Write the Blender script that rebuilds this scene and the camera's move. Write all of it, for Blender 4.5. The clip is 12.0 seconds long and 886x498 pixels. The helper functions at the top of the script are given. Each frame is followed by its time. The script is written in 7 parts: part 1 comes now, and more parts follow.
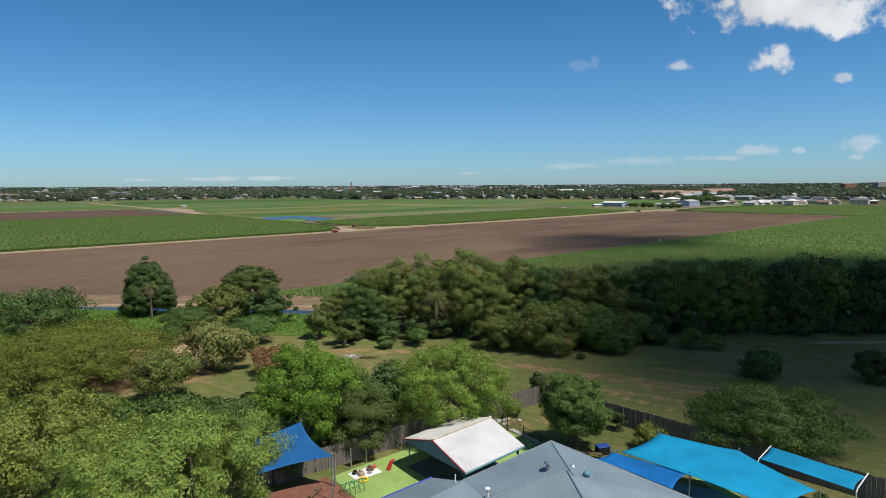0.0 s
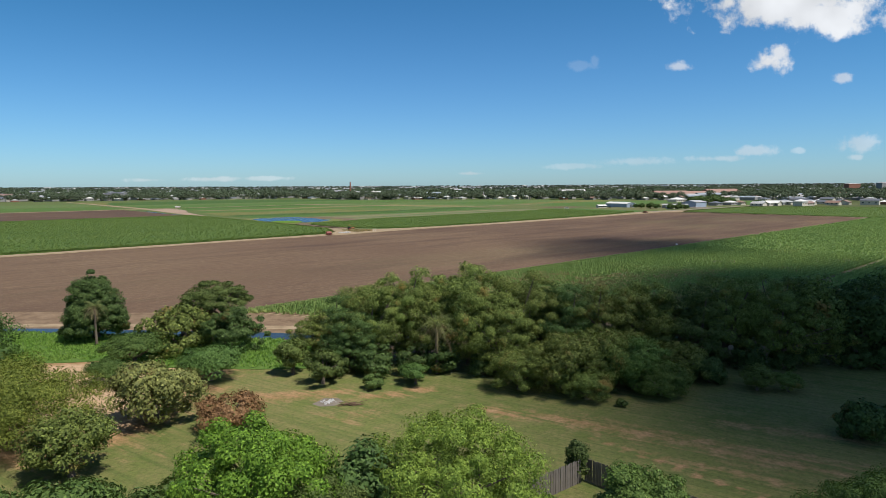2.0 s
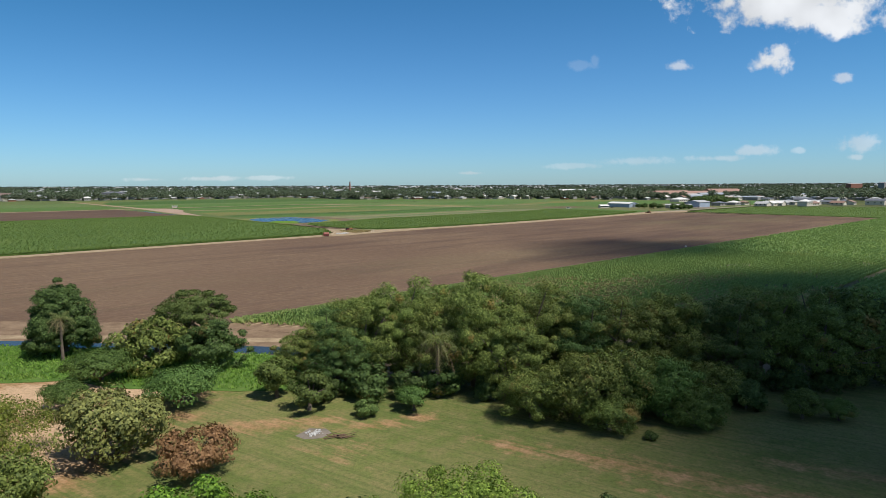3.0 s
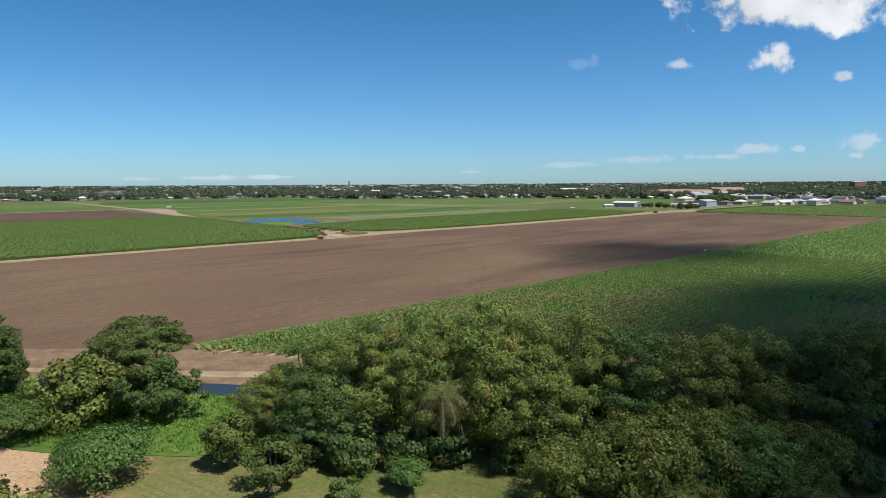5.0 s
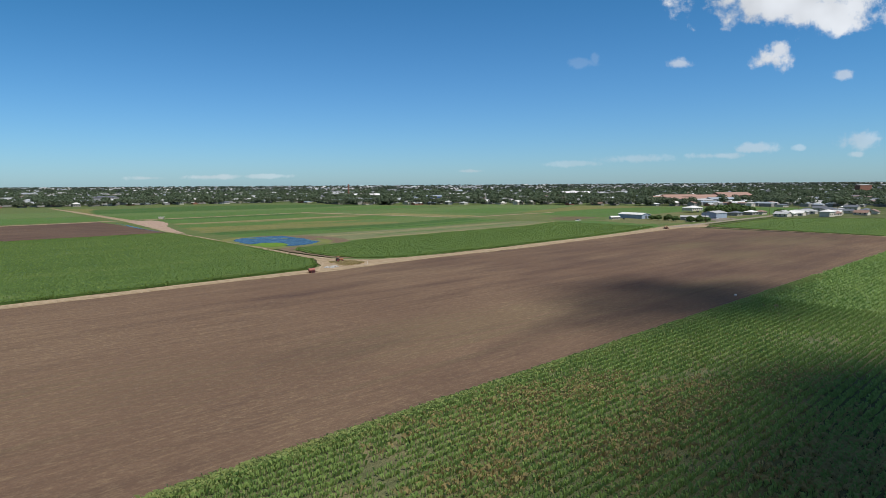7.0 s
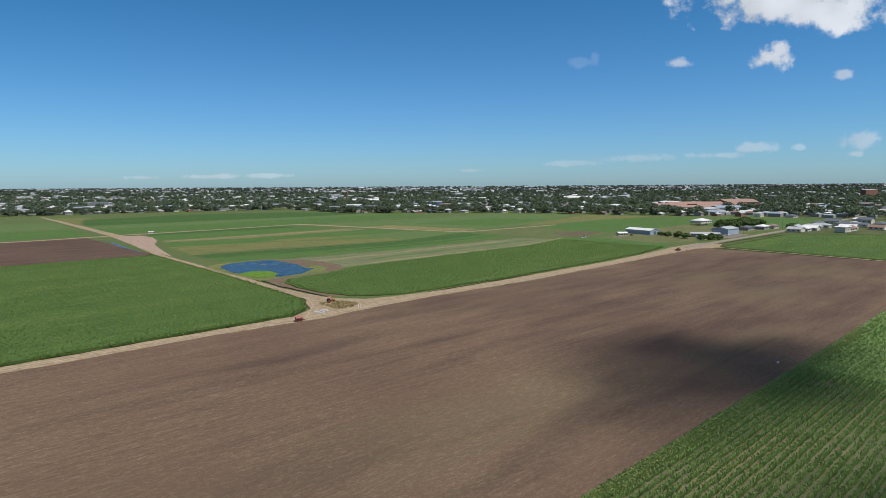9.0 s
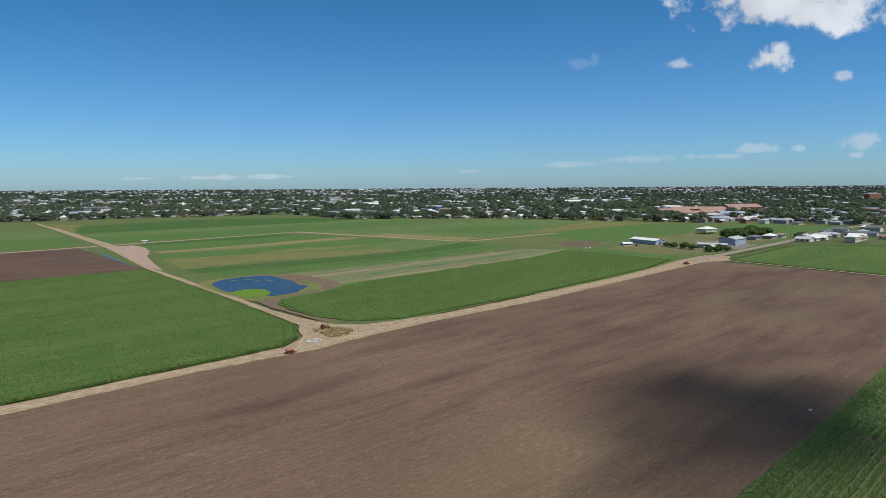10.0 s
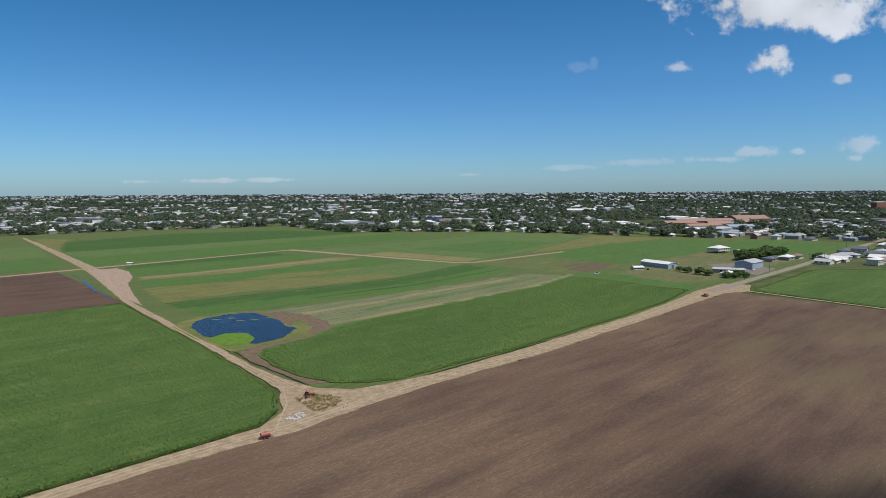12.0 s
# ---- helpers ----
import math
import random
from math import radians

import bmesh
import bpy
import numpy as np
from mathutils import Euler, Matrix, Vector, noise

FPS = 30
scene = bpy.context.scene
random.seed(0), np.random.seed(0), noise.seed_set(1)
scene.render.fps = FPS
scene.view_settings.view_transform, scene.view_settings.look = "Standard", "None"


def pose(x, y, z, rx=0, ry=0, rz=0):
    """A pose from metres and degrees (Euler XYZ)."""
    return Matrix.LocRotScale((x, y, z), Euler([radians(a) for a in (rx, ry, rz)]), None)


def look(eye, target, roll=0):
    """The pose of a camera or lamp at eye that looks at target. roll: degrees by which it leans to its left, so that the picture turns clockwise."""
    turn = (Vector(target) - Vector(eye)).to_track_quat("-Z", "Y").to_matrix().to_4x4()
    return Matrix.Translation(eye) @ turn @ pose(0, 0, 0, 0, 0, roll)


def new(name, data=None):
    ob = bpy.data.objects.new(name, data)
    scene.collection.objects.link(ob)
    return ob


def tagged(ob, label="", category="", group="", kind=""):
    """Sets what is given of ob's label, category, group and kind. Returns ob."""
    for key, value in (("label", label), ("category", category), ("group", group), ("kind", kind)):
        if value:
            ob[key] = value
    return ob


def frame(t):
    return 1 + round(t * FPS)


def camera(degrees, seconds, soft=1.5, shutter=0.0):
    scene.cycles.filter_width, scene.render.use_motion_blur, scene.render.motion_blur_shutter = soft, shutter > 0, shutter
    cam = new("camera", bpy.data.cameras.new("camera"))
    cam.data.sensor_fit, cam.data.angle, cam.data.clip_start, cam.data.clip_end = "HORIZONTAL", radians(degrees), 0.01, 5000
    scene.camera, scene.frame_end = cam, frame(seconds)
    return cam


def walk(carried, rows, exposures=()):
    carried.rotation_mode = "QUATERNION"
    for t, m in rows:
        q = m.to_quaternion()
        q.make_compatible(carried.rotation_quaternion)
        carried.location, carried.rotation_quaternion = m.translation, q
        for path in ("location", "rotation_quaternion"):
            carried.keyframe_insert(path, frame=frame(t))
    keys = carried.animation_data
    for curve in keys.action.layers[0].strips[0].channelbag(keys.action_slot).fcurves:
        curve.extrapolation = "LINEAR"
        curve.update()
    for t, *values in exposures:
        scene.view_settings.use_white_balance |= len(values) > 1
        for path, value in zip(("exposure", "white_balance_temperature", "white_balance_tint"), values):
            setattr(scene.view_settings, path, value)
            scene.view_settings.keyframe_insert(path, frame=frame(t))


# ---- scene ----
cam = camera(72.0, 12.0, 0.65)
# seconds, place in metres, yaw, pitch and roll in degrees
ROWS = [
    (0.0, 0.00, 8.84, 22.34, -0.000, -5.802, 0.317),
    (0.5, -0.00, 13.17, 22.21, -0.013, -5.786, 0.320),
    (1.0, -0.08, 17.55, 22.21, -0.021, -5.774, 0.320),
    (1.5, -0.18, 21.86, 22.23, -0.025, -5.771, 0.316),
    (2.0, -0.31, 26.07, 22.34, -0.022, -5.782, 0.302),
    (2.5, -0.39, 30.10, 22.37, -0.022, -5.804, 0.284),
    (3.0, -0.53, 34.22, 22.40, -0.025, -5.819, 0.266),
    (5.0, -0.94, 49.93, 22.78, -0.014, -5.924, 0.362),
    (5.5, -1.09, 55.04, 24.65, -0.011, -5.980, 0.376),
    (6.0, -1.22, 60.40, 27.72, -0.014, -6.004, 0.383),
    (6.5, -1.35, 65.95, 31.12, -0.009, -6.011, 0.383),
    (7.0, -1.48, 71.58, 34.66, 0.001, -6.006, 0.379),
    (9.0, -1.74, 96.53, 48.87, -0.003, -6.052, 0.365),
    (9.5, -1.83, 103.84, 52.52, -0.005, -6.017, 0.361),
    (10.0, -1.95, 111.39, 56.25, -0.007, -5.962, 0.357),
    (10.5, -2.08, 119.17, 60.01, -0.017, -5.895, 0.355),
    (11.0, -2.21, 127.14, 63.74, -0.025, -5.829, 0.358),
    (11.5, -2.37, 135.24, 67.50, -0.035, -5.754, 0.362),
    (12.0, -2.55, 143.37, 71.32, -0.049, -5.668, 0.370),
]
walk(cam, [(t, pose(x, y, z, 90 + pitch, 0, yaw) @ pose(0, 0, 0, 0, 0, -roll)) for t, x, y, z, yaw, pitch, roll in ROWS],
     [(0.0, 0.0, 6500, 10), (1.5, 0.12, 6500, 10), (3.0, 0.12, 6500, 10), (5.5, 0.16, 6470, 10), (6.5, 0.06, 6400, 10), (9.5, -0.08, 6200, 10), (12.0, -0.14, 6170, 11)])

# ---------------------------------------------------------------- sky, sun, clouds
SUN = Vector((0.38, -0.27, 0.88)).normalized()
world = bpy.data.worlds.new("world")
scene.world = world
world.use_nodes = True
wn, wl = world.node_tree.nodes, world.node_tree.links
wn.clear()


def wnode(kind, **values):
    n = wn.new(kind)
    for key, value in values.items():
        n.inputs[key].default_value = value
    return n


def wmath(op, a, b=None):
    n = wn.new("ShaderNodeMath")
    n.operation = op
    for i, v in enumerate((a, b)):
        if v is None:
            continue
        if isinstance(v, (int, float)):
            n.inputs[i].default_value = v
        else:
            wl.new(v, n.inputs[i])
    return n.outputs[0]


sky = wn.new("ShaderNodeTexSky")
sky.sky_type = "NISHITA"
sky.sun_disc = False
sky.sun_elevation = math.asin(SUN.z)
sky.sun_rotation = math.atan2(SUN.x, SUN.y)
sky.altitude = 40.0
sky.air_density = 1.0
sky.dust_density = 0.35
sky.ozone_density = 3.0
coord = wn.new("ShaderNodeTexCoord")
sep = wn.new("ShaderNodeSeparateXYZ")
wl.new(coord.outputs["Generated"], sep.inputs[0])
ahead = wmath("MAXIMUM", sep.outputs[1], 0.05)
side, rise = wmath("DIVIDE", sep.outputs[0], ahead), wmath("DIVIDE", sep.outputs[2], ahead)
flat = wn.new("ShaderNodeCombineXYZ")
wl.new(side, flat.inputs[0])
wl.new(rise, flat.inputs[1])
puff = wnode("ShaderNodeTexNoise", Scale=26.0, Detail=8.0, Roughness=0.66)
wl.new(flat.outputs[0], puff.inputs["Vector"])
puff_low = wnode("ShaderNodeTexNoise", Scale=9.0, Detail=3.0, Roughness=0.5)
wl.new(flat.outputs[0], puff_low.inputs["Vector"])
# cumulus clouds: where they stand (sideways, upwards), half width, half height, thickness
CLOUDS = [
    (0.545, 0.294, 0.140, 0.040, 1.0), (0.590, 0.270, 0.080, 0.030, 1.0), (0.458, 0.290, 0.040, 0.022, 1.0), (0.530, 0.277, 0.090, 0.028, 1.0), (0.655, 0.282, 0.040, 0.024, 1.0),
    (0.524, 0.198, 0.036, 0.020, 1.0), (0.538, 0.208, 0.018, 0.018, 0.9), (0.383, 0.190, 0.022, 0.009, 0.6),
    (0.643, 0.172, 0.017, 0.009, 0.6), (0.225, 0.192, 0.026, 0.008, 0.10), (0.244, 0.200, 0.008, 0.012, 0.10), (0.335, 0.306, 0.030, 0.012, 0.35),
    (0.720, 0.258, 0.024, 0.020, 0.6), (0.510, 0.056, 0.036, 0.010, 0.42), (0.680, 0.066, 0.046, 0.018, 0.45),
    (0.310, 0.040, 0.070, 0.008, 0.28), (0.215, 0.033, 0.050, 0.006, 0.25), (0.578, 0.056, 0.014, 0.006, 0.3),
    (-0.375, 0.015, 0.055, 0.005, 0.45), (-0.480, 0.014, 0.035, 0.004, 0.4), (0.045, 0.022, 0.030, 0.004, 0.4),
    (-0.290, 0.016, 0.040, 0.004, 0.35), (0.450, 0.044, 0.050, 0.006, 0.35), (0.670, 0.045, 0.016, 0.006, 0.4),
]
edge = wmath("ADD", wmath("MULTIPLY", wmath("SUBTRACT", puff.outputs[0], 0.5), 2.6), wmath("MULTIPLY", wmath("SUBTRACT", puff_low.outputs[0], 0.5), 1.6))


def rise_low(h):
    return h > 0.25


cover = None
for cx, cy, rx, ry, thick in CLOUDS:
    dx = wmath("MULTIPLY", wmath("SUBTRACT", side, cx), 1 / rx)
    dy = wmath("MULTIPLY", wmath("SUBTRACT", rise, cy), 1 / ry)
    d = wmath("SQRT", wmath("ADD", wmath("MULTIPLY", dx, dx), wmath("MULTIPLY", dy, dy)))
    soft = wn.new("ShaderNodeMapRange")
    soft.interpolation_type = "SMOOTHSTEP"
    soft.inputs[1].default_value, soft.inputs[2].default_value = 0.02, 0.75
    soft.inputs[4].default_value = thick
    wl.new(wmath("ADD", wmath("SUBTRACT", 1.32 if rx > 0.055 and rise_low(cy) else 1.05, d), edge), soft.inputs[0])
    near = wmath("MULTIPLY", soft.outputs[0], wmath("LESS_THAN", d, 1.7))
    cover = near if cover is None else wmath("MAXIMUM", cover, near)
cloud_tone = wn.new("ShaderNodeMapRange")
cloud_tone.inputs[1].default_value, cloud_tone.inputs[2].default_value = 0.3, 0.7
cloud_tone.inputs[3].default_value, cloud_tone.inputs[4].default_value = 6.0, 9.0
wl.new(puff_low.outputs[0], cloud_tone.inputs[0])
cloud_white = wn.new("ShaderNodeCombineXYZ")
wl.new(wmath("MULTIPLY", cloud_tone.outputs[0], 0.95), cloud_white.inputs[0])
wl.new(wmath("MULTIPLY", cloud_tone.outputs[0], 0.98), cloud_white.inputs[1])
wl.new(wmath("MULTIPLY", cloud_tone.outputs[0], 1.02), cloud_white.inputs[2])
# scattered cumulus over the rest of the sky, like those ahead and those whose shade lies on the land
high_noise = wnode("ShaderNodeTexNoise", Scale=2.6, Detail=6.0, Roughness=0.6)
wl.new(coord.outputs["Generated"], high_noise.inputs["Vector"])
high_cover = wn.new("ShaderNodeMapRange")
high_cover.interpolation_type = "SMOOTHSTEP"
high_cover.inputs[1].default_value, high_cover.inputs[2].default_value = 0.58, 0.76
wl.new(high_noise.outputs[0], high_cover.inputs[0])
aloft = wn.new("ShaderNodeMapRange")
aloft.interpolation_type = "SMOOTHSTEP"
aloft.inputs[1].default_value, aloft.inputs[2].default_value = 0.42, 0.62
wl.new(rise, aloft.inputs[0])
cover = wmath("MAXIMUM", cover, wmath("MULTIPLY", high_cover.outputs[0], aloft.outputs[0]))
with_clouds = wn.new("ShaderNodeMix")
with_clouds.data_type = "RGBA"
wl.new(wmath("MULTIPLY", cover, 0.97), with_clouds.inputs["Factor"])
tint = wn.new("ShaderNodeValToRGB")
tint.color_ramp.elements[0].position, tint.color_ramp.elements[0].color = 0.0, (0.56, 0.85, 1.19, 1)
tint.color_ramp.elements[1].position, tint.color_ramp.elements[1].color = 0.36, (0.245, 0.69, 0.92, 1)
zenith = tint.color_ramp.elements.new(0.95)
zenith.color = (0.60, 0.76, 0.84, 1)
wl.new(rise, tint.inputs[0])
deep = wn.new("ShaderNodeMix")
deep.data_type, deep.blend_type = "RGBA", "MULTIPLY"
deep.inputs[0].default_value = 1.0
wl.new(sky.outputs[0], deep.inputs[6])
wl.new(tint.outputs[0], deep.inputs[7])
wl.new(deep.outputs[2], with_clouds.inputs[6])
wl.new(cloud_white.outputs[0], with_clouds.inputs[7])
back = wnode("ShaderNodeBackground", Strength=0.10)
wl.new(with_clouds.outputs[2], back.inputs["Color"])
wout = wn.new("ShaderNodeOutputWorld")
wl.new(back.outputs[0], wout.inputs["Surface"])

sun = new("sun", bpy.data.lights.new("sun", "SUN"))
sun.data.energy, sun.data.angle, sun.data.color = 5.0, radians(0.55), (1.0, 0.955, 0.88)
sun.matrix_world = look(SUN * 300, (0, 0, 0))

# ---------------------------------------------------------------- helpers for meshes and materials


def mesh_of(name, verts, faces, mat=None, smooth=False):
    me = bpy.data.meshes.new(name)
    me.from_pydata([tuple(v) for v in verts], [], [tuple(f) for f in faces])
    if mat:
        me.materials.append(mat)
    if smooth:
        me.polygons.foreach_set("use_smooth", [True] * len(me.polygons))
    me.update()
    return me


def mesh_cards(name, verts, per, mat):
    """Many loose faces with the same number of corners each, from one array of corners."""
    verts = np.asarray(verts, dtype=np.float32).reshape(-1, 3)
    n = len(verts) // per
    me = bpy.data.meshes.new(name)
    me.vertices.add(len(verts))
    me.vertices.foreach_set("co", verts.ravel())
    me.loops.add(len(verts))
    me.loops.foreach_set("vertex_index", np.arange(len(verts), dtype=np.int32))
    me.polygons.add(n)
    me.polygons.foreach_set("loop_start", np.arange(n, dtype=np.int32) * per)
    me.materials.append(mat)
    me.update(calc_edges=True)
    me.validate()
    return me


def part(name, data, parent=None, label="", mat=None, at=None):
    """Links a mesh (or a bmesh, with its material) as one object under a thing or a part."""
    if isinstance(data, bmesh.types.BMesh):
        me = bpy.data.meshes.new(name)
        data.to_mesh(me)
        data.free()
        if mat:
            me.materials.append(mat)
        data = me
    ob = new(name, data)
    ob.parent = parent
    if at is not None:
        ob.matrix_basis = at
    if label:
        ob["label"] = label
    return ob


def thing(name, m, label, category, group="", kind=""):
    ob = new(name)
    ob.matrix_basis = m
    return tagged(ob, label, category, group, kind)


def box(bm, x0, y0, z0, x1, y1, z1, m=None, bevel=0.0):
    got = bmesh.ops.create_cube(bm, size=1.0, matrix=(m or Matrix()) @ Matrix.LocRotScale(
        ((x0 + x1) / 2, (y0 + y1) / 2, (z0 + z1) / 2), None, (x1 - x0, y1 - y0, z1 - z0)))
    if bevel:
        edges = list({e for v in got["verts"] for e in v.link_edges})
        bmesh.ops.bevel(bm, geom=edges, offset=bevel, segments=1, affect="EDGES", profile=0.5)
    return bm


def rod(bm, a, b, r0, r1=None, sides=8):
    a, b = Vector(a), Vector(b)
    m = Matrix.Translation((a + b) / 2) @ (b - a).to_track_quat("Z", "Y").to_matrix().to_4x4()
    bmesh.ops.create_cone(bm, cap_ends=True, segments=sides, radius1=r0, radius2=r0 if r1 is None else r1, depth=(b - a).length, matrix=m)
    return bm


def fresh():
    return bmesh.new()


class Nodes:
    """A short hand for one principled material."""

    def __init__(self, name, rough=0.9, metal=0.0, spec=0.3):
        self.mat = bpy.data.materials.new(name)
        self.mat.use_nodes = True
        self.t = self.mat.node_tree
        self.bsdf = self.t.nodes["Principled BSDF"]
        self.bsdf.inputs["Roughness"].default_value = rough
        self.bsdf.inputs["Metallic"].default_value = metal
        self.bsdf.inputs["Specular IOR Level"].default_value = spec

    def add(self, kind):
        return self.t.nodes.new(kind)

    def link(self, a, b):
        self.t.links.new(a, b)

    def place(self, world_space=True, turn=0.0, scale=(1, 1, 1)):
        if world_space:
            src = self.add("ShaderNodeNewGeometry").outputs["Position"]
        else:
            src = self.add("ShaderNodeTexCoord").outputs["Object"]
        m = self.add("ShaderNodeMapping")
        m.inputs["Rotation"].default_value = (0, 0, turn)
        m.inputs["Scale"].default_value = scale
        # turn first, then stretch
        if turn:
            m.inputs["Scale"].default_value = (1, 1, 1)
            m2 = self.add("ShaderNodeMapping")
            m2.inputs["Scale"].default_value = scale
            self.link(src, m.inputs[0])
            self.link(m.outputs[0], m2.inputs[0])
            return m2.outputs[0]
        self.link(src, m.inputs[0])
        return m.outputs[0]

    def noise(self, vec, scale, detail=4.0, rough=0.55):
        n = self.add("ShaderNodeTexNoise")
        n.inputs["Scale"].default_value, n.inputs["Detail"].default_value, n.inputs["Roughness"].default_value = scale, detail, rough
        self.link(vec, n.inputs["Vector"])
        return n.outputs[0]

    def ramp(self, fac, stops):
        r = self.add("ShaderNodeValToRGB")
        while len(r.color_ramp.elements) < len(stops):
            r.color_ramp.elements.new(0.5)
        for e, (p, c) in zip(r.color_ramp.elements, stops):
            e.position, e.color = p, (*c, 1) if len(c) == 3 else c
        self.link(fac, r.inputs[0])
        return r.outputs[0]

    def mix(self, fac, a, b, mode="MIX"):
        n = self.add("ShaderNodeMix")
        n.data_type, n.blend_type = "RGBA", mode
        for v, i in ((fac, 0), (a, 6), (b, 7)):
            if isinstance(v, (int, float)):
                n.inputs[i].default_value = v
            elif isinstance(v, tuple):
                n.inputs[i].default_value = (*v, 1)
            else:
                self.link(v, n.inputs[i])
        return n.outputs[2]

    def math(self, op, a, b=0.0):
        n = self.add("ShaderNodeMath")
        n.operation = op
        for i, v in enumerate((a, b)):
            if isinstance(v, (int, float)):
                n.inputs[i].default_value = v
            else:
                self.link(v, n.inputs[i])
        return n.outputs[0]

    def span(self, v, lo, hi, a=0.0, b=1.0):
        n = self.add("ShaderNodeMapRange")
        for i, k in enumerate((lo, hi, a, b)):
            n.inputs[i + 1].default_value = k
        self.link(v, n.inputs[0])
        return n.outputs[0]

    def bump(self, height, strength=0.4, distance=0.1):
        n = self.add("ShaderNodeBump")
        n.inputs["Strength"].default_value, n.inputs["Distance"].default_value = strength, distance
        self.link(height, n.inputs["Height"])
        self.link(n.outputs[0], self.bsdf.inputs["Normal"])

    def colour(self, c):
        if isinstance(c, tuple):
            self.bsdf.inputs["Base Color"].default_value = (*c, 1)
        else:
            self.link(c, self.bsdf.inputs["Base Color"])
        return self.mat


def dark(c, k):
    return tuple(v * k for v in c)


def plain(name, c, rough=0.6, metal=0.0, scale=3.0, amount=0.25, bump=0.1, spec=0.4, own=True):
    """A surface of one colour with stains at two scales and a fine relief."""
    n = Nodes(name, rough, metal, spec)
    v = n.place(world_space=not own)
    fine, wide = n.noise(v, scale * 6), n.noise(v, scale, 3)
    tone = n.mix(0.45, n.ramp(wide, [(0.3, dark(c, 1 - amount)), (0.7, dark(c, 1 + amount * 0.5))]),
                 n.ramp(fine, [(0.3, dark(c, 1 - amount)), (0.7, dark(c, 1 + amount * 0.5))]))
    if bump:
        n.bump(fine, bump, 0.02)
    return n.colour(tone)


def leaf_material(name, dark_c, light_c, warm=None, warm_share=0.0, translucent=0.17, rough=0.5):
    """Leaves: each one its own tone, patches of older leaves, some light through them."""
    n = Nodes(name, rough + 0.1, 0.0, 0.15)
    geo = n.add("ShaderNodeNewGeometry")
    obj = n.add("ShaderNodeObjectInfo")
    tone = n.ramp(geo.outputs["Random Per Island"], [(0.0, tuple(0.85 * a + 0.15 * b for a, b in zip(dark_c, light_c))), (0.5, tuple(0.55 * a + 0.45 * b for a, b in zip(dark_c, light_c))), (0.85, tuple(0.25 * a + 0.75 * b for a, b in zip(dark_c, light_c))), (1.0, dark(light_c, 1.15))])
    patch = n.noise(n.place(), 0.45, 3)
    tone = n.mix(n.span(patch, 0.45, 0.75, 0.0, 0.35), tone, light_c)
    if warm:
        spots = n.noise(n.place(), 0.33, 4, 0.7)
        tone = n.mix(n.span(spots, 0.62 - warm_share, 0.70 - warm_share * 0.7, 0.0, 0.8), tone, warm)
    hue = n.add("ShaderNodeHueSaturation")
    n.link(tone, hue.inputs["Color"])
    n.link(n.span(obj.outputs["Random"], 0, 1, 0.485, 0.515), hue.inputs["Hue"])
    n.link(n.span(obj.outputs["Random"], 0, 1, 0.85, 1.15), hue.inputs["Value"])
    n.colour(hue.outputs[0])
    tr = n.add("ShaderNodeBsdfTranslucent")
    bright = n.mix(0.5, hue.outputs[0], (light_c[0] * 1.3, light_c[1] * 1.35, light_c[2] * 0.7))
    n.link(bright, tr.inputs[0])
    mixer = n.add("ShaderNodeMixShader")
    mixer.inputs[0].default_value = translucent
    n.link(n.bsdf.outputs[0], mixer.inputs[1])
    n.link(tr.outputs[0], mixer.inputs[2])
    n.link(mixer.outputs[0], n.t.nodes["Material Output"].inputs["Surface"])
    return n.mat


# ---------------------------------------------------------------- the two axes of the farm's fields
ROW = math.atan2(0.678, 0.735)
UX, UY, VX, VY = math.cos(ROW), math.sin(ROW), -math.sin(ROW), math.cos(ROW)


def uv(u, v):
    return (u * UX + v * VX, u * UY + v * VY)


def rise_of(x, y):
    """The land lies flat and rises a little towards the horizon."""
    d = np.hypot(x, y)
    k = np.clip((d - 1500) / 3400, 0, 1)
    return 27.0 * k * k * (3 - 2 * k)


SETTLED = set()
PARK = Matrix.Translation((0.05, 8.45, 0.0)) @ Matrix.Scale(0.8945, 4)


def unsettled():
    found = [ob for ob in scene.objects if ob.parent is None and ob.name not in SETTLED and ob.type in ("MESH", "EMPTY")]
    SETTLED.update(ob.name for ob in found)
    return found


def settle_park():
    """Brings what was just built on the park's plan to its place and size in the world."""
    for ob in unsettled():
        ob.matrix_basis = PARK @ ob.matrix_basis


def survey(x, y):
    """From the farm's plan to the world: the plan was drawn a little short towards the town."""
    grow = np.interp(y, [200, 320, 500, 700, 1300], [0.0, 0.010, 0.018, 0.032, 0.034])
    return x * (1 + grow) - 1.5, y + np.interp(y, [200, 250, 310, 345, 440, 520, 700, 1300, 5000], [0.2, 0.9, 3.3, 4.1, 6.8, 8.6, 17.5, 38.0, 38.0])


def settle_farm():
    """The same for the farm and the town: sheets corner by corner, things by their foot."""
    for ob in unsettled():
        m = ob.matrix_basis
        if ob.type == "MESH" and m.translation.length < 0.5:
            co = np.empty(len(ob.data.vertices) * 3)
            ob.data.vertices.foreach_get("co", co)
            co = co.reshape(-1, 3)
            co[:, 0], co[:, 1] = survey(co[:, 0], co[:, 1])
            ob.data.vertices.foreach_set("co", co.ravel())
            ob.data.update()
        else:
            x, y = survey(m.translation.x, m.translation.y)
            ob.matrix_basis = Matrix.Translation((float(x) - m.translation.x, float(y) - m.translation.y, 0)) @ m


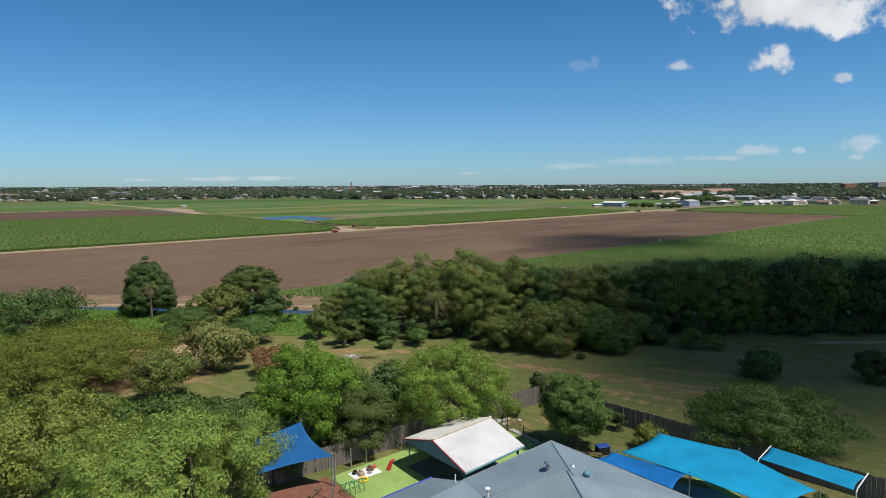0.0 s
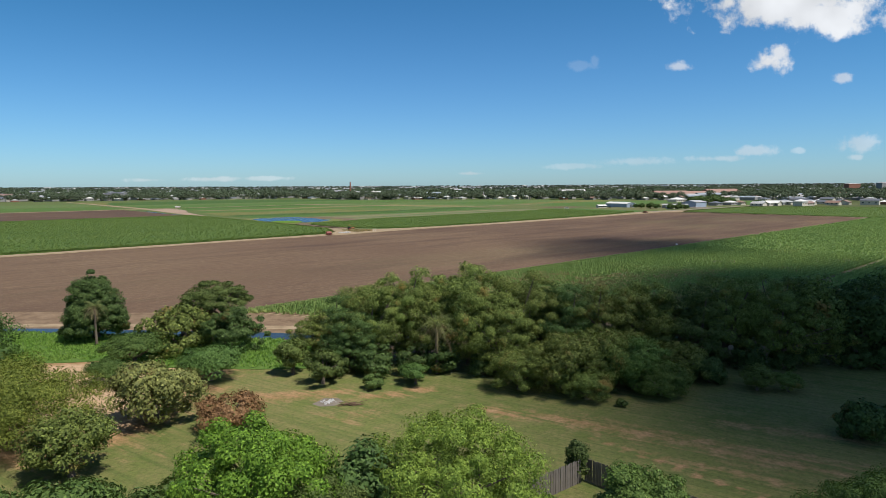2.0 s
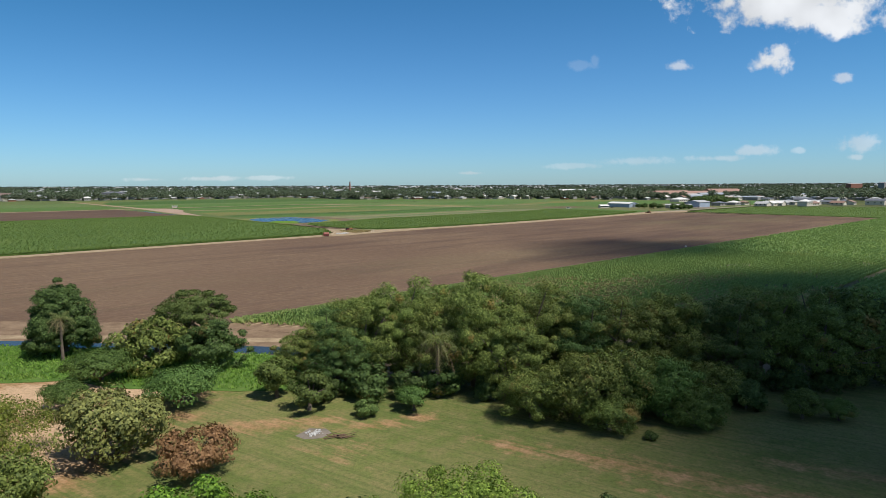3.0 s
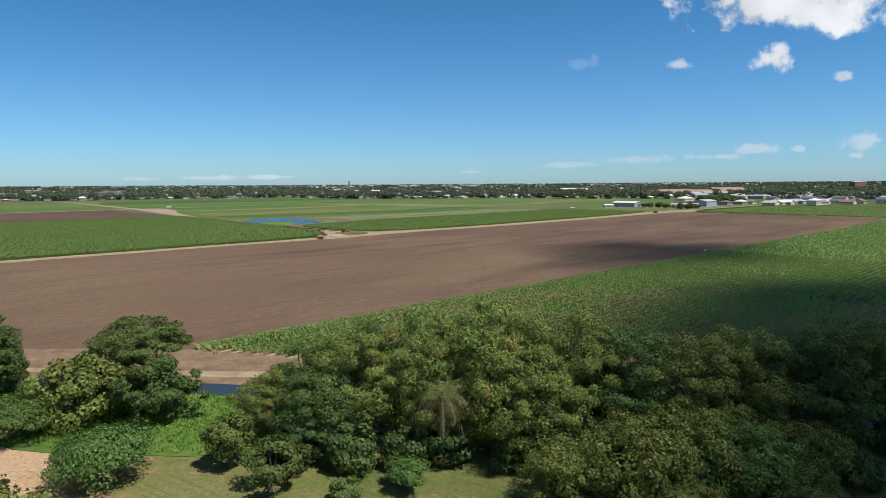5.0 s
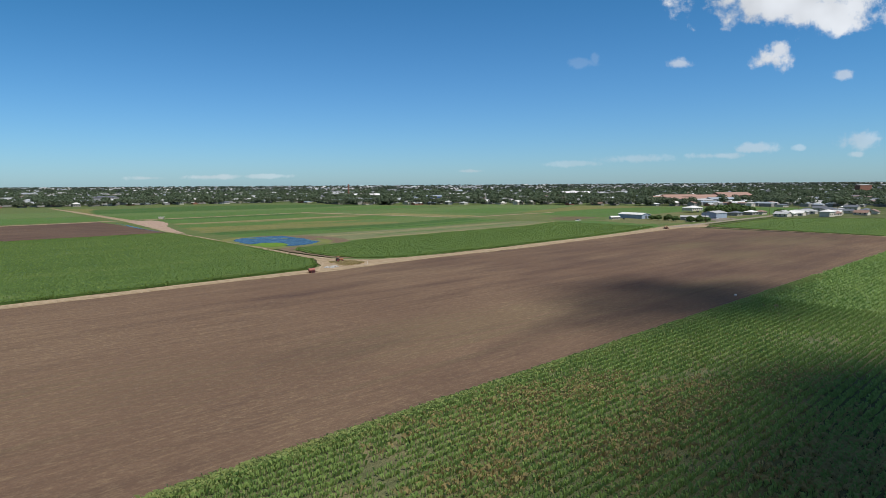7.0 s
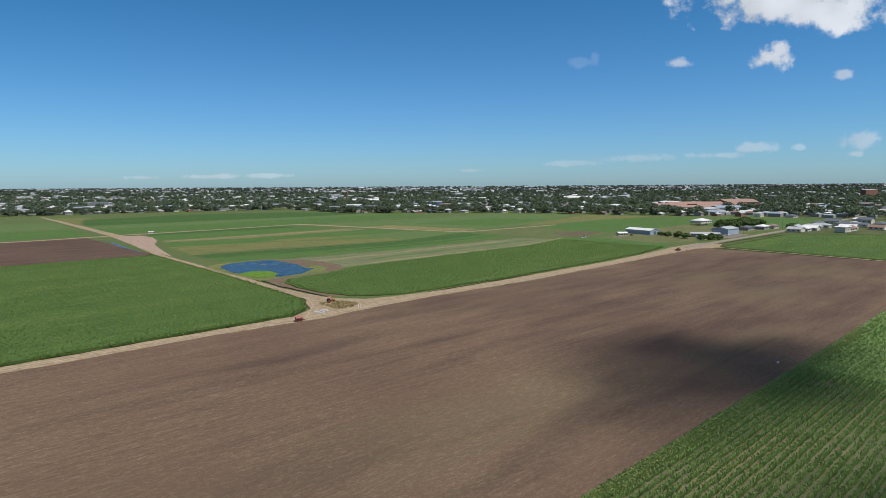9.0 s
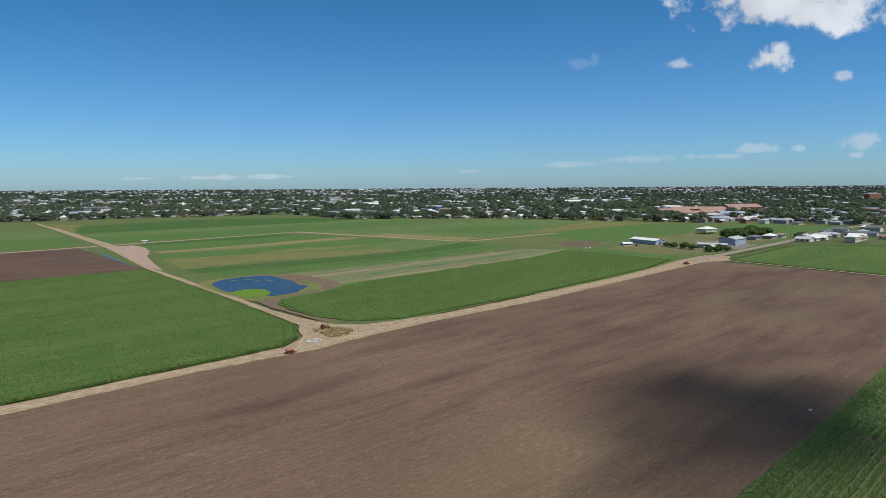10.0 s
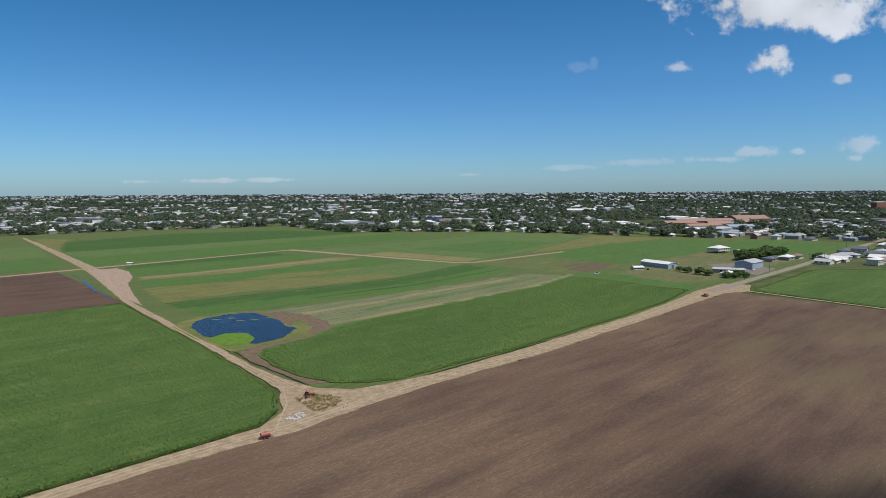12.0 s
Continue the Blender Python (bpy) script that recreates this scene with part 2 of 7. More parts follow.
# ---------------------------------------------------------------- ground materials
def ground_material():
    n = Nodes("land", 0.95, 0, 0.1)
    p = n.place()
    wide, mid, fine = n.noise(p, 0.004, 5, 0.6), n.noise(p, 0.03, 5, 0.65), n.noise(p, 0.5, 4)
    grass = n.ramp(mid, [(0.3, (0.045, 0.062, 0.022)), (0.5, (0.085, 0.10, 0.035)), (0.75, (0.16, 0.145, 0.07))])
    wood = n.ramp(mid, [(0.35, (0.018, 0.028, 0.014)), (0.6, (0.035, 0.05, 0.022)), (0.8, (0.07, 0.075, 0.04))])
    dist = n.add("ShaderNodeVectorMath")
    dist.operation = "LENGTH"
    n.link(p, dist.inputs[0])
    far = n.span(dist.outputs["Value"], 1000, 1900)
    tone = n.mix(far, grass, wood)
    tone = n.mix(n.math("MULTIPLY", n.span(wide, 0.52, 0.60), 0.35), tone, (0.10, 0.11, 0.06))
    tone = n.mix(n.math("MULTIPLY", n.span(fine, 0.3, 0.8), 0.35), tone, (0.06, 0.065, 0.03))
    n.bump(fine, 0.5, 0.3)
    return n.colour(tone)


def lawn_material():
    n = Nodes("mown_grass", 0.95, 0, 0.12)
    p = n.place()
    stripes = n.place(turn=radians(33), scale=(0.03, 1.5, 1))
    att = n.add("ShaderNodeAttribute")
    att.attribute_name = "wear"
    wide, mid, fine = n.noise(p, 0.06, 4), n.noise(p, 0.5, 6, 0.72), n.noise(p, 2.6, 6, 0.8)
    grass = n.ramp(wide, [(0.32, (0.092, 0.122, 0.030)), (0.5, (0.140, 0.158, 0.046)), (0.68, (0.200, 0.182, 0.072))])
    grass = n.mix(n.span(mid, 0.40, 0.68, 0, 0.75), grass, (0.225, 0.180, 0.082))
    grass = n.mix(n.span(n.noise(stripes, 1.0, 5, 0.7), 0.48, 0.62, 0, 0.6), grass, (0.080, 0.118, 0.030))
    streaks = n.noise(n.place(turn=radians(32), scale=(0.05, 1.3, 1)), 1.0, 4, 0.6)
    earth = n.ramp(mid, [(0.3, (0.30, 0.150, 0.075)), (0.7, (0.44, 0.260, 0.145))])
    bare = n.math("ADD", att.outputs["Fac"], n.math("ADD", n.math("MULTIPLY", n.math("SUBTRACT", mid, 0.5), 1.2), n.math("MULTIPLY", n.math("SUBTRACT", streaks, 0.5), 1.3)))
    tone = n.mix(n.span(bare, 0.34, 0.80, 0, 0.8), grass, earth)
    tone = n.mix(n.span(bare, 0.85, 1.35, 0, 0.9), tone, (0.50, 0.34, 0.21))
    tone = n.mix(n.span(fine, 0.45, 0.68, 0.0, 0.6), tone, (0.045, 0.056, 0.018))
    n.bump(fine, 0.9, 0.12)
    return n.colour(tone)


def soil_material():
    n = Nodes("ploughed_soil", 0.95, 0, 0.1)
    p = n.place()
    rows = n.place(turn=-ROW, scale=(0.012, 0.55, 1))
    streak = n.place(turn=-ROW, scale=(0.02, 0.09, 1))
    clods = n.place(turn=-ROW, scale=(0.35, 1.5, 1))
    wide, mid, fine = n.noise(p, 0.012, 4), n.noise(streak, 1.0, 5, 0.6), n.noise(p, 2.2, 5, 0.7)
    line = n.noise(rows, 1.0, 4, 0.65)
    big = n.noise(p, 0.9, 6, 0.75)
    tone = n.ramp(wide, [(0.3, (0.120, 0.073, 0.049)), (0.5, (0.148, 0.094, 0.061)), (0.7, (0.176, 0.117, 0.074))])
    tone = n.mix(n.span(line, 0.40, 0.66, 0, 0.6), tone, (0.094, 0.060, 0.041))
    tone = n.mix(n.span(mid, 0.50, 0.70, 0, 0.6), tone, (0.080, 0.050, 0.037))
    straw = n.noise(clods, 1.0, 6, 0.8)
    tone = n.mix(n.math("MULTIPLY", n.span(straw, 0.50, 0.66), n.span(wide, 0.40, 0.62, 0.25, 0.65)), tone, (0.300, 0.222, 0.125))
    tone = n.mix(n.span(fine, 0.38, 0.70, 0, 0.5), tone, (0.082, 0.054, 0.037))
    tone = n.mix(n.span(big, 0.50, 0.72, 0, 0.45), tone, (0.220, 0.155, 0.096))
    # damp streaks, and wide spots that paint cloud shade into the soil
    wet_shade, weeds = n.add("ShaderNodeAttribute"), n.add("ShaderNodeAttribute")
    wet_shade.attribute_name, weeds.attribute_name = "damp_shade", "weed"
    tone = n.mix(n.math("MULTIPLY", n.span(n.math("ADD", wet_shade.outputs["Fac"], n.math("MULTIPLY", n.math("SUBTRACT", mid, 0.5), 1.6)), 0.15, 0.9), 0.62), tone, (0.060, 0.037, 0.031))
    tone = n.mix(n.math("MULTIPLY", n.span(n.math("ADD", weeds.outputs["Fac"], n.math("MULTIPLY", n.math("SUBTRACT", line, 0.5), 1.8)), 0.3, 1.0), 0.38), tone, (0.165, 0.140, 0.070))
    n.bump(n.math("ADD", n.math("MULTIPLY", line, 0.7), n.math("MULTIPLY", fine, 0.5)), 0.7, 0.35)
    return n.colour(tone)


def crop_floor(name, lo, mid_c, hi, straw=0.25, row=True):
    """The closed canopy of a crop seen from above: rows, patches of riper plants and single leaves."""
    n = Nodes(name, 0.85, 0, 0.2)
    p = n.place()
    rows = n.place(turn=-ROW, scale=(0.03, 0.62, 1))
    strip = n.place(turn=-ROW, scale=(0.006, 0.05, 1))
    wide, fine, mid = n.noise(strip, 1.0, 4), n.noise(p, 1.6, 6, 0.75), n.noise(p, 0.09, 5, 0.65)
    tone = n.ramp(n.math("ADD", n.math("MULTIPLY", wide, 0.5), n.math("MULTIPLY", mid, 0.5)), [(0.36, lo), (0.5, mid_c), (0.64, hi)])
    if row:
        tone = n.mix(n.span(n.noise(rows, 1.0, 3), 0.42, 0.66, 0, 0.45), tone, dark(lo, 0.55))
    tone = n.mix(n.span(fine, 0.40, 0.66, 0, 0.30), tone, dark(lo, 0.6))
    tone = n.mix(n.span(mid, 0.60, 0.78, 0, straw), tone, (0.26, 0.20, 0.09))
    n.bump(n.math("ADD", fine, n.noise(rows, 1.0, 3)), 0.9, 0.5)
    return n.colour(tone)


def dirt_material(name, a, b, c):
    n = Nodes(name, 0.95, 0, 0.1)
    p = n.place()
    mid, fine = n.noise(p, 0.35, 6, 0.7), n.noise(p, 2.2, 5, 0.7)
    tone = n.ramp(mid, [(0.32, a), (0.5, b), (0.7, c)])
    tone = n.mix(n.span(fine, 0.42, 0.78, 0, 0.5), tone, dark(a, 0.8))
    n.bump(fine, 0.5, 0.1)
    return n.colour(tone)


def water_material():
    n = Nodes("pond_water", 0.20, 0, 0.22)
    p = n.place()
    n.bsdf.inputs["IOR"].default_value = 1.33
    n.bump(n.noise(p, 4.0, 3), 0.6, 0.10)
    return n.colour(n.ramp(n.noise(p, 0.12, 4), [(0.4, (0.007, 0.014, 0.036)), (0.7, (0.012, 0.023, 0.050))]))


def patchwork_material():
    n = Nodes("crop_patchwork", 0.9, 0, 0.15)
    att = n.add("ShaderNodeAttribute")
    att.attribute_name = "tone"
    p = n.place()
    rows, strip = n.place(turn=-ROW, scale=(0.035, 0.5, 1)), n.place(turn=-ROW, scale=(0.008, 0.07, 1))
    line, long, fine, mid = n.noise(rows, 1.0, 4, 0.6), n.noise(strip, 1.0, 5, 0.65), n.noise(p, 0.7, 6, 0.8), n.noise(p, 0.08, 6, 0.72)
    tone = n.mix(n.span(long, 0.50, 0.70, 0, 0.30), att.outputs["Color"], (0.19, 0.165, 0.07))
    tone = n.mix(n.span(long, 0.50, 0.32, 0, 0.25), tone, (0.065, 0.135, 0.028))
    tone = n.mix(n.span(mid, 0.52, 0.70, 0, 0.30), tone, (0.16, 0.145, 0.060))
    tone = n.mix(n.span(line, 0.46, 0.62, 0, 0.5), tone, (0.045, 0.075, 0.020))
    tone = n.mix(n.span(fine, 0.44, 0.62, 0, 0.5), tone, (0.042, 0.072, 0.018))
    n.bump(n.math("ADD", fine, line), 0.8, 0.5)
    return n.colour(tone)


M_FIELDS = patchwork_material()
M_LAND, M_LAWN, M_SOIL, M_WATER = ground_material(), lawn_material(), soil_material(), water_material()
M_TRACK = dirt_material("sandy_track", (0.20, 0.146, 0.088), (0.30, 0.224, 0.140), (0.41, 0.315, 0.205))
M_REDDIRT = dirt_material("red_earth", (0.13, 0.086, 0.054), (0.19, 0.130, 0.082), (0.27, 0.19, 0.120))
M_PINK = dirt_material("pink_gravel", (0.25, 0.165, 0.12), (0.33, 0.235, 0.175), (0.41, 0.31, 0.235))
M_CANE_A = crop_floor("cane_canopy", (0.062, 0.110, 0.022), (0.084, 0.140, 0.029), (0.118, 0.168, 0.040), 0.3)
M_CANE_B = crop_floor("young_cane", (0.105, 0.165, 0.048), (0.145, 0.205, 0.062), (0.185, 0.230, 0.082), 0.4)
M_CANE_C = crop_floor("dark_cane", (0.040, 0.085, 0.018), (0.062, 0.120, 0.026), (0.085, 0.145, 0.036), 0.15)
M_ROWSOIL = crop_floor("straw_and_soil", (0.095, 0.110, 0.044), (0.135, 0.140, 0.062), (0.21, 0.180, 0.095), 0.6)
M_RIPE = crop_floor("ripe_grass", (0.105, 0.135, 0.034), (0.160, 0.170, 0.048), (0.25, 0.205, 0.075), 0.6)
M_PADDOCK = crop_floor("paddock", (0.085, 0.122, 0.030), (0.120, 0.155, 0.040), (0.185, 0.180, 0.062), 0.5, row=False)
M_MUD = dirt_material("dried_mud", (0.105, 0.074, 0.047), (0.15, 0.108, 0.069), (0.20, 0.150, 0.096))
M_ASPHALT = dirt_material("old_asphalt", (0.135, 0.115, 0.095), (0.19, 0.162, 0.132), (0.25, 0.21, 0.168))
M_REED = dirt_material("wet_grass", (0.055, 0.11, 0.022), (0.085, 0.15, 0.03), (0.125, 0.17, 0.045))

# ---------------------------------------------------------------- the ground, one sheet to the horizon
ring = np.concatenate([np.linspace(0, 400, 9), np.linspace(460, 1500, 14), np.geomspace(1650, 4960, 22)])
spokes = 120
gv = [(0.0, 0.0, -0.35)]
gf = []
for r in ring[1:]:
    for k in range(spokes):
        a = 2 * math.pi * k / spokes
        x, y = r * math.cos(a), r * math.sin(a)
        swell = 3.0 * noise.noise((x / 900, y / 900, 3.0)) * min(1, max(0, (r - 2400) / 1500))
        gv.append((x, y, -0.35 + float(rise_of(x, y)) + swell))
for k in range(spokes):
    gf.append((0, 1 + k, 1 + (k + 1) % spokes))
for i in range(len(ring) - 2):
    o, q = 1 + i * spokes, 1 + (i + 1) * spokes
    for k in range(spokes):
        gf.append((o + k, q + k, q + (k + 1) % spokes, o + (k + 1) % spokes))
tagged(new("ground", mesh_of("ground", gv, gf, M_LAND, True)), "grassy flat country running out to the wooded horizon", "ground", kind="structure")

unsettled()


def jag(points, step, amount, seed):
    """A closed outline with wavering edges."""
    out = []
    n = len(points)
    for i in range(n):
        a, b = Vector(points[i]), Vector(points[(i + 1) % n])
        k = max(1, int((b - a).length / step))
        side_way = Vector((-(b - a).y, (b - a).x)).normalized() if (b - a).length else Vector((0, 0))
        for j in range(k):
            p = a.lerp(b, j / k)
            w = noise.noise((p.x / (step * 2), p.y / (step * 2), seed)) * amount * (1 if j else 0.5)
            out.append(p + side_way * w)
    return out


LAYER = [0]


def sheet(name, points, z, mat, label, category, step=6.0, waver=0.8, seed=1.0, depth=0.5):
    """A flat piece of ground with an edge that goes down into the land."""
    pts = jag(points, step, waver, seed)
    LAYER[0] += 1
    z += 0.002 * LAYER[0] if seed < 38 else 0.0
    bm = fresh()
    top = [bm.verts.new((p.x, p.y, z)) for p in pts]
    low = [bm.verts.new((p.x, p.y, z - depth)) for p in pts]
    for i in range(len(pts)):
        j = (i + 1) % len(pts)
        bm.faces.new((top[i], low[i], low[j], top[j]))
    edges = [bm.edges.get((top[i], top[(i + 1) % len(pts)])) for i in range(len(pts))]
    bmesh.ops.triangle_fill(bm, use_beauty=True, use_dissolve=False, edges=edges, normal=(0, 0, 1))
    bmesh.ops.recalc_face_normals(bm, faces=bm.faces)
    me = bpy.data.meshes.new(name)
    bm.to_mesh(me)
    bm.free()
    me.materials.append(mat)
    return tagged(new(name, me), label, category, kind="structure")


def uvs(*pairs):
    return [uv(*p) for p in pairs]


def inside(px, py, poly):
    ok = np.zeros(np.shape(px), bool)
    j = len(poly) - 1
    for i in range(len(poly)):
        (xi, yi), (xj, yj) = poly[i], poly[j]
        ok ^= ((yi > py) != (yj > py)) & (px < (xj - xi) * (py - yi) / (yj - yi + 1e-12) + xi)
        j = i
    return ok


def blobs(px, py, spots):
    out = np.zeros(np.shape(px))
    for x, y, a, b, k in spots:
        out = np.maximum(out, k * np.exp(-(((px - x) / a) ** 2 + ((py - y) / b) ** 2)))
    return out


def field_grid(u0, u1, v0, v1, step):
    us, vs = np.linspace(u0, u1, int((u1 - u0) / step) + 1), np.linspace(v0, v1, int((v1 - v0) / step) + 1)
    gu, gw = np.meshgrid(us, vs)
    n = len(us)
    faces = [(r * n + c, r * n + c + 1, (r + 1) * n + c + 1, (r + 1) * n + c) for r in range(len(vs) - 1) for c in range(n - 1)]
    return gu.ravel(), gw.ravel(), faces


def cut(faces, keep):
    return [f for f in faces if keep[f[0]] and keep[f[1]] and keep[f[2]] and keep[f[3]]]


def grid_object(name, gu, gw, z, faces, mat, label, values):
    me = mesh_of(name, np.stack([gu * UX + gw * VX, gu * UY + gw * VY, np.broadcast_to(z, gu.shape)], 1), faces, mat, True)
    for key, v in values.items():
        if v.ndim == 2:
            me.attributes.new(key, "FLOAT_COLOR", "POINT").data.foreach_set("color", np.concatenate([v, np.ones((len(v), 1))], 1).ravel())
        else:
            me.attributes.new(key, "FLOAT", "POINT").data.foreach_set("value", v)
    return tagged(new(name, me), label, "field", kind="structure")


def waver(gu, gw, size, amount, seed):
    return np.array([noise.noise((a / size, b / size, seed)) for a, b in zip(gu, gw)]) * amount


# the ploughed fields, with damp streaks along the rows, broad spots of cloud shade put into the soil colour, and a thin
# growth of weeds
DAMP_SHADE = [(273, 216, 26, 3.5, 0.9), (240, 215, 22, 3, 0.8), (196, 208, 26, 4, 0.7), (332, 225, 26, 3.5, 0.9), (262, 232, 30, 5, 0.7), (225, 188, 30, 6, 0.6), (280, 190, 34, 5, 0.8), (230, 236, 28, 4, 0.6), (315, 180, 28, 5, 0.7), (150, 225, 40, 5, 0.5), (300, 245, 30, 4, 0.6), (250, 150, 40, 8, 0.5), (300, 160, 36, 7, 0.6), (340, 150, 60, 26, 0.42), (270, 170, 50, 22, 0.42), (420, 150, 60, 24, 0.4), (180, 150, 40, 14, 0.3), (430, 200, 110, 60, 0.85), (340, 215, 60, 34, 0.5), (250, 250, 80, 14, 0.4), (310, 220, 120, 60, 0.5), (280, 150, 90, 40, 0.75), (375, 165, 80, 42, 0.75), (200, 140, 60, 22, 0.45)]
WEED = [(376, 205, 40, 22, 0.8), (352, 168, 36, 20, 0.8), (440, 180, 60, 34, 0.8), (330, 145, 20, 10, 0.5), (178, 164, 3.0, 1.6, 1.6), (160, 155, 70, 24, 0.62), (70, 165, 60, 26, 0.45), (250, 140, 60, 12, 0.6)]
gu, gw, gf = field_grid(-260, 508, 121, 272, 3.2)
south = np.interp(gu, [-260, 146, 181, 206, 236, 300, 390, 471, 508], [265, 266, 263, 266, 267, 265, 268, 272, 273]) + waver(gu, gw, 9, 1.0, 3)
keep = (gw < south) & (gw > np.where(gu < 64, 122 + (64 - gu) * 0.95, 0) - 3)
grid_object("ploughed_field", gu, gw, 0.02, cut(gf, keep), M_SOIL, "bare brown ploughed field with damp streaks, painted cloud shade and pale straw", {"damp_shade": blobs(gu, gw, DAMP_SHADE), "weed": blobs(gu, gw, WEED)})
gu, gw, gf = field_grid(-330, 230, 518, 712, 2.5)
keep = gu < np.interp(gw, [518, 600, 690, 712], [204, 214, 222, 224])
# one value all over, so this field's soil is evenly darker
grid_object("ploughed_field_west", gu, gw, 0.03, cut(gf, keep), M_SOIL, "bare brown ploughed field behind the green cane", {"damp_shade": np.full(gu.shape, 0.75), "weed": gu * 0})

# the patchwork of crops behind the track: strips along the rows, each with its own tone
GREEN, DEEPGREEN, PALEGREEN, STUBBLE, RIPE, ROUGH, SOILY, TAN = (0.080, 0.150, 0.032), (0.048, 0.105, 0.021), (0.115, 0.165, 0.050), (0.190, 0.185, 0.098), (0.185, 0.168, 0.056), (0.112, 0.135, 0.044), (0.15, 0.095, 0.065), (0.30, 0.235, 0.125)
PATCHES = [  # outline along and across the rows, tone
    ([(-400, 715), (960, 715), (960, 1300), (-400, 1300)], ROUGH), ([(200, 283), (960, 283), (960, 760), (200, 760)], ROUGH),
    ([(206, 296), (500, 290), (560, 330), (520, 392), (440, 378), (268, 372), (206, 356)], GREEN), ([(262, 372), (440, 376), (500, 391), (500, 395), (440, 381), (262, 377)], TAN),
    ([(258, 377), (440, 381), (492, 394), (478, 421), (344, 423), (248, 432), (240, 400)], STUBBLE), ([(300, 390), (470, 398), (470, 403), (300, 396)], PALEGREEN), ([(262, 404), (470, 411), (470, 416), (262, 410)], TAN),
    ([(224, 446), (252, 436), (306, 430), (347, 424), (486, 436), (484, 470), (383, 452), (271, 466), (223, 474)], GREEN), ([(223, 472), (271, 464), (383, 450), (484, 468), (488, 494), (383, 470), (271, 484), (222, 492)], DEEPGREEN),
    ([(222, 497), (273, 503), (325, 489), (392, 481), (400, 500), (348, 527), (302, 550), (231, 566)], RIPE), ([(392, 481), (486, 496), (474, 560), (348, 530), (400, 500)], PALEGREEN),
    ([(231, 568), (302, 552), (348, 529), (474, 560), (452, 604), (314, 596), (241, 608)], GREEN), ([(300, 556), (348, 534), (420, 546), (330, 566)], RIPE),
    ([(242, 610), (314, 598), (420, 604), (450, 610), (440, 636), (387, 633), (316, 623), (244, 629)], (0.215, 0.178, 0.075)), ([(246, 618), (420, 616), (436, 622), (420, 626), (246, 626)], TAN),
    ([(246, 634), (316, 627), (387, 637), (438, 638), (412, 722), (338, 720), (258, 710)], GREEN), ([(254, 690), (412, 690), (412, 722), (338, 722), (258, 712)], DEEPGREEN),
    ([(230, 735), (338, 737), (440, 740), (700, 764), (672, 850), (262, 820), (240, 850)], GREEN), ([(240, 850), (262, 822), (672, 852), (668, 890), (246, 900)], PALEGREEN), ([(246, 902), (668, 892), (640, 960), (598, 1050), (434, 1110), (278, 1052)], DEEPGREEN),
    ([(446, 738), (500, 512), (620, 530), (860, 620), (800, 745)], PALEGREEN), ([(470, 640), (498, 514), (530, 518), (506, 640)], (0.25, 0.205, 0.085)), ([(540, 640), (580, 540), (720, 570), (690, 650)], GREEN), ([(600, 516), (880, 510), (850, 606), (640, 536)], RIPE),
    ([(588, 479), (582, 420), (765, 447), (880, 470), (760, 520), (624, 503)], GREEN), ([(600, 380), (760, 400), (880, 430), (880, 465), (765, 444), (584, 416)], GREEN),
    ([(500, 395), (579, 390), (586, 478), (500, 505)], (0.135, 0.145, 0.052)), ([(523, 388), (582, 400), (580, 426), (544, 432), (522, 412)], SOILY), ([(545, 300), (720, 298), (740, 392), (640, 392), (590, 380), (530, 368), (520, 317)], (0.165, 0.150, 0.066)),
    ([(205, 275), (960, 275), (960, 284), (205, 284)], ROUGH), ([(760, 300), (940, 302), (930, 420), (790, 410)], GREEN),
    ([(-400, 730), (216, 734), (224, 852), (-400, 850)], GREEN), ([(-400, 860), (226, 862), (236, 1010), (-400, 1010)], PALEGREEN), ([(236, 860), (262, 1000), (280, 1060), (300, 1100), (258, 1150)], RIPE),
]
gu, gw, gf = field_grid(-400, 960, 275, 1300, 3.2)
wu, ww = gu + waver(gu, gw, 12, 2.0, 1), gw + waver(gu, gw, 18, 1.6, 4)
tone = np.tile(np.array(ROUGH), (len(gu), 1))
for outline, c in PATCHES:
    tone[inside(wu, ww, outline)] = c
keep = ((gw > 716) | (gu > 203)) & ~inside(gu, gw, [(-400, 270), (200, 270), (200, 716), (-400, 716)])
grid_object("farmland", gu, gw, 0.035, cut(gf, keep), M_FIELDS, "patchwork of green and yellowed crop strips", {"tone": tone})

# fields, from the creek to the town
sheet("cane_ground", uvs((65, 122), (250, 123), (250, 0), (190, -20), (116, 59), (98, 78), (78, 99)), 0.03, M_ROWSOIL, "straw and sandy soil under young sugar cane", "field", 5, 0.6, 2)
sheet("cane_ground_far", uvs((235, 123), (509, 124), (640, 60), (560, -260), (240, -200), (190, -20), (235, 0)), 0.03, M_CANE_B, "closed canopy of young green sugar cane", "field", 8, 0.5, 2)
sheet("sand_bank", [(52, 93.2), (58, 92.8), (64, 93.1), (65.5, 93.8), (57, 94.2)], 0.06, M_TRACK, "pale bare sandy bank below the trees", "ground", 1.5, 0.25, 13)
sheet("sandy_headland", uvs((62, 121.4), (68, 121.4), (82, 102), (102, 81), (119, 63), (114, 57), (96, 75), (76, 96)), 0.04, M_REDDIRT, "bare sandy headland at the row ends", "ground", 4, 0.5, 12)
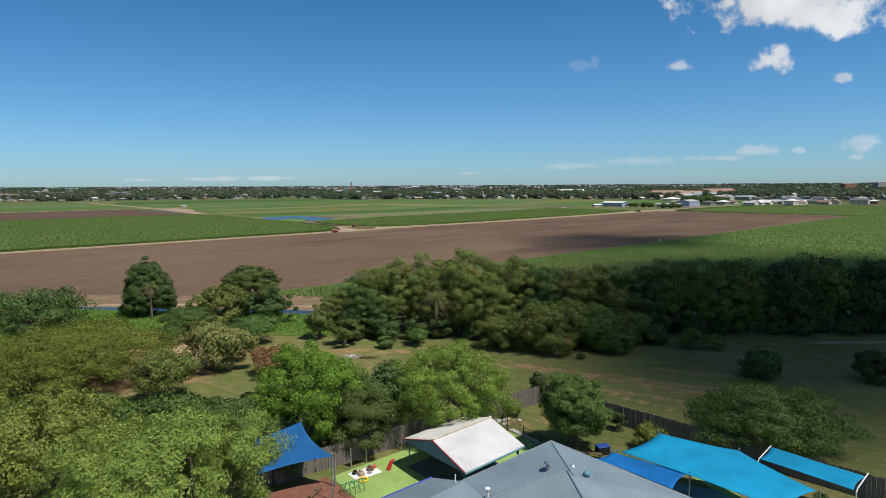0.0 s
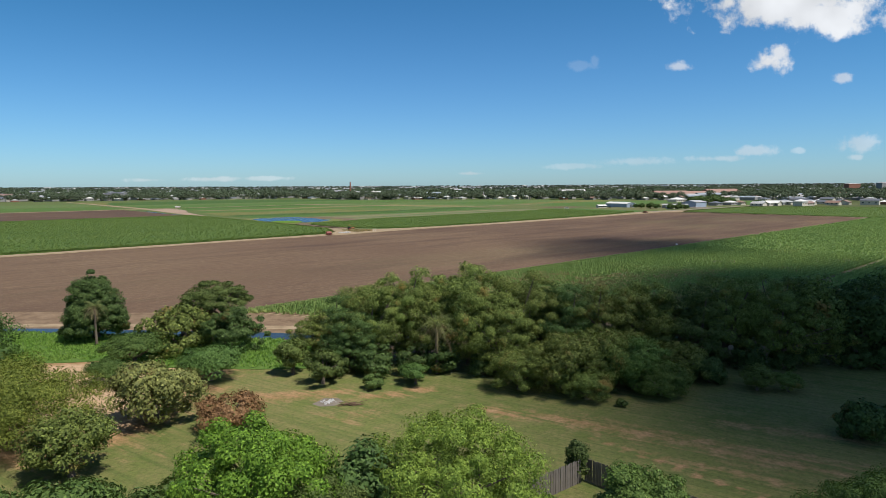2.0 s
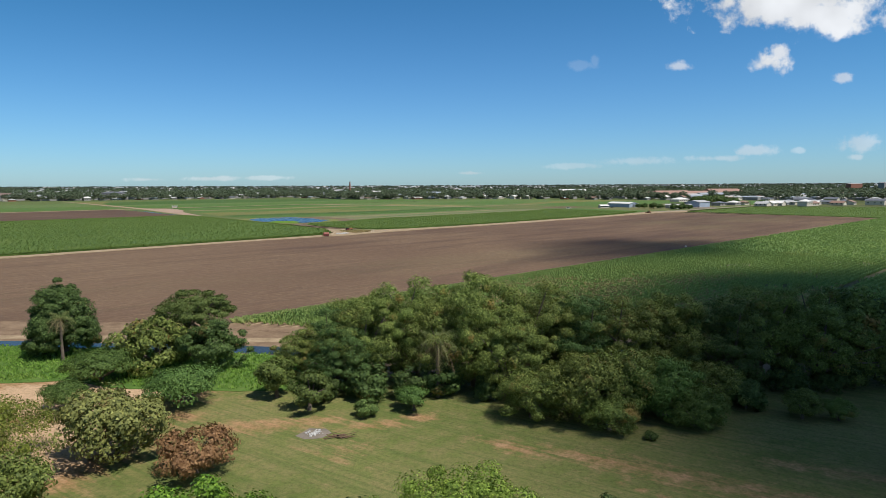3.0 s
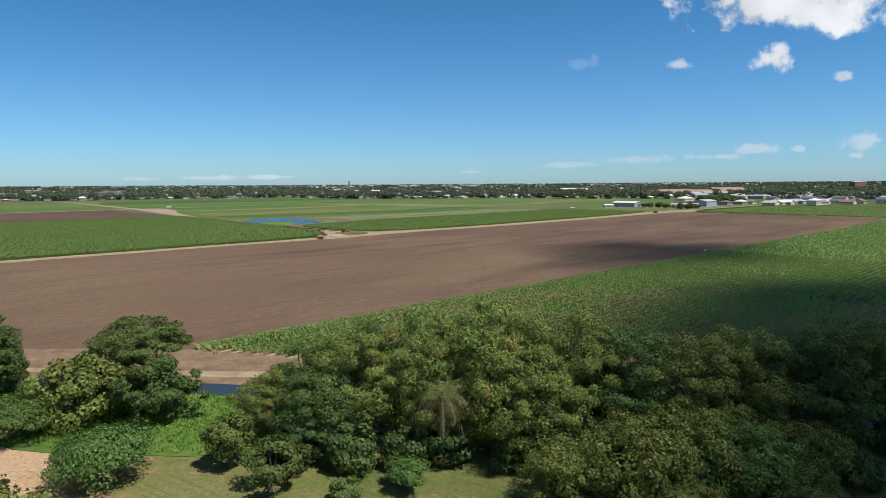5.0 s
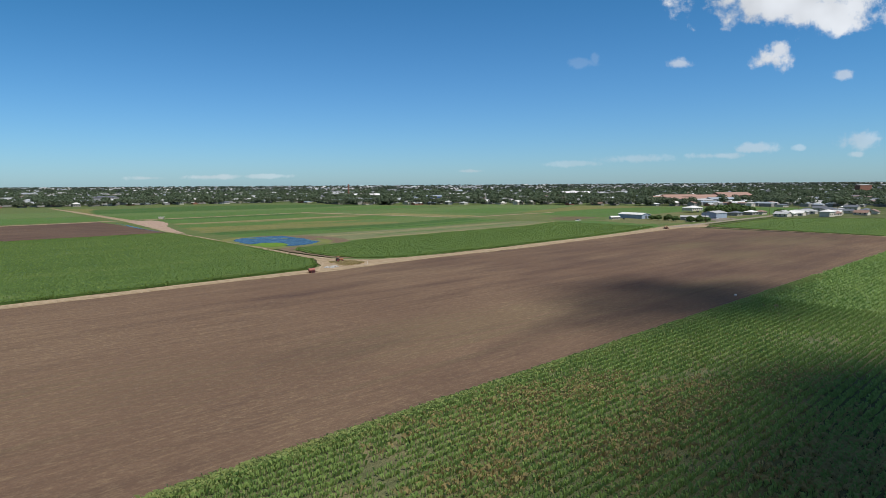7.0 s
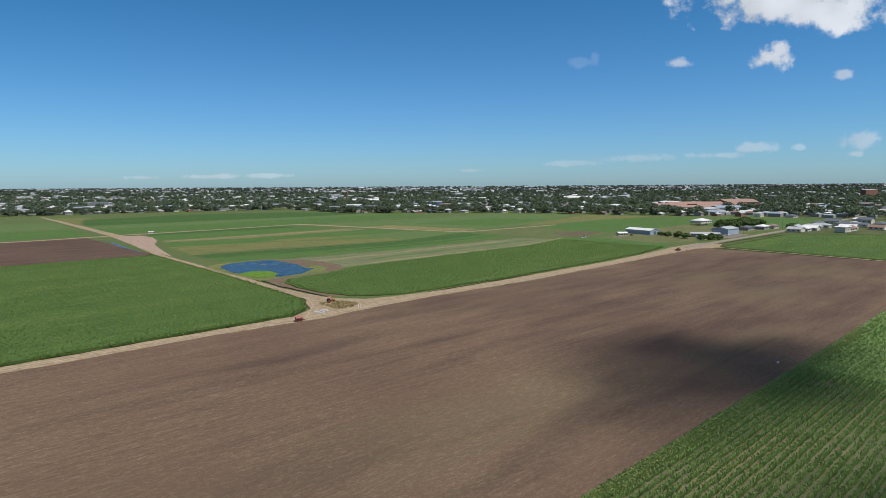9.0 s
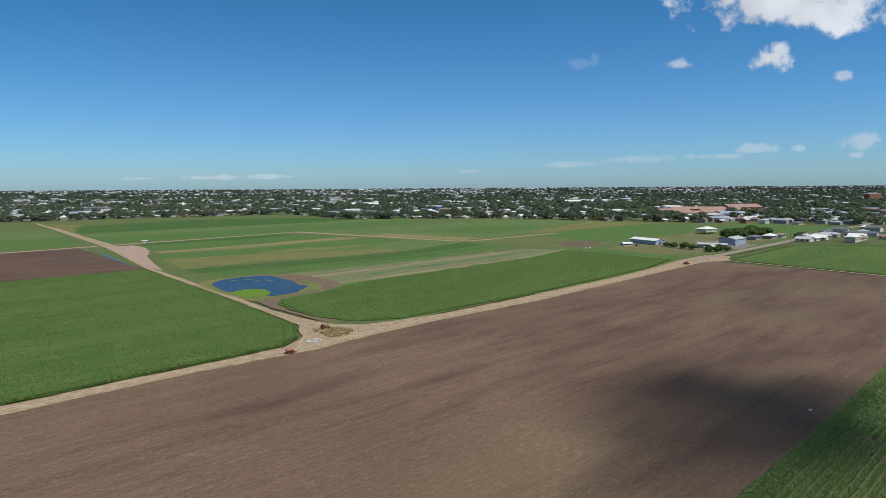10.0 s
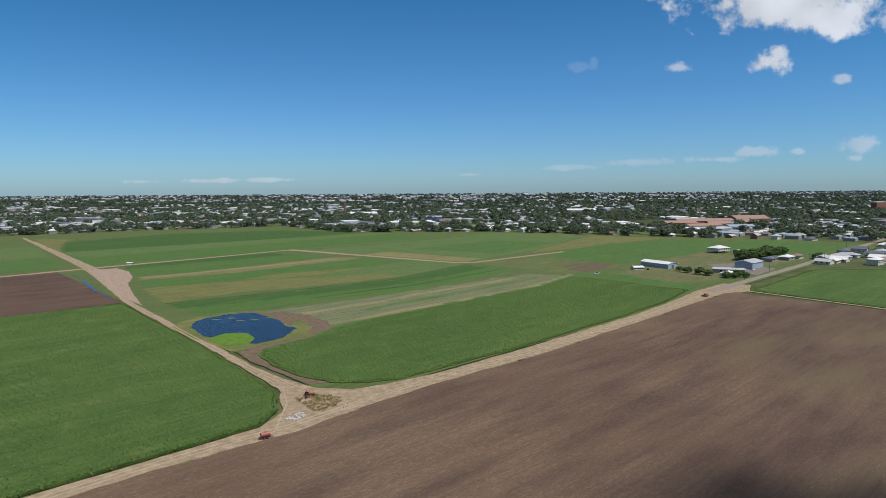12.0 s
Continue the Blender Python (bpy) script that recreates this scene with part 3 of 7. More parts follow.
sheet("dirt_track", uvs((-260, 263), (146, 264), (181, 261), (206, 264), (236, 265), (300, 263), (390, 266), (471, 270), (500, 271), (520, 262), (548, 272), (540, 288), (497, 288), (441, 280), (388, 276), (300, 273.5), (245, 274), (227, 277), (213, 281), (205, 292), (202, 308), (201, 334), (202, 352), (204, 390), (206, 455), (209, 519), (224, 620), (233, 640), (236, 700), (254, 1194), (249.5, 1194), (227, 725), (214, 600), (204.5, 519), (201.5, 458), (199, 376), (196.5, 330), (195, 300), (186, 279), (174, 271), (117, 271), (-260, 271)), 0.06, M_TRACK, "pale sandy farm track between the fields", "track", 4, 1.0, 3)
sheet("cane_field_west", uvs((-260, 272), (100, 272), (174, 272), (184, 279), (193, 298), (194.5, 330), (197.5, 376), (200, 460), (202, 512), (140, 514), (-320, 520)), 0.8, M_CANE_A, "dense green sugar cane block beside the track", "field", 3, 0.9, 4, 0.9)
sheet("farm_path", uvs((-330, 712), (170, 708), (224, 714), (330, 720), (436, 734), (486, 512), (500, 500), (640, 498), (640, 504), (504, 506), (492, 516), (446, 741), (330, 727), (224, 722), (170, 716), (-330, 720)), 0.07, M_TRACK, "narrow pale path between green fields", "track", 6, 0.8, 6)
sheet("gravel_pad", uvs((210, 500), (216, 535), (223, 570), (231, 604), (242, 630), (250, 668), (249, 702), (226, 702), (221, 650), (214, 600), (209, 545)), 0.08, M_PINK, "pinkish bare gravel pad beside the track", "gravel", 1.6, 1.6, 7)
for k, line in enumerate((((222, 494), (271, 486), (383, 472), (488, 496)), ((446, 742), (470, 724), (585, 727), (750, 733)), ((300, 447), (383, 440), (486, 452)))):
    sheet("field_drain", uvs(*line, *[(u, v + 3.0) for u, v in line[::-1]]), 0.10, M_CANE_C, "dark grassy drain between two crop strips", "drain", 3, 0.5, 9 + k, 0.2)
sheet("cane_field_centre", uvs((206.5, 322), (207.5, 306), (212, 292), (220, 284), (232, 277.8), (300, 275.4), (388, 278.2), (441, 282), (494, 292), (497, 340), (494, 386), (440, 373), (300, 369), (270, 368), (250, 358), (216, 353), (209, 342)), 0.4, M_CANE_A, "dense green sugar cane block inside the bend of the track", "field", 3, 0.9, 8, 0.8)
sheet("cane_field_right", uvs((522, 262), (660, 266), (705, 225), (790, 60), (560, 40), (510, 128)), 0.4, M_CANE_A, "green cane block beside the road", "field", 4, 0.9, 21, 0.9)
M_ROAD = dirt_material("dusty_asphalt", (0.18, 0.148, 0.115), (0.25, 0.207, 0.160), (0.32, 0.265, 0.205))
sheet("field_track", uvs((518.5, 262), (521.5, 262), (509.5, 126), (506.5, 126)), 0.09, M_TRACK, "narrow pale track along the cane block", "track", 4, 0.5, 22)
sheet("road", uvs((502, 277), (520, 276), (577, 278), (670, 279), (905, 288), (1300, 301), (1300, 308), (905, 295), (711, 287), (606, 284.5), (541, 284), (504, 284)), 0.07, M_ROAD, "grey rural road with dusty edges", "road", 6, 0.7, 24)
sheet("gravel_yard", uvs((600, 286), (650, 290), (660, 330), (640, 345), (610, 318)), 0.07, M_ASPHALT, "grey gravel yard beside the shed", "gravel", 6, 1.0, 27)
settle_farm()

# creek and its banks
sheet("bank_earth", [(-360, 108), (220, 108), (220, 162), (-360, 162)], -0.22, M_REDDIRT, "bare reddish earth below the creek banks", "ground", 8, 0.5, 41, 0.1)
sheet("creek_bank", [(-320, 120), (-180, 121), (-60, 119), (-20, 115), (160, 114), (160, 134), (40, 126), (18, 126.5), (-10, 129), (-33, 134.5), (-40, 140.5), (-100, 143), (-330, 146), (-330, 120)], 0.0, M_REDDIRT, "reddish bare creek bank", "ground", 4, 0.8, 30)
sheet("sand_bar", [(-120, 129.2), (-60, 129), (-30, 126), (-20, 126), (-26, 128.5), (-60, 131.2), (-120, 131)], 0.02, M_TRACK, "pale sandy strip along the creek", "ground", 4, 0.7, 31)
# dark grey base stands in for tree shade and reflections on the creek
M_CREEK = plain("shaded_creek_water", (0.030, 0.034, 0.032), 0.22, scale=0.2, amount=0.3, bump=0.05, spec=0.3, own=False)
sheet("water", [(-320, 125), (-120, 125), (-75, 125), (-45, 121.5), (-26, 118.5), (-10, 117.5), (160, 117.5), (160, 120.0), (-8, 120.5), (-25, 122.5), (-45, 125), (-75, 127.6), (-120, 127.5), (-320, 127.5)], 0.03, M_CREEK, "still dark water of a narrow creek", "creek", 4, 0.5, 32)
sheet("wet_grass", [(-320, 98), (-80, 103), (-50, 106.5), (-40, 103), (-26, 102), (-16, 102), (-14, 110), (-22, 117.5), (-45, 121), (-75, 124.5), (-120, 124.5), (-320, 124.5)], 0.045, M_REED, "bright green long grass beside the creek", "grass", 3, 0.8, 33)
settle_park()

# the pond at the track's bend
sheet("pond_bank", [(-140, 448), (-142, 462), (-136, 476), (-124, 486), (-110, 492), (-96, 484), (-84, 470), (-70, 458), (-60, 446), (-60, 436), (-72, 424), (-84, 408), (-94, 402), (-108, 416), (-124, 430)], 0.05, M_RIPE, "green weedy bank round a farm pond", "grass", 2, 1.2, 34)
sheet("pond_bank_earth", [(-126, 482), (-112, 490), (-96, 480), (-86, 470), (-78, 458), (-80, 452), (-90, 464), (-99, 474), (-110, 485), (-124, 479)], 0.06, M_MUD, "bare brown earth along the pond's far bank", "ground", 2, 0.8, 35)
sheet("water", [(-130.5, 449), (-134, 463), (-131.6, 470.6), (-123.5, 480), (-115.4, 484.5), (-109.4, 485.5), (-97.8, 474), (-89.2, 464.5), (-82, 450), (-75.7, 446.5), (-76.2, 434.6), (-77.4, 425.7), (-83.3, 418.4), (-87.1, 414.5), (-96, 420), (-106, 424), (-116, 429)], 0.07, M_WATER, "dark blue farm pond", "pond", 1.2, 1.0, 36)
sheet("pond_mud", uvs((205, 354), (212, 359), (229, 360), (246, 361), (246, 357), (217, 354.5), (209, 345), (206.6, 325), (207.6, 308), (212, 293), (205.5, 296), (203.8, 320), (203.2, 340)), 0.06, M_MUD, "brown muddy strip beside the pond", "ground", 1.5, 0.8, 36.5)
sheet("pond_mud", uvs((244, 424), (262, 424), (268, 402), (266, 380), (260, 366), (247, 361), (246, 367), (255, 377), (257, 399), (252, 414)), 0.065, M_MUD, "brown muddy patch beside the pond", "ground", 1.5, 1.2, 37)

# paler wheel ruts along the tracks
M_RUT = dirt_material("packed_sand", (0.29, 0.220, 0.140), (0.36, 0.280, 0.186), (0.43, 0.340, 0.235))


def rut(line, shift, seed):
    pts = [Vector(uv(*p)) for p in line]
    left, right = [], []
    for i, p in enumerate(pts):
        d = (pts[min(i + 1, len(pts) - 1)] - pts[max(i - 1, 0)]).normalized()
        s = Vector((-d.y, d.x))
        left.append(p + s * (shift + 0.32))
        right.append(p + s * (shift - 0.32))
    sheet("wheel_rut", [tuple(p) for p in left + right[::-1]], 0.155 + 0.002 * (seed % 7), M_RUT, "pale packed wheel rut in the sandy track", "track", 5, 0.25, 60 + seed, 0.1)


SOUTH = [(-250, 267), (-60, 267.4), (60, 267), (146, 267.6), (181, 266), (215, 269), (245, 269.6), (300, 268.2), (390, 271), (441, 274), (490, 279)]
NORTH = [(200, 296), (198.5, 330), (200.5, 376), (203.5, 455), (206.5, 519), (218, 605), (231, 660), (236, 725), (243, 900), (250, 1100)]
for k, w in enumerate((-1.0, 0.9)):
    rut(SOUTH, w, k)
    rut(NORTH, w * 0.9, 3 + k)
rut([(178, 268), (190, 284), (197, 300)], 0.0, 6)
settle_farm()

# the mown park between the yard and the creek, with worn red earth
WORN = [  # x, y, half length, half width, turn, strength
    (-50, 99, 18, 8, 15, 2.2), (-40, 88, 8.5, 13, 0, 2.2), (-20, 91, 8, 2.6, 5, 0.75), (5.5, 85.5, 5.5, 1.1, -38, 0.9), (-8, 91, 5, 1.5, 10, 0.75), (-3.5, 93, 3.4, 1.4, 0, 0.85), (-14, 92.5, 4, 1.6, 0, 0.7), (-30, 94, 5, 2, 0, 0.7),
    (20, 79, 18, 3.0, -28, 0.55), (28, 74, 16, 3.0, -30, 0.5), (17, 81, 14, 1.6, -28, 0.7), (22, 77, 18, 0.8, -30, 0.7), (30, 75, 16, 1.2, -30, 0.7), (20.5, 71.5, 16, 0.45, -48, 0.95), (34, 80, 14, 1.6, -24, 0.6), (26, 70, 14, 0.8, -34, 0.7), (-11, 84, 6, 4, 0, 0.45), (-13.9, 88.8, 2.6, 1.6, 0, 0.5), (11.5, 64, 1.6, 2.5, -30, 0.7), (40, 66, 8, 2.0, -30, 0.5),
    (-28, 76, 5, 2, 0, 0.3), (8, 62.5, 2, 1.2, -30, 0.7),
]
xs, ys = np.linspace(-150, 150, 251), np.linspace(28, 107, 106)
gx, gy = np.meshgrid(xs, ys)
wear = np.zeros_like(gx)
for wx, wy, a, b, turn, k in WORN:
    c, s = math.cos(radians(turn)), math.sin(radians(turn))
    p, q = (gx - wx) * c + (gy - wy) * s, -(gx - wx) * s + (gy - wy) * c
    wear = np.maximum(wear, k * np.exp(-((p / a) ** 2 + (q / b) ** 2)))
lv = np.stack([gx.ravel(), gy.ravel(), np.full(gx.size, 0.02)], 1)
lf = [(r * 251 + c, r * 251 + c + 1, (r + 1) * 251 + c + 1, (r + 1) * 251 + c) for r in range(105) for c in range(250)]
lawn_mesh = mesh_of("lawn", lv, lf, M_LAWN, True)
lawn_mesh.attributes.new("wear", "FLOAT", "POINT").data.foreach_set("value", wear.ravel())
tagged(new("lawn", lawn_mesh), "mown green lawn with worn red earth patches", "lawn", kind="structure")
settle_park()

# ---------------------------------------------------------------- clouds overhead, out of view, whose shade lies on park and fields
M_CLOUD = plain("cloud_vapour", (0.9, 0.9, 0.92), 1.0, scale=0.01, amount=0.1, bump=0)
thin_cloud, thin_mix = M_CLOUD.node_tree.nodes.new("ShaderNodeBsdfTransparent"), M_CLOUD.node_tree.nodes.new("ShaderNodeMixShader")
thin_mix.inputs[0].default_value = 0.80
M_CLOUD.node_tree.links.new(M_CLOUD.node_tree.nodes["Principled BSDF"].outputs[0], thin_mix.inputs[1])
M_CLOUD.node_tree.links.new(thin_cloud.outputs[0], thin_mix.inputs[2])
M_CLOUD.node_tree.links.new(thin_mix.outputs[0], M_CLOUD.node_tree.nodes["Material Output"].inputs["Surface"])


def overhead_cloud(x, y, half_x, half_y, turn, lumps, seed):
    r = random.Random(seed)
    bm = fresh()
    for i in range(lumps):
        a, k = r.uniform(0, 2 * math.pi), math.sqrt(r.random()) * 0.8
        size = r.uniform(0.30, 0.52) * min(half_x, half_y)
        bmesh.ops.create_icosphere(bm, subdivisions=2, radius=size, matrix=Matrix.Translation((half_x * k * math.cos(a), half_y * k * math.sin(a), r.uniform(0, 0.4) * size)) @ Matrix.Diagonal((1.3, 1.0, 0.6, 1)))
    for v in bm.verts:
        w = noise.noise_vector(v.co / 16) * 7
        v.co += Vector((w.x, w.y, w.z * 0.6))
    high = 2200.0
    spot = Vector((x, y, 0)) + SUN * (high / SUN.z)
    ob = part("cloud", bm, None, "", M_CLOUD, pose(*spot, 0, 0, turn))
    ob.data.polygons.foreach_set("use_smooth", [True] * len(ob.data.polygons))
    return tagged(ob, "white fair-weather cumulus cloud drifting over the fields", "cloud", "overhead clouds")


overhead_cloud(80, 145, 72, 42, 34, 52, 3)
overhead_cloud(85, 82, 82, 36, -4, 68, 8)
overhead_cloud(70, 250, 60, 32, 40, 22, 5)
unsettled()

# ---------------------------------------------------------------- trees
M_BARK = plain("grey_bark", (0.16, 0.125, 0.095), 0.95, scale=2.0, amount=0.45, bump=0.6)
L_DEEP = leaf_material("deep_green_leaves", (0.020, 0.044, 0.011), (0.110, 0.162, 0.046), (0.20, 0.12, 0.04), 0.01)
L_MANGO = leaf_material("mango_leaves", (0.022, 0.042, 0.009), (0.228, 0.280, 0.067), (0.26, 0.15, 0.05), 0.04)
L_BRIGHT = leaf_material("bright_leaves", (0.030, 0.080, 0.010), (0.190, 0.320, 0.036))
L_DENSE = leaf_material("dense_green_leaves", (0.036, 0.072, 0.014), (0.150, 0.215, 0.052))
L_LIME = leaf_material("lime_leaves", (0.052, 0.110, 0.016), (0.255, 0.365, 0.060))
L_GOLD = leaf_material("golden_green_leaves", (0.055, 0.088, 0.014), (0.225, 0.275, 0.050))
L_YELLOW = leaf_material("yellow_green_leaves", (0.066, 0.106, 0.022), (0.290, 0.355, 0.074), (0.50, 0.50, 0.09), 0.0)
L_RUST = leaf_material("rusty_leaves", (0.080, 0.088, 0.026), (0.250, 0.240, 0.076), (0.32, 0.16, 0.10), 0.05)
L_REDLEAF = leaf_material("reddish_leaves", (0.110, 0.055, 0.028), (0.330, 0.190, 0.090), (0.16, 0.20, 0.05), 0.03)
L_SAPLING = leaf_material("pale_green_leaves", (0.050, 0.092, 0.018), (0.190, 0.255, 0.070))
L_OLIVE = leaf_material("olive_leaves", (0.040, 0.072, 0.018), (0.140, 0.185, 0.050))
L_FEATHER = leaf_material("feathery_leaves", (0.028, 0.064, 0.014), (0.130, 0.200, 0.050))


def unit(n, r):
    d = r.normal(size=(n, 3))
    return d / np.linalg.norm(d, axis=1, keepdims=True)


def leaf_cards(pts, nrm, size, aspect, r):
    """Three-cornered leaves round the given points, facing the given ways."""
    n = len(pts)
    t = np.cross(nrm, unit(n, r))
    t /= np.maximum(np.linalg.norm(t, axis=1, keepdims=True), 1e-6)
    b = np.cross(nrm, t)
    s = (size * r.uniform(0.6, 1.35, n))[:, None]
    t, b = t * s, b * s * aspect
    sag = nrm * s * 0.18
    return np.stack([pts - t - b - sag, pts + t * 1.2 - sag * 0.5, pts - t * 0.3 + b * 1.3 + sag * 0.6], 1)


def crown_points(r, rad, low, top, clumps, clump_size, leaves, shape, gap, finer, space):
    """Clumps of leaves on limbs: centres over a lumpy dome, leaves on each clump's outer side."""
    mid, half = (low + top) / 2, (top - low) / 2
    cs = []
    seedv = r.uniform(0, 100, 3)
    tries = 0
    while len(cs) < clumps and tries < clumps * 40:
        tries += 1
        d = unit(1, r)[0]
        if shape == "umbrella":
            d[2] = abs(d[2]) * 0.95 - 0.2
        elif d[2] < -0.75:
            continue
        k = (r.uniform(0.70, 1.0) if r.random() < 0.74 else r.uniform(0.35, 0.66)) * (0.88 + 0.30 * noise.noise(Vector(d * 1.7 + seedv)))
        flat = 1.0 if shape != "umbrella" else 0.9
        p = np.array([d[0] * rad * k, d[1] * rad * k, mid + d[2] * half * k * flat])
        if shape == "cone":
            f = 1.05 - 0.75 * max(0, (p[2] - low) / (top - low))
            p[:2] *= f
        if gap and noise.noise(Vector(p * 0.35 + seedv)) > 0.42 - gap * 0.1:
            continue
        if space and cs and min(np.sum((np.array(cs) - p) ** 2, axis=1)) < (space * clump_size) ** 2:
            continue
        cs.append(p)
    cs = np.array(cs)
    out, nrm = [], []
    core = np.array([0, 0, mid - half * 0.3])
    for c in cs:
        size = clump_size * (0.74 if finer else 0.98) * r.uniform(0.65, 1.35)
        away = (c - core) / max(1e-6, np.linalg.norm(c - core))
        d = unit(leaves * 2, r)
        keep = (d @ away) > -0.35 - 0.4 * r.random(len(d))
        d = d[keep][:leaves]
        k = r.uniform(0.55, 1.08, len(d))[:, None]
        squash = np.array([1.0, 1.0, 0.72 if shape != "umbrella" else 0.42])
        out.append(c + d * k * size * squash)
        m = d * 0.75 + away * 0.35 + np.array([0, 0, 0.06]) + r.normal(size=d.shape) * 0.24
        nrm.append(m / np.linalg.norm(m, axis=1, keepdims=True))
    return cs, np.concatenate(out), np.concatenate(nrm)


def tree_meshes(name, seed, rad, top, low, clumps, clump_size, leaves, leaf, mat, shape="round", aspect=0.5, gap=0.0, stems=1, fine=1.0, space=0.0):
    r = np.random.default_rng(seed)
    cs, pts, nrm = crown_points(r, rad, low, top, clumps, clump_size, int(leaves * 1.9 * fine), shape, gap, fine > 1.5, space)
    crown = mesh_cards(name + "_crown", leaf_cards(pts, nrm, leaf * 0.66 / fine ** 0.6, min(0.9, aspect * 1.5), r), 3, mat)
    bm = fresh()
    thick = 0.035 * top + 0.02 * rad
    fork = low + (top - low) * 0.25
    for k in range(stems):
        a = 2 * math.pi * k / stems + r.uniform(0, 1)
        foot = Vector((0.12 * rad * math.cos(a), 0.12 * rad * math.sin(a), -0.15)) if stems > 1 else Vector((0, 0, -0.15))
        knee = foot * 1.5 + Vector((r.uniform(-0.1, 0.1), r.uniform(-0.1, 0.1), fork * 0.55))
        head = foot * 2 + Vector((r.uniform(-0.2, 0.2), r.uniform(-0.2, 0.2), fork))
        w = thick / math.sqrt(stems)
        rod(bm, foot, knee, w * 1.35, w, 8)
        rod(bm, knee, head, w, w * 0.8, 8)
        limbs = cs[r.permutation(len(cs))[: max(3, min(9, len(cs) // (2 * stems)))]]
        for c in limbs:
            elbow = head.lerp(Vector(c), 0.5) + Vector((0, 0, 0.04 * (top - low)))
            rod(bm, head, elbow, w * 0.55, w * 0.32, 6)
            rod(bm, elbow, Vector(c), w * 0.32, w * 0.10, 5)
    me = bpy.data.meshes.new(name + "_trunk")
    bm.to_mesh(me)
    bm.free()
    me.materials.append(M_BARK)
    return me, crown


def plant(meshes, x, y, label, scale=1.0, turn=0.0, group="", name="tree", category="tree", tall=1.0, z=0.0):
    ob = thing(name, Matrix.LocRotScale((x, y, z), Euler((0, 0, radians(turn))), (scale, scale, scale * tall)), label, category, group)
    part("trunk", meshes[0], ob)
    part("crown", meshes[1], ob)
    return ob


# the big trees round the yard
plant(tree_meshes("wattle", 1, 8.4, 9.6, -0.6, 210, 1.4, 135, 0.23, L_YELLOW, aspect=0.26, gap=0.2, stems=2, fine=2.2, space=0.62), -19.6, 41.2, "large yellow-green feathery tree beside the yard", group="yellow-green trees")
plant(tree_meshes("wattle_b", 2, 9.2, 9.4, -0.6, 200, 1.5, 100, 0.25, L_YELLOW, aspect=0.28, gap=0.0, stems=2, fine=1.6), -34, 46, "large yellow-green feathery tree beside the yard", group="yellow-green trees")
plant(tree_meshes("bright_tree", 3, 6.5, 9.8, 0.4, 150, 1.25, 120, 0.19, L_BRIGHT, aspect=0.45, stems=2, fine=1.7, space=0.78), -13.0, 58.3, "rounded bright green tree behind the yard fence")
plant(tree_meshes("dark_tree", 4, 4.5, 7.3, -0.4, 110, 1.1, 110, 0.15, L_OLIVE, aspect=0.45, fine=1.7), -8.7, 56.4, "dark olive small-leaved tree at the fence", group="dark olive trees")
plant(tree_meshes("dark_tree_b", 34, 4.3, 7.4, -0.2, 105, 1.1, 110, 0.15, L_OLIVE, aspect=0.45, fine=1.7), -19.2, 52.6, "dark olive small-leaved tree behind the shade sail", group="dark olive trees")
plant(tree_meshes("lime_tree", 5, 6.4, 9.5, 0.6, 150, 1.25, 120, 0.18, L_LIME, aspect=0.36, gap=0.2, stems=2, fine=1.8, space=0.78), 0.6, 60.0, "spreading lime-green tree with open crown", group="")
plant(tree_meshes("filler_tree", 6, 3.2, 7.0, 0.8, 50, 1.1, 90, 0.22, L_DEEP), -6.2, 60.5, "dark green tree between two brighter ones")
plant(tree_meshes("round_tree", 7, 3.35, 7.5, 1.0, 330, 0.55, 60, 0.135, L_DENSE, aspect=0.5, fine=1.4), 12.4, 56.6, "dense round clipped green tree on the lawn")
plant(tree_meshes("poinciana", 8, 7.8, 8.2, -2.8, 270, 1.5, 85, 0.20, L_FEATHER, "umbrella", 0.28, fine=1.8), 31.2, 56.4, "wide flat-crowned feathery green tree by the fence")
plant(tree_meshes("cone_shrub", 9, 1.5, 3.6, 0.1, 34, 0.55, 60, 0.14, L_DEEP, "cone"), 11.0, 69.8, "small dark conical tree behind the fence")
plant(tree_meshes("golden_tree", 10, 12.8, 10.4, -3.4, 480, 1.7, 75, 0.21, L_GOLD, "umbrella", 0.32, stems=3, fine=1.5), -47.0, 77.4, "broad golden-green spreading tree", group="golden-green trees")
plant(tree_meshes("golden_tree_b", 11, 9.5, 8.6, -2.0, 220, 1.7, 65, 0.28, L_GOLD, "umbrella", 0.36, stems=2), -66, 80, "broad golden-green spreading tree", group="golden-green trees")
spread = tree_meshes("spreading_tree", 12, 10.5, 8.4, -2.0, 160, 1.7, 65, 0.28, L_DEEP, "round", 0.4)
plant(spread, -71, 104, "broad low green spreading tree", group="broad green trees")
plant(spread, -92, 112, "broad low green spreading tree", 1.05, 70, group="broad green trees")
small = tree_meshes("small_tree", 13, 3.0, 4.9, 0.3, 70, 0.85, 80, 0.15, L_MANGO, gap=0.4)
plant(small, -33.0, 70.8, "small dark green tree on the lawn", 1.2)
plant(tree_meshes("rusty_tree", 14, 5.3, 6.8, 0.4, 80, 1.1, 70, 0.24, L_RUST, gap=0.9, stems=2), -31.5, 83.2, "sparse tree with rusty and yellow-green leaves")
plant(tree_meshes("rusty_bush", 15, 3.6, 3.9, 0.3, 45, 0.9, 80, 0.18, L_REDLEAF, gap=0.5), -22.5, 80.5, "reddish-brown leafy bush on the lawn")
plant(tree_meshes("dark_tall", 16, 7.4, 12.2, -1.6, 200, 1.3, 90, 0.26, L_DEEP, "cone", 0.45, fine=1.6, space=0.7), -58.5, 120.0, "tall dark green tree by the creek")
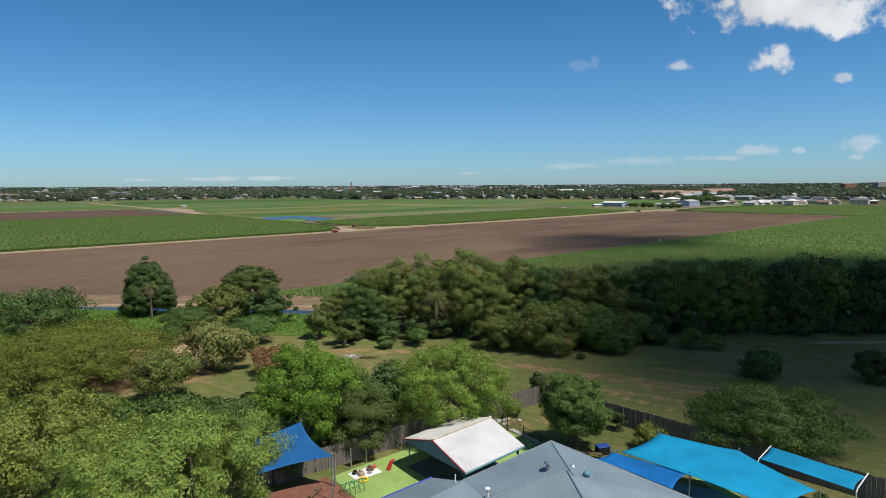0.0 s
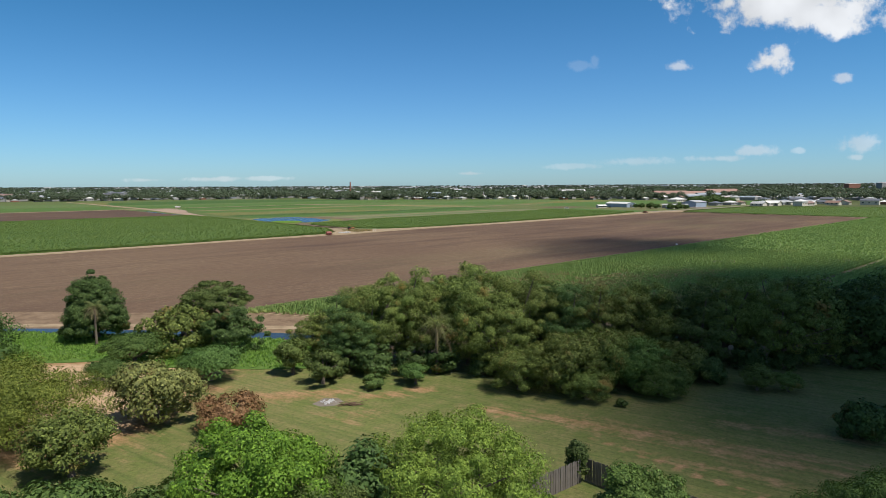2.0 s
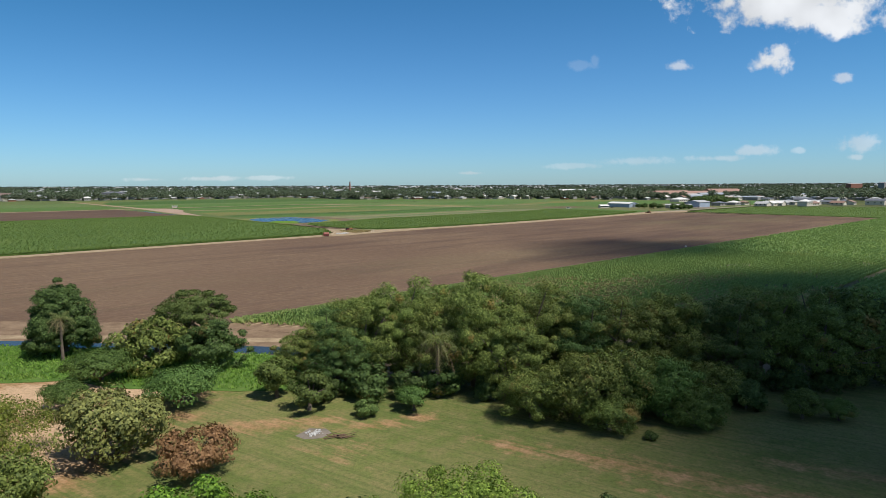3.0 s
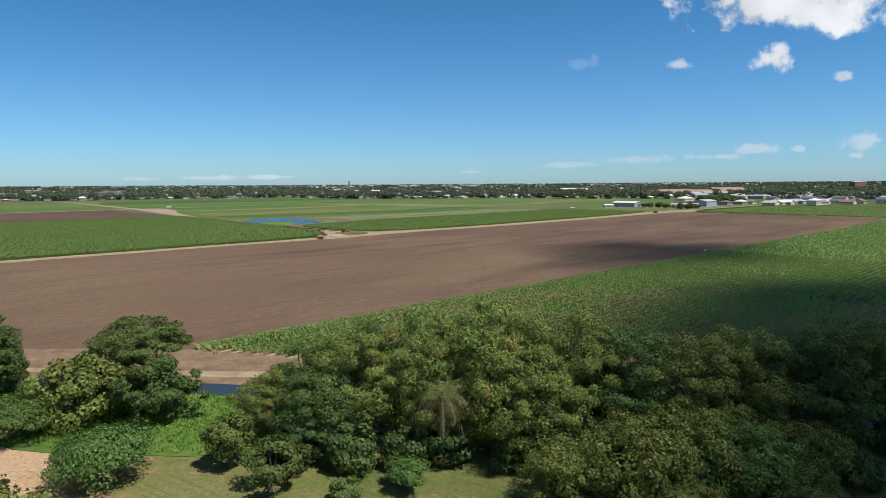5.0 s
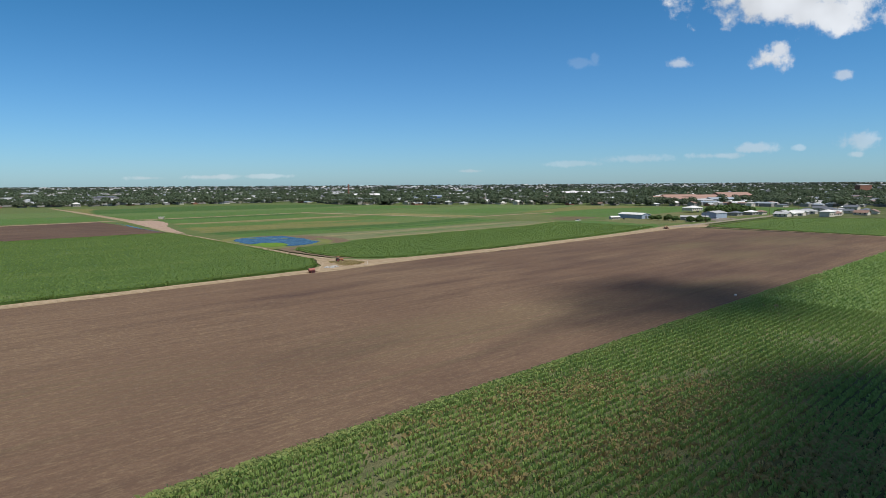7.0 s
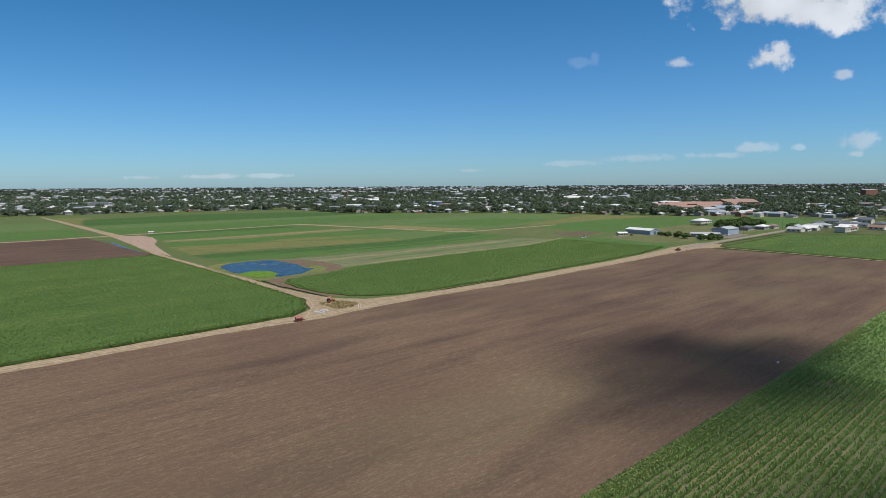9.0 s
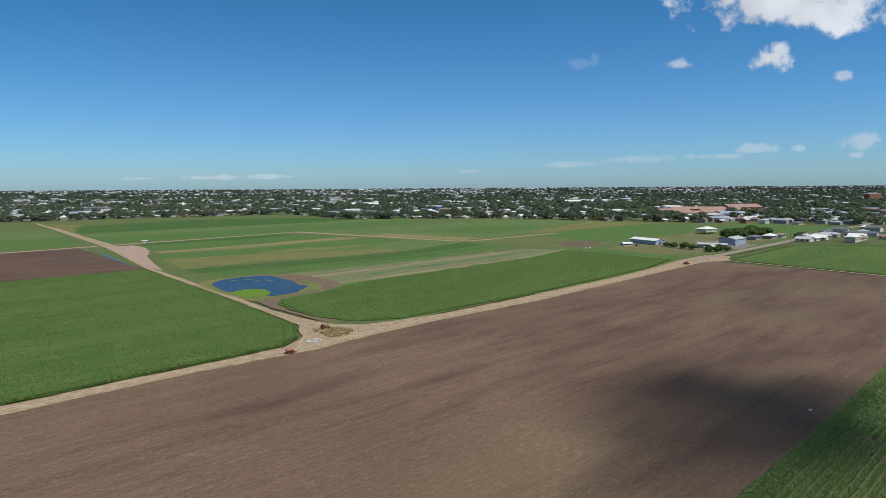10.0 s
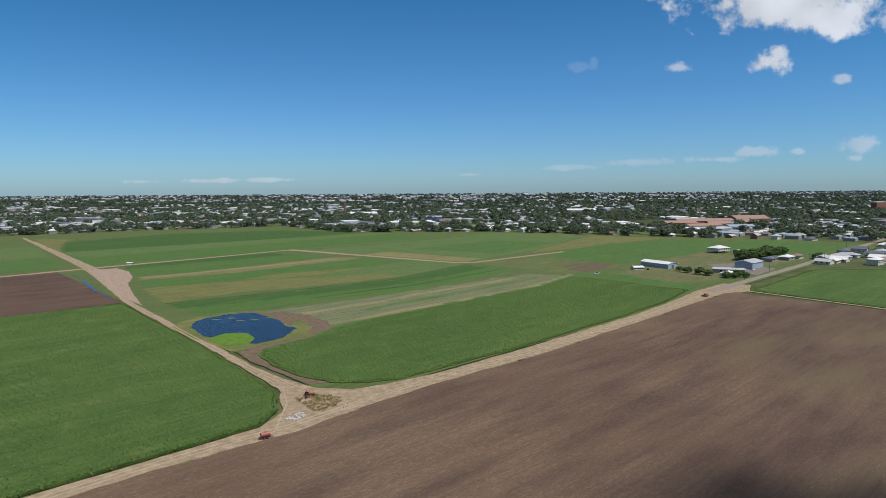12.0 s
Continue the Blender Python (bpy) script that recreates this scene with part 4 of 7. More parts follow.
plant(tree_meshes("tall_open", 17, 6.8, 12.0, 1.2, 110, 1.4, 70, 0.24, L_OLIVE, "umbrella", 0.42, 0.4, 2, 1.6), -37.5, 117.5, "tall open tree by the creek")
plant(tree_meshes("dark_round", 18, 4.8, 7.6, -0.8, 95, 1.2, 70, 0.26, L_DEEP, fine=1.6), -32.6, 111.5, "dense dark tree by the creek")
plant(tree_meshes("mixed_tree", 19, 5.8, 7.8, -0.8, 80, 1.3, 65, 0.28, L_MANGO), -40.5, 111.0, "green and yellow tree by the creek")
low_tree = tree_meshes("low_tree", 20, 5.0, 5.6, -0.6, 95, 1.3, 75, 0.20, L_FEATHER, "umbrella", 0.36)
plant(low_tree, -30.8, 97.4, "low spreading feathery tree at the lawn's edge", group="low feathery trees")
plant(low_tree, -45.0, 106.0, "low spreading feathery tree at the lawn's edge", 0.95, 100, group="low feathery trees")
plant(low_tree, -44.0, 96.6, "low spreading feathery tree at the lawn's edge", 0.62, 200, group="low feathery trees", tall=1.1)
plant(tree_meshes("sapling", 21, 2.2, 5.0, 0.9, 40, 0.75, 80, 0.18, L_SAPLING, gap=0.4), -20.6, 99.8, "slim light green young tree on the lawn")
plant(tree_meshes("dark_sapling", 22, 2.8, 4.6, 0.7, 45, 0.8, 80, 0.18, L_OLIVE, gap=0.5), -15.8, 95.6, "dark grey-green small tree on the lawn")
bush = tree_meshes("bush", 23, 1.3, 1.9, 0.05, 26, 0.5, 60, 0.13, L_OLIVE)
plant(bush, -9.2, 93.8, "small grey-green bush on the lawn", name="bush", category="bush")
plant(tree_meshes("fern_bush", 24, 2.2, 2.9, 0.5, 36, 0.75, 70, 0.2, L_FEATHER, "umbrella", 0.3), -4.0, 95.4, "bright green feathery bush on the lawn", name="bush", category="bush")
plant(bush, 19.8, 87.0, "small yellowish bush on the lawn", 0.5, 50, name="bush", category="bush")
plant(small, 38.0, 92.3, "small young tree on the shaded lawn", 0.66, 40, group="young lawn trees")
plant(small, 41.5, 91.6, "small young tree on the shaded lawn", 0.5, 130, group="young lawn trees")
round_shrub = tree_meshes("round_shrub", 25, 2.7, 3.7, 0.05, 60, 0.85, 70, 0.22, L_DEEP)
plant(round_shrub, 41.2, 77.6, "dense dark round shrub on the lawn", 1.0, 10, group="dark round shrubs", name="shrub", category="shrub")
plant(round_shrub, 55.2, 76.0, "dense dark round shrub on the lawn", 1.05, 80, group="dark round shrubs", name="shrub", category="shrub")
plant(round_shrub, 33.5, 95.5, "dense dark round shrub near the tree belt", 0.85, 170, group="dark round shrubs", name="shrub", category="shrub")
hedge = tree_meshes("hedge_bush", 26, 4.2, 3.2, 0.1, 60, 1.1, 80, 0.22, L_FEATHER)
for k, (x, y, s) in enumerate([(-21, 61, 0.95), (-28, 62, 1.0), (-36, 61, 1.05), (-14.5, 52.5, 0.7), (-27, 56.5, 0.9), (-45, 60, 1.1)]):
    plant(hedge, x, y, "leafy green thicket of low bushes", s, 63 * k, "thicket bushes", "bush", "bush")
flower_bush = tree_meshes("pale_bush", 27, 1.7, 2.6, 0.05, 34, 0.6, 70, 0.14, L_YELLOW, aspect=0.3)
plant(flower_bush, 19.6, 56.4, "pale yellow-green spiky bush by the fence", 1.0, 0, "", "bush", "bush")

# the belt of mango trees along the creek
belt = [tree_meshes("belt_tree", 40 + k, 5.6 + 0.3 * k, 12.6, -1.0, 105, 1.40, 84, 0.25, m, aspect=0.42, gap=g, stems=1 + k % 2, fine=2.2, space=0.95)
        for k, (m, g) in enumerate([(L_MANGO, 0.2), (L_DEEP, 0.3), (L_MANGO, 0.3), (L_MANGO, 0.2)])]
belt_far = [tree_meshes("belt_tree_far", 46 + k, 5.8, 12.6, -1.0, 95, 1.35, 66, 0.32, m, aspect=0.45, gap=0.2, space=0.85) for k, m in enumerate([L_MANGO, L_DEEP])]
r2 = random.Random(11)
for k, (x, y, s, tall) in enumerate([(-18.6, 107, 0.80, 0.74), (-14.5, 108.5, 0.90, 0.88), (-11, 105, 1.0, 0.95), (-5, 108, 1.04, 1.06), (3.5, 104, 1.08, 1.12), (-13, 102.5, 0.82, 0.84), (-1, 104, 0.95, 1.0),
                                    (10.5, 105, 1.04, 1.04), (7, 100.5, 0.92, 0.96), (16.5, 104, 1.0, 0.96), (14, 108, 0.92, 0.95), (22.5, 103, 1.0, 0.95), (28, 105, 1.0, 0.98), (34, 103, 1.02, 0.95),
                                    (40, 105, 1.05, 0.98), (46.5, 103, 1.02, 1.0), (52.5, 106, 1.04, 1.0), (59, 104, 1.05, 1.0), (65.5, 106, 1.06, 1.02), (72, 104, 1.05, 1.0), (79, 107, 1.05, 1.0),
                                    (86, 104, 1.05, 1.0), (93, 107, 1.08, 1.0)]):
    kit = belt[k % 4] if x < 48 else belt_far[k % 2]
    plant(kit, x, y, "tall dense tree with drooping leaf clusters in the creek belt", s, r2.uniform(0, 360), "creek tree belt", tall=tall)
under = tree_meshes("under_bush", 50, 2.9, 4.4, -0.5, 44, 0.95, 44, 0.26, L_DEEP)
for k in range(22):
    plant(under, -14 + 4.6 * k + r2.uniform(-1, 1), 99.2 + r2.uniform(-1.0, 1.4) + (2.5 if k > 9 else 0), "dark undergrowth bush under the tree belt", r2.uniform(0.6, 0.95), r2.uniform(0, 360), "belt undergrowth", "bush", "bush")
mango = [tree_meshes("mango_tree", 60 + k, 4.7, 6.8, -0.6, 95, 0.95, 80, 0.20, m, aspect=0.42, gap=0.3, fine=1.3, space=0.85) for k, m in enumerate([L_MANGO, L_DENSE])]
for k, (x, y, s, tall) in enumerate([(9.0, 93.2, 0.86, 0.92), (14.2, 92.6, 1.05, 1.02), (19.0, 94.5, 1.02, 1.05), (16.5, 89.6, 0.72, 0.75), (23.5, 93.5, 0.98, 1.0), (25.5, 90.6, 0.78, 0.8), (29.5, 96.2, 0.85, 0.9)]):
    plant(mango[1 if k in (4, 5) else 0], x, y, "bushy tree with branches down to the lawn", s, 77 * k, "clump of bushy trees", tall=tall)


# the palms
def palm(x, y, height, fronds, length, label, seed):
    r = random.Random(seed)
    ob = thing("palm_tree", pose(x, y, 0), label, "palm tree")
    bm = fresh()
    steps = 10
    for k in range(steps):
        z0, z1 = height * k / steps, height * (k + 1) / steps
        rod(bm, (0.03 * math.sin(k), 0, z0 - 0.02), (0.03 * math.sin(k + 1), 0, z1), 0.24 - 0.08 * k / steps, 0.22 - 0.08 * k / steps, 9)
    part("trunk", bm, ob, "", M_BARK)
    for k in range(fronds):
        up = r.uniform(-0.85, 1.15)
        a = 2.4 * k + r.uniform(-0.2, 0.2)
        quads = []
        prev = None
        n = 16
        for i in range(n + 1):
            s = i / n
            out = length * (s - 0.22 * s * s) * math.cos(up * 0.8)
            h = height + length * (0.55 * up + 0.25) * s - length * (0.62 - 0.12 * up) * s * s
            p = np.array([out * math.cos(a), out * math.sin(a), h])
            if prev is not None:
                w = 0.95 * math.sin(math.pi * min(1, 0.12 + 0.88 * s)) + 0.06
                side_w = np.array([-math.sin(a), math.cos(a), 0.0])
                along = p - prev
                for sg in (-1, 1):
                    tip = p + along * 1.1 + side_w * sg * w - np.array([0, 0, r.uniform(0.25, 0.6) * w + 0.2 * s])
                    quads.append([prev, prev + along * 0.45, tip, prev + along * 0.12 + (tip - prev) * 0.4])
                quads.append([prev + side_w * 0.03, p + side_w * 0.02, p - side_w * 0.02, prev - side_w * 0.03])
            prev = p
        part("frond", mesh_cards("frond", np.array(quads), 4, L_PALM_DRY if up < -0.2 else L_PALM), ob)
    return ob


L_PALM = leaf_material("palm_fronds", (0.075, 0.105, 0.033), (0.195, 0.210, 0.075))
L_PALM_DRY = leaf_material("dry_palm_fronds", (0.12, 0.10, 0.05), (0.22, 0.18, 0.09))
palm(-1.3, 99.6, 6.9, 24, 4.0, "tall palm with drooping fronds before the tree belt", 4)
palm(-56.0, 115.5, 6.4, 20, 2.6, "small palm with pale hanging fronds", 5)

settle_park()


# ---------------------------------------------------------------- standing crops and long grass
def blades(name, x, y, z, count, height, spread, width, mat, label, category, r, lean=0.5, green=None):
    """Arching blades in tufts at the given places."""
    n = len(x)
    base = np.repeat(np.stack([x, y, np.broadcast_to(z, n)], 1), count, 0)
    h = np.repeat(np.broadcast_to(height, n), count) * r.uniform(0.55, 1.15, n * count)
    a = r.uniform(0, 2 * math.pi, n * count)
    out = np.stack([np.cos(a), np.sin(a), np.zeros_like(a)], 1)
    side_w = np.stack([-np.sin(a), np.cos(a), np.zeros_like(a)], 1)
    foot = base + out * (spread * r.uniform(0, 0.5, n * count))[:, None]
    reach = (h * lean * r.uniform(0.4, 1.3, n * count))[:, None]
    knee = foot + out * reach * 0.45 + np.array([0, 0, 1.0]) * (h * 0.85)[:, None]
    tip = foot + out * reach * 1.25 + np.array([0, 0, 1.0]) * (h * 0.80)[:, None]
    w = side_w * (width * r.uniform(0.7, 1.3, n * count))[:, None]
    quads = np.stack([foot + w * 0.6, knee - w, tip], 1)
    return tagged(new(name, mesh_cards(name, quads, 3, mat)), label, category, kind="stuff")


def cane_material(name, a, b, warm, share):
    n = Nodes(name, 0.6, 0, 0.3)
    geo = n.add("ShaderNodeNewGeometry")
    tone = n.ramp(geo.outputs["Random Per Island"], [(0.0, a), (0.6, tuple((p + q) / 2 for p, q in zip(a, b))), (1.0, b)])
    strip = n.place(turn=-ROW, scale=(0.025, 0.05, 1))
    patch = n.noise(strip, 1.0, 5, 0.7)
    tone = n.mix(n.span(patch, 0.60 - share, 0.72 - share, 0.0, 0.75), tone, warm)
    tone = n.mix(n.span(n.noise(n.place(), 0.05, 3), 0.4, 0.7, 0, 0.5), tone, b)
    n.colour(tone)
    tr = n.add("ShaderNodeBsdfTranslucent")
    n.link(n.mix(0.5, tone, b), tr.inputs[0])
    mixer = n.add("ShaderNodeMixShader")
    mixer.inputs[0].default_value = 0.3
    n.link(n.bsdf.outputs[0], mixer.inputs[1])
    n.link(tr.outputs[0], mixer.inputs[2])
    n.link(mixer.outputs[0], n.t.nodes["Material Output"].inputs["Surface"])
    return n.mat


B_NEAR = cane_material("young_cane_blades", (0.165, 0.262, 0.070), (0.325, 0.425, 0.125), (0.38, 0.33, 0.11), 0.0)
B_WEST = cane_material("tall_cane_blades", (0.100, 0.160, 0.030), (0.175, 0.240, 0.050), (0.20, 0.225, 0.052), 0.0)
B_DRY = cane_material("dry_grass_blades", (0.27, 0.215, 0.095), (0.46, 0.37, 0.165), (0.36, 0.29, 0.12), 0.0)
B_VERGE = cane_material("verge_grass_blades", (0.22, 0.28, 0.09), (0.40, 0.45, 0.16), (0.36, 0.30, 0.13), 0.04)
B_REED = cane_material("reed_blades", (0.125, 0.25, 0.035), (0.26, 0.40, 0.08), (0.26, 0.27, 0.07), 0.0)
rc = np.random.default_rng(21)


def rows_in(poly_uv, row_step, plant_step, r, jitter=0.25):
    us, vs = [p[0] for p in poly_uv], [p[1] for p in poly_uv]
    gu, gw = np.meshgrid(np.arange(min(us), max(us), plant_step), np.arange(min(vs), max(vs), row_step))
    gu, gw = gu.ravel() + r.uniform(-0.5, 0.5, gu.size) * plant_step, gw.ravel() + r.normal(0, jitter * 0.4, gw.size)
    ok = inside(gu, gw, poly_uv)
    gu, gw = gu[ok], gw[ok]
    return gu * UX + gw * VX, gu * UY + gw * VY, gu, gw


def thin(x, y, r, wave, keep):
    k = np.array([noise.noise((a / wave, b / wave, 9.0)) for a, b in zip(x, y)])
    ok = r.random(len(x)) < np.clip(keep + k * 0.8, 0.15, 1)
    return x[ok], y[ok]


x, y, gu, gw = rows_in([(66, 121.5), (240, 122.5), (240, 20), (170, 4), (117, 60), (99, 79), (79, 100)], 1.55, 0.46, rc)
dense = np.clip(1.15 - blobs(gu, gw, [(120, 50, 60, 22, 0.65), (100, 78, 14, 8, 0.5)]), 0.3, 1)
ok = (rc.random(len(x)) < dense) & ~((gu > 150) & (np.abs(gw - 62) < 0.8))
x, y = thin(x[ok], y[ok], rc, 14, 0.86)
blades("cane_crop", x, y, 0.02, 13, 0.95, 0.55, 0.024, B_NEAR, "rows of young green cane with yellowed patches", "crop", rc, 0.34)
DRY = [(123, 114, 9, 4, 1.0), (133, 109, 9, 4, 1.0), (112, 104, 9, 4, 0.7), (141, 95, 10, 5, 0.9), (120, 93, 10, 5, 0.7), (134, 72, 14, 6, 1.0), (150, 60, 14, 5, 0.8), (112, 68, 10, 5, 0.9), (165, 88, 10, 4, 0.6), (100, 100, 8, 5, 0.5), (108, 116, 8, 3, 0.5)]
gu, gw = rc.uniform(75, 200, 26000), rc.uniform(40, 121, 26000)
ok = (rc.random(26000) < blobs(gu, gw, DRY) * 0.7) & inside(gu, gw, [(68, 120.5), (240, 121.5), (240, 20), (170, 6), (118, 62), (100, 81), (80, 102)])
blades("dry_grass", gu[ok] * UX + gw[ok] * VX, gu[ok] * UY + gw[ok] * VY, 0.02, 12, 0.9, 1.3, 0.020, B_DRY, "patches of dry tan grass among the cane", "grass", rc, 0.6)
x, y, gu, gw = rows_in([(240, 122.5), (508, 123), (600, 60), (520, -160), (240, -40)], 1.6, 2.0, rc)
blades("cane_crop", x, y, 0.02, 8, 1.0, 1.2, 0.09, B_NEAR, "rows of young green cane with yellowed patches", "crop", rc, 0.7)

gu, gw = rc.uniform(66, 300, 9000), 122.3 - np.abs(rc.normal(0, 1.3, 9000))
blades("verge_grass", gu * UX + gw * VX, gu * UY + gw * VY, 0.02, 5, 0.8, 0.6, 0.045, B_VERGE, "rough pale green grass along the cane's edge", "grass", rc, 0.6)

# pale straw left between the row ends
verts, faces = [], []
for k in range(40):
    v = 60.5 + 1.55 * k
    u = float(np.interp(v, [60, 79, 100, 121.5], [117, 99, 79, 66]))
    a, b, w = u - 0.7 - 0.5 * math.sin(k * 2.1), u + 1.5 + 0.6 * math.sin(k * 1.3), 0.20 + 0.10 * math.sin(k * 3.7)
    o = len(verts)
    for pu, pv, pz in ((a, v - w, 0.05), (b, v - w, 0.05), (b, v + w, 0.05), (a, v + w, 0.05), (a + 0.5, v, 0.13), (b - 0.2, v, 0.15)):
        x, y = uv(pu, pv)
        verts.append((x, y, pz))
    faces += [(o, o + 1, o + 5, o + 4), (o + 2, o + 3, o + 4, o + 5), (o + 1, o + 2, o + 5), (o + 3, o, o + 4)]
tagged(new("straw_ridges", mesh_of("straw_ridges", verts, faces, M_TRACK)), "pale straw ridges at the ends of the cane rows", "straw", kind="stuff")


def fringe(poly_uv, z, height, label):
    """Taller stalks along the outer edge of a block."""
    px, py = [], []
    for i in range(len(poly_uv)):
        a, b = Vector(poly_uv[i]), Vector(poly_uv[(i + 1) % len(poly_uv)])
        for k in range(int((b - a).length / 0.5)):
            p = a.lerp(b, k / max(1, int((b - a).length / 0.5)))
            if p.x > -60 and (p.y < 302 or p.x < 215):
                q = uv(p.x + rc.normal(0, 0.5), p.y + rc.normal(0, 0.5))
                px.append(q[0])
                py.append(q[1])
    blades("cane_edge", np.array(px), np.array(py), z, 5, height, 0.9, 0.13, B_WEST, label, "crop", rc, 0.45)


WEST = [(-90, 272.6), (100, 272.6), (173, 272.6), (183, 279.5), (192, 298), (193.5, 330), (196.5, 376), (199, 460), (201, 511), (140, 513), (-90, 516)]
x, y, gu, gw = rows_in(WEST, 1.6, 1.9, rc)
blades("cane_crop", x, y, 0.75, 7, 0.45, 2.2, 0.10, B_WEST, "tall dense green sugar cane", "crop", rc, 0.8)
fringe(WEST, 0.02, 1.25, "leaning stalks along the edge of the cane block")
CENTRE = [(207.4, 322), (208.4, 306.5), (212.8, 292.7), (220.6, 284.7), (232.4, 278.5), (300, 276.1), (388, 278.9), (441, 282.7), (493, 292.7), (496, 340), (493, 385), (440, 372), (300, 368), (270, 367), (250, 357), (216.5, 352.2), (210, 341.5)]
x, y, gu, gw = rows_in(CENTRE, 1.6, 1.7, rc)
blades("cane_crop", x, y, 0.36, 7, 0.45, 2.2, 0.10, B_WEST, "tall dense green sugar cane", "crop", rc, 0.8)
fringe(CENTRE, 0.02, 0.95, "leaning stalks along the edge of the cane block")
RIGHT = [(523, 261), (659, 265), (703, 225), (786, 62), (562, 42), (512, 128)]
x, y, gu, gw = rows_in(RIGHT, 2.4, 3.0, rc)
blades("cane_crop", x, y, 0.36, 7, 0.5, 2.4, 0.16, B_WEST, "tall dense green sugar cane", "crop", rc, 0.8)
fringe(RIGHT, 0.02, 0.9, "leaning stalks along the edge of the cane block")
settle_farm()
n = 9000
x, y = rc.uniform(-130, -13, n), rc.uniform(98, 125, n)
ok = inside(x, y, [(-320, 98), (-80, 103), (-50, 107), (-40, 104), (-26, 102.5), (-16.5, 102.5), (-14.5, 110), (-22, 117.5), (-45, 121), (-75, 124.5), (-120, 124.5), (-320, 124.5)])
blades("long_grass", x[ok], y[ok], 0.04, 7, 0.5, 0.8, 0.035, B_REED, "long bright green grass beside the creek", "grass", rc)

# ---------------------------------------------------------------- the yard: surfaces
def paling_material():
    n = Nodes("weathered_timber", 0.9, 0, 0.2)
    info = n.add("ShaderNodeObjectInfo")
    v = n.place(world_space=False, scale=(14, 14, 0.9))
    g = n.noise(v, 1.0, 5, 0.7)
    tone = n.ramp(g, [(0.3, (0.10, 0.085, 0.072)), (0.5, (0.20, 0.175, 0.15)), (0.75, (0.30, 0.265, 0.23))])
    tone = n.mix(n.span(info.outputs["Random"], 0, 1, 0, 0.55), tone, (0.13, 0.11, 0.095))
    n.bump(g, 0.5, 0.02)
    return n.colour(tone)


def ribbed_roof(name, c, turn, step=0.25, rough=0.45):
    n = Nodes(name, rough, 0.1, 0.5)
    v = n.place(turn=turn)
    wave = n.add("ShaderNodeTexWave")
    wave.inputs["Scale"].default_value = 1 / step / 3.2
    n.link(v, wave.inputs["Vector"])
    p = n.place()
    stain, fine = n.noise(p, 0.35, 5, 0.65), n.noise(p, 3.5, 4, 0.7)
    tone = n.ramp(stain, [(0.3, dark(c, 0.82)), (0.55, c), (0.75, dark(c, 1.12))])
    tone = n.mix(n.span(fine, 0.4, 0.8, 0, 0.25), tone, dark(c, 0.6))
    n.bump(wave.outputs[0], 0.14, 0.02)
    return n.colour(tone)


M_PALE = paling_material()
M_ROOF = ribbed_roof("blue_grey_roof_sheet", (0.19, 0.245, 0.275), ROW, 0.3)
M_ROOF_RIB = ribbed_roof("corrugated_roof_sheet", (0.225, 0.28, 0.30), 0.2, 0.12)
M_WHITE_ROOF = ribbed_roof("white_roof_sheet", (0.60, 0.58, 0.57), -ROW, 0.3, 0.5)
M_OLD_ROOF = ribbed_roof("weathered_roof_sheet", (0.64, 0.62, 0.57), -ROW, 0.3, 0.6)
M_BLUE_TRIM = plain("deep_blue_paint", (0.03, 0.06, 0.28), 0.45)
M_SKYBLUE = plain("pale_blue_paint", (0.24, 0.43, 0.60), 0.55)
M_TEAL = plain("teal_paint", (0.10, 0.24, 0.28), 0.5)
M_RED_TRIM = plain("dull_red_paint", (0.30, 0.06, 0.06), 0.5)
M_WALL = plain("pale_wall_board", (0.55, 0.56, 0.55), 0.7, scale=0.6)
M_STEEL = plain("galvanised_steel", (0.45, 0.46, 0.47), 0.35, 0.7)
M_WHITE = plain("white_paint", (0.78, 0.78, 0.76), 0.4)
M_BLACK = plain("black_paint", (0.02, 0.02, 0.022), 0.45)
M_GLASS = plain("dark_window_glass", (0.03, 0.04, 0.05), 0.08, 0, 1.0, 0.2, 0)
M_TURF = plain("artificial_turf", (0.25, 0.36, 0.10), 0.95, scale=0.5, amount=0.25, bump=0.4)
M_MULCH = plain("red_bark_mulch", (0.20, 0.085, 0.055), 0.95, scale=1.6, amount=0.5, bump=0.8)
M_CONC = plain("concrete", (0.42, 0.41, 0.39), 0.85, scale=0.8, amount=0.2)
M_DARKFLOOR = plain("rubber_floor", (0.10, 0.11, 0.12), 0.8, scale=0.8)
M_TEALFLOOR = plain("faded_teal_softfall", (0.16, 0.27, 0.28), 0.9, scale=0.7, amount=0.4)
M_RED = plain("red_plastic", (0.55, 0.03, 0.03), 0.35)
M_YELLOW = plain("yellow_plastic", (0.72, 0.50, 0.03), 0.35)
M_TOYGREEN = plain("green_pipe", (0.04, 0.22, 0.11), 0.4)
M_TAN = plain("tan_cloth", (0.45, 0.33, 0.22), 0.9)
M_BROWN = plain("brown_timber", (0.14, 0.085, 0.05), 0.8)
M_RUST = plain("rusty_steel", (0.20, 0.085, 0.05), 0.8, 0.2, 2, 0.5)
M_STONE = plain("pale_rubble", (0.42, 0.40, 0.37), 0.9, amount=0.35)
M_TYRE = plain("black_rubber", (0.022, 0.022, 0.022), 0.85)


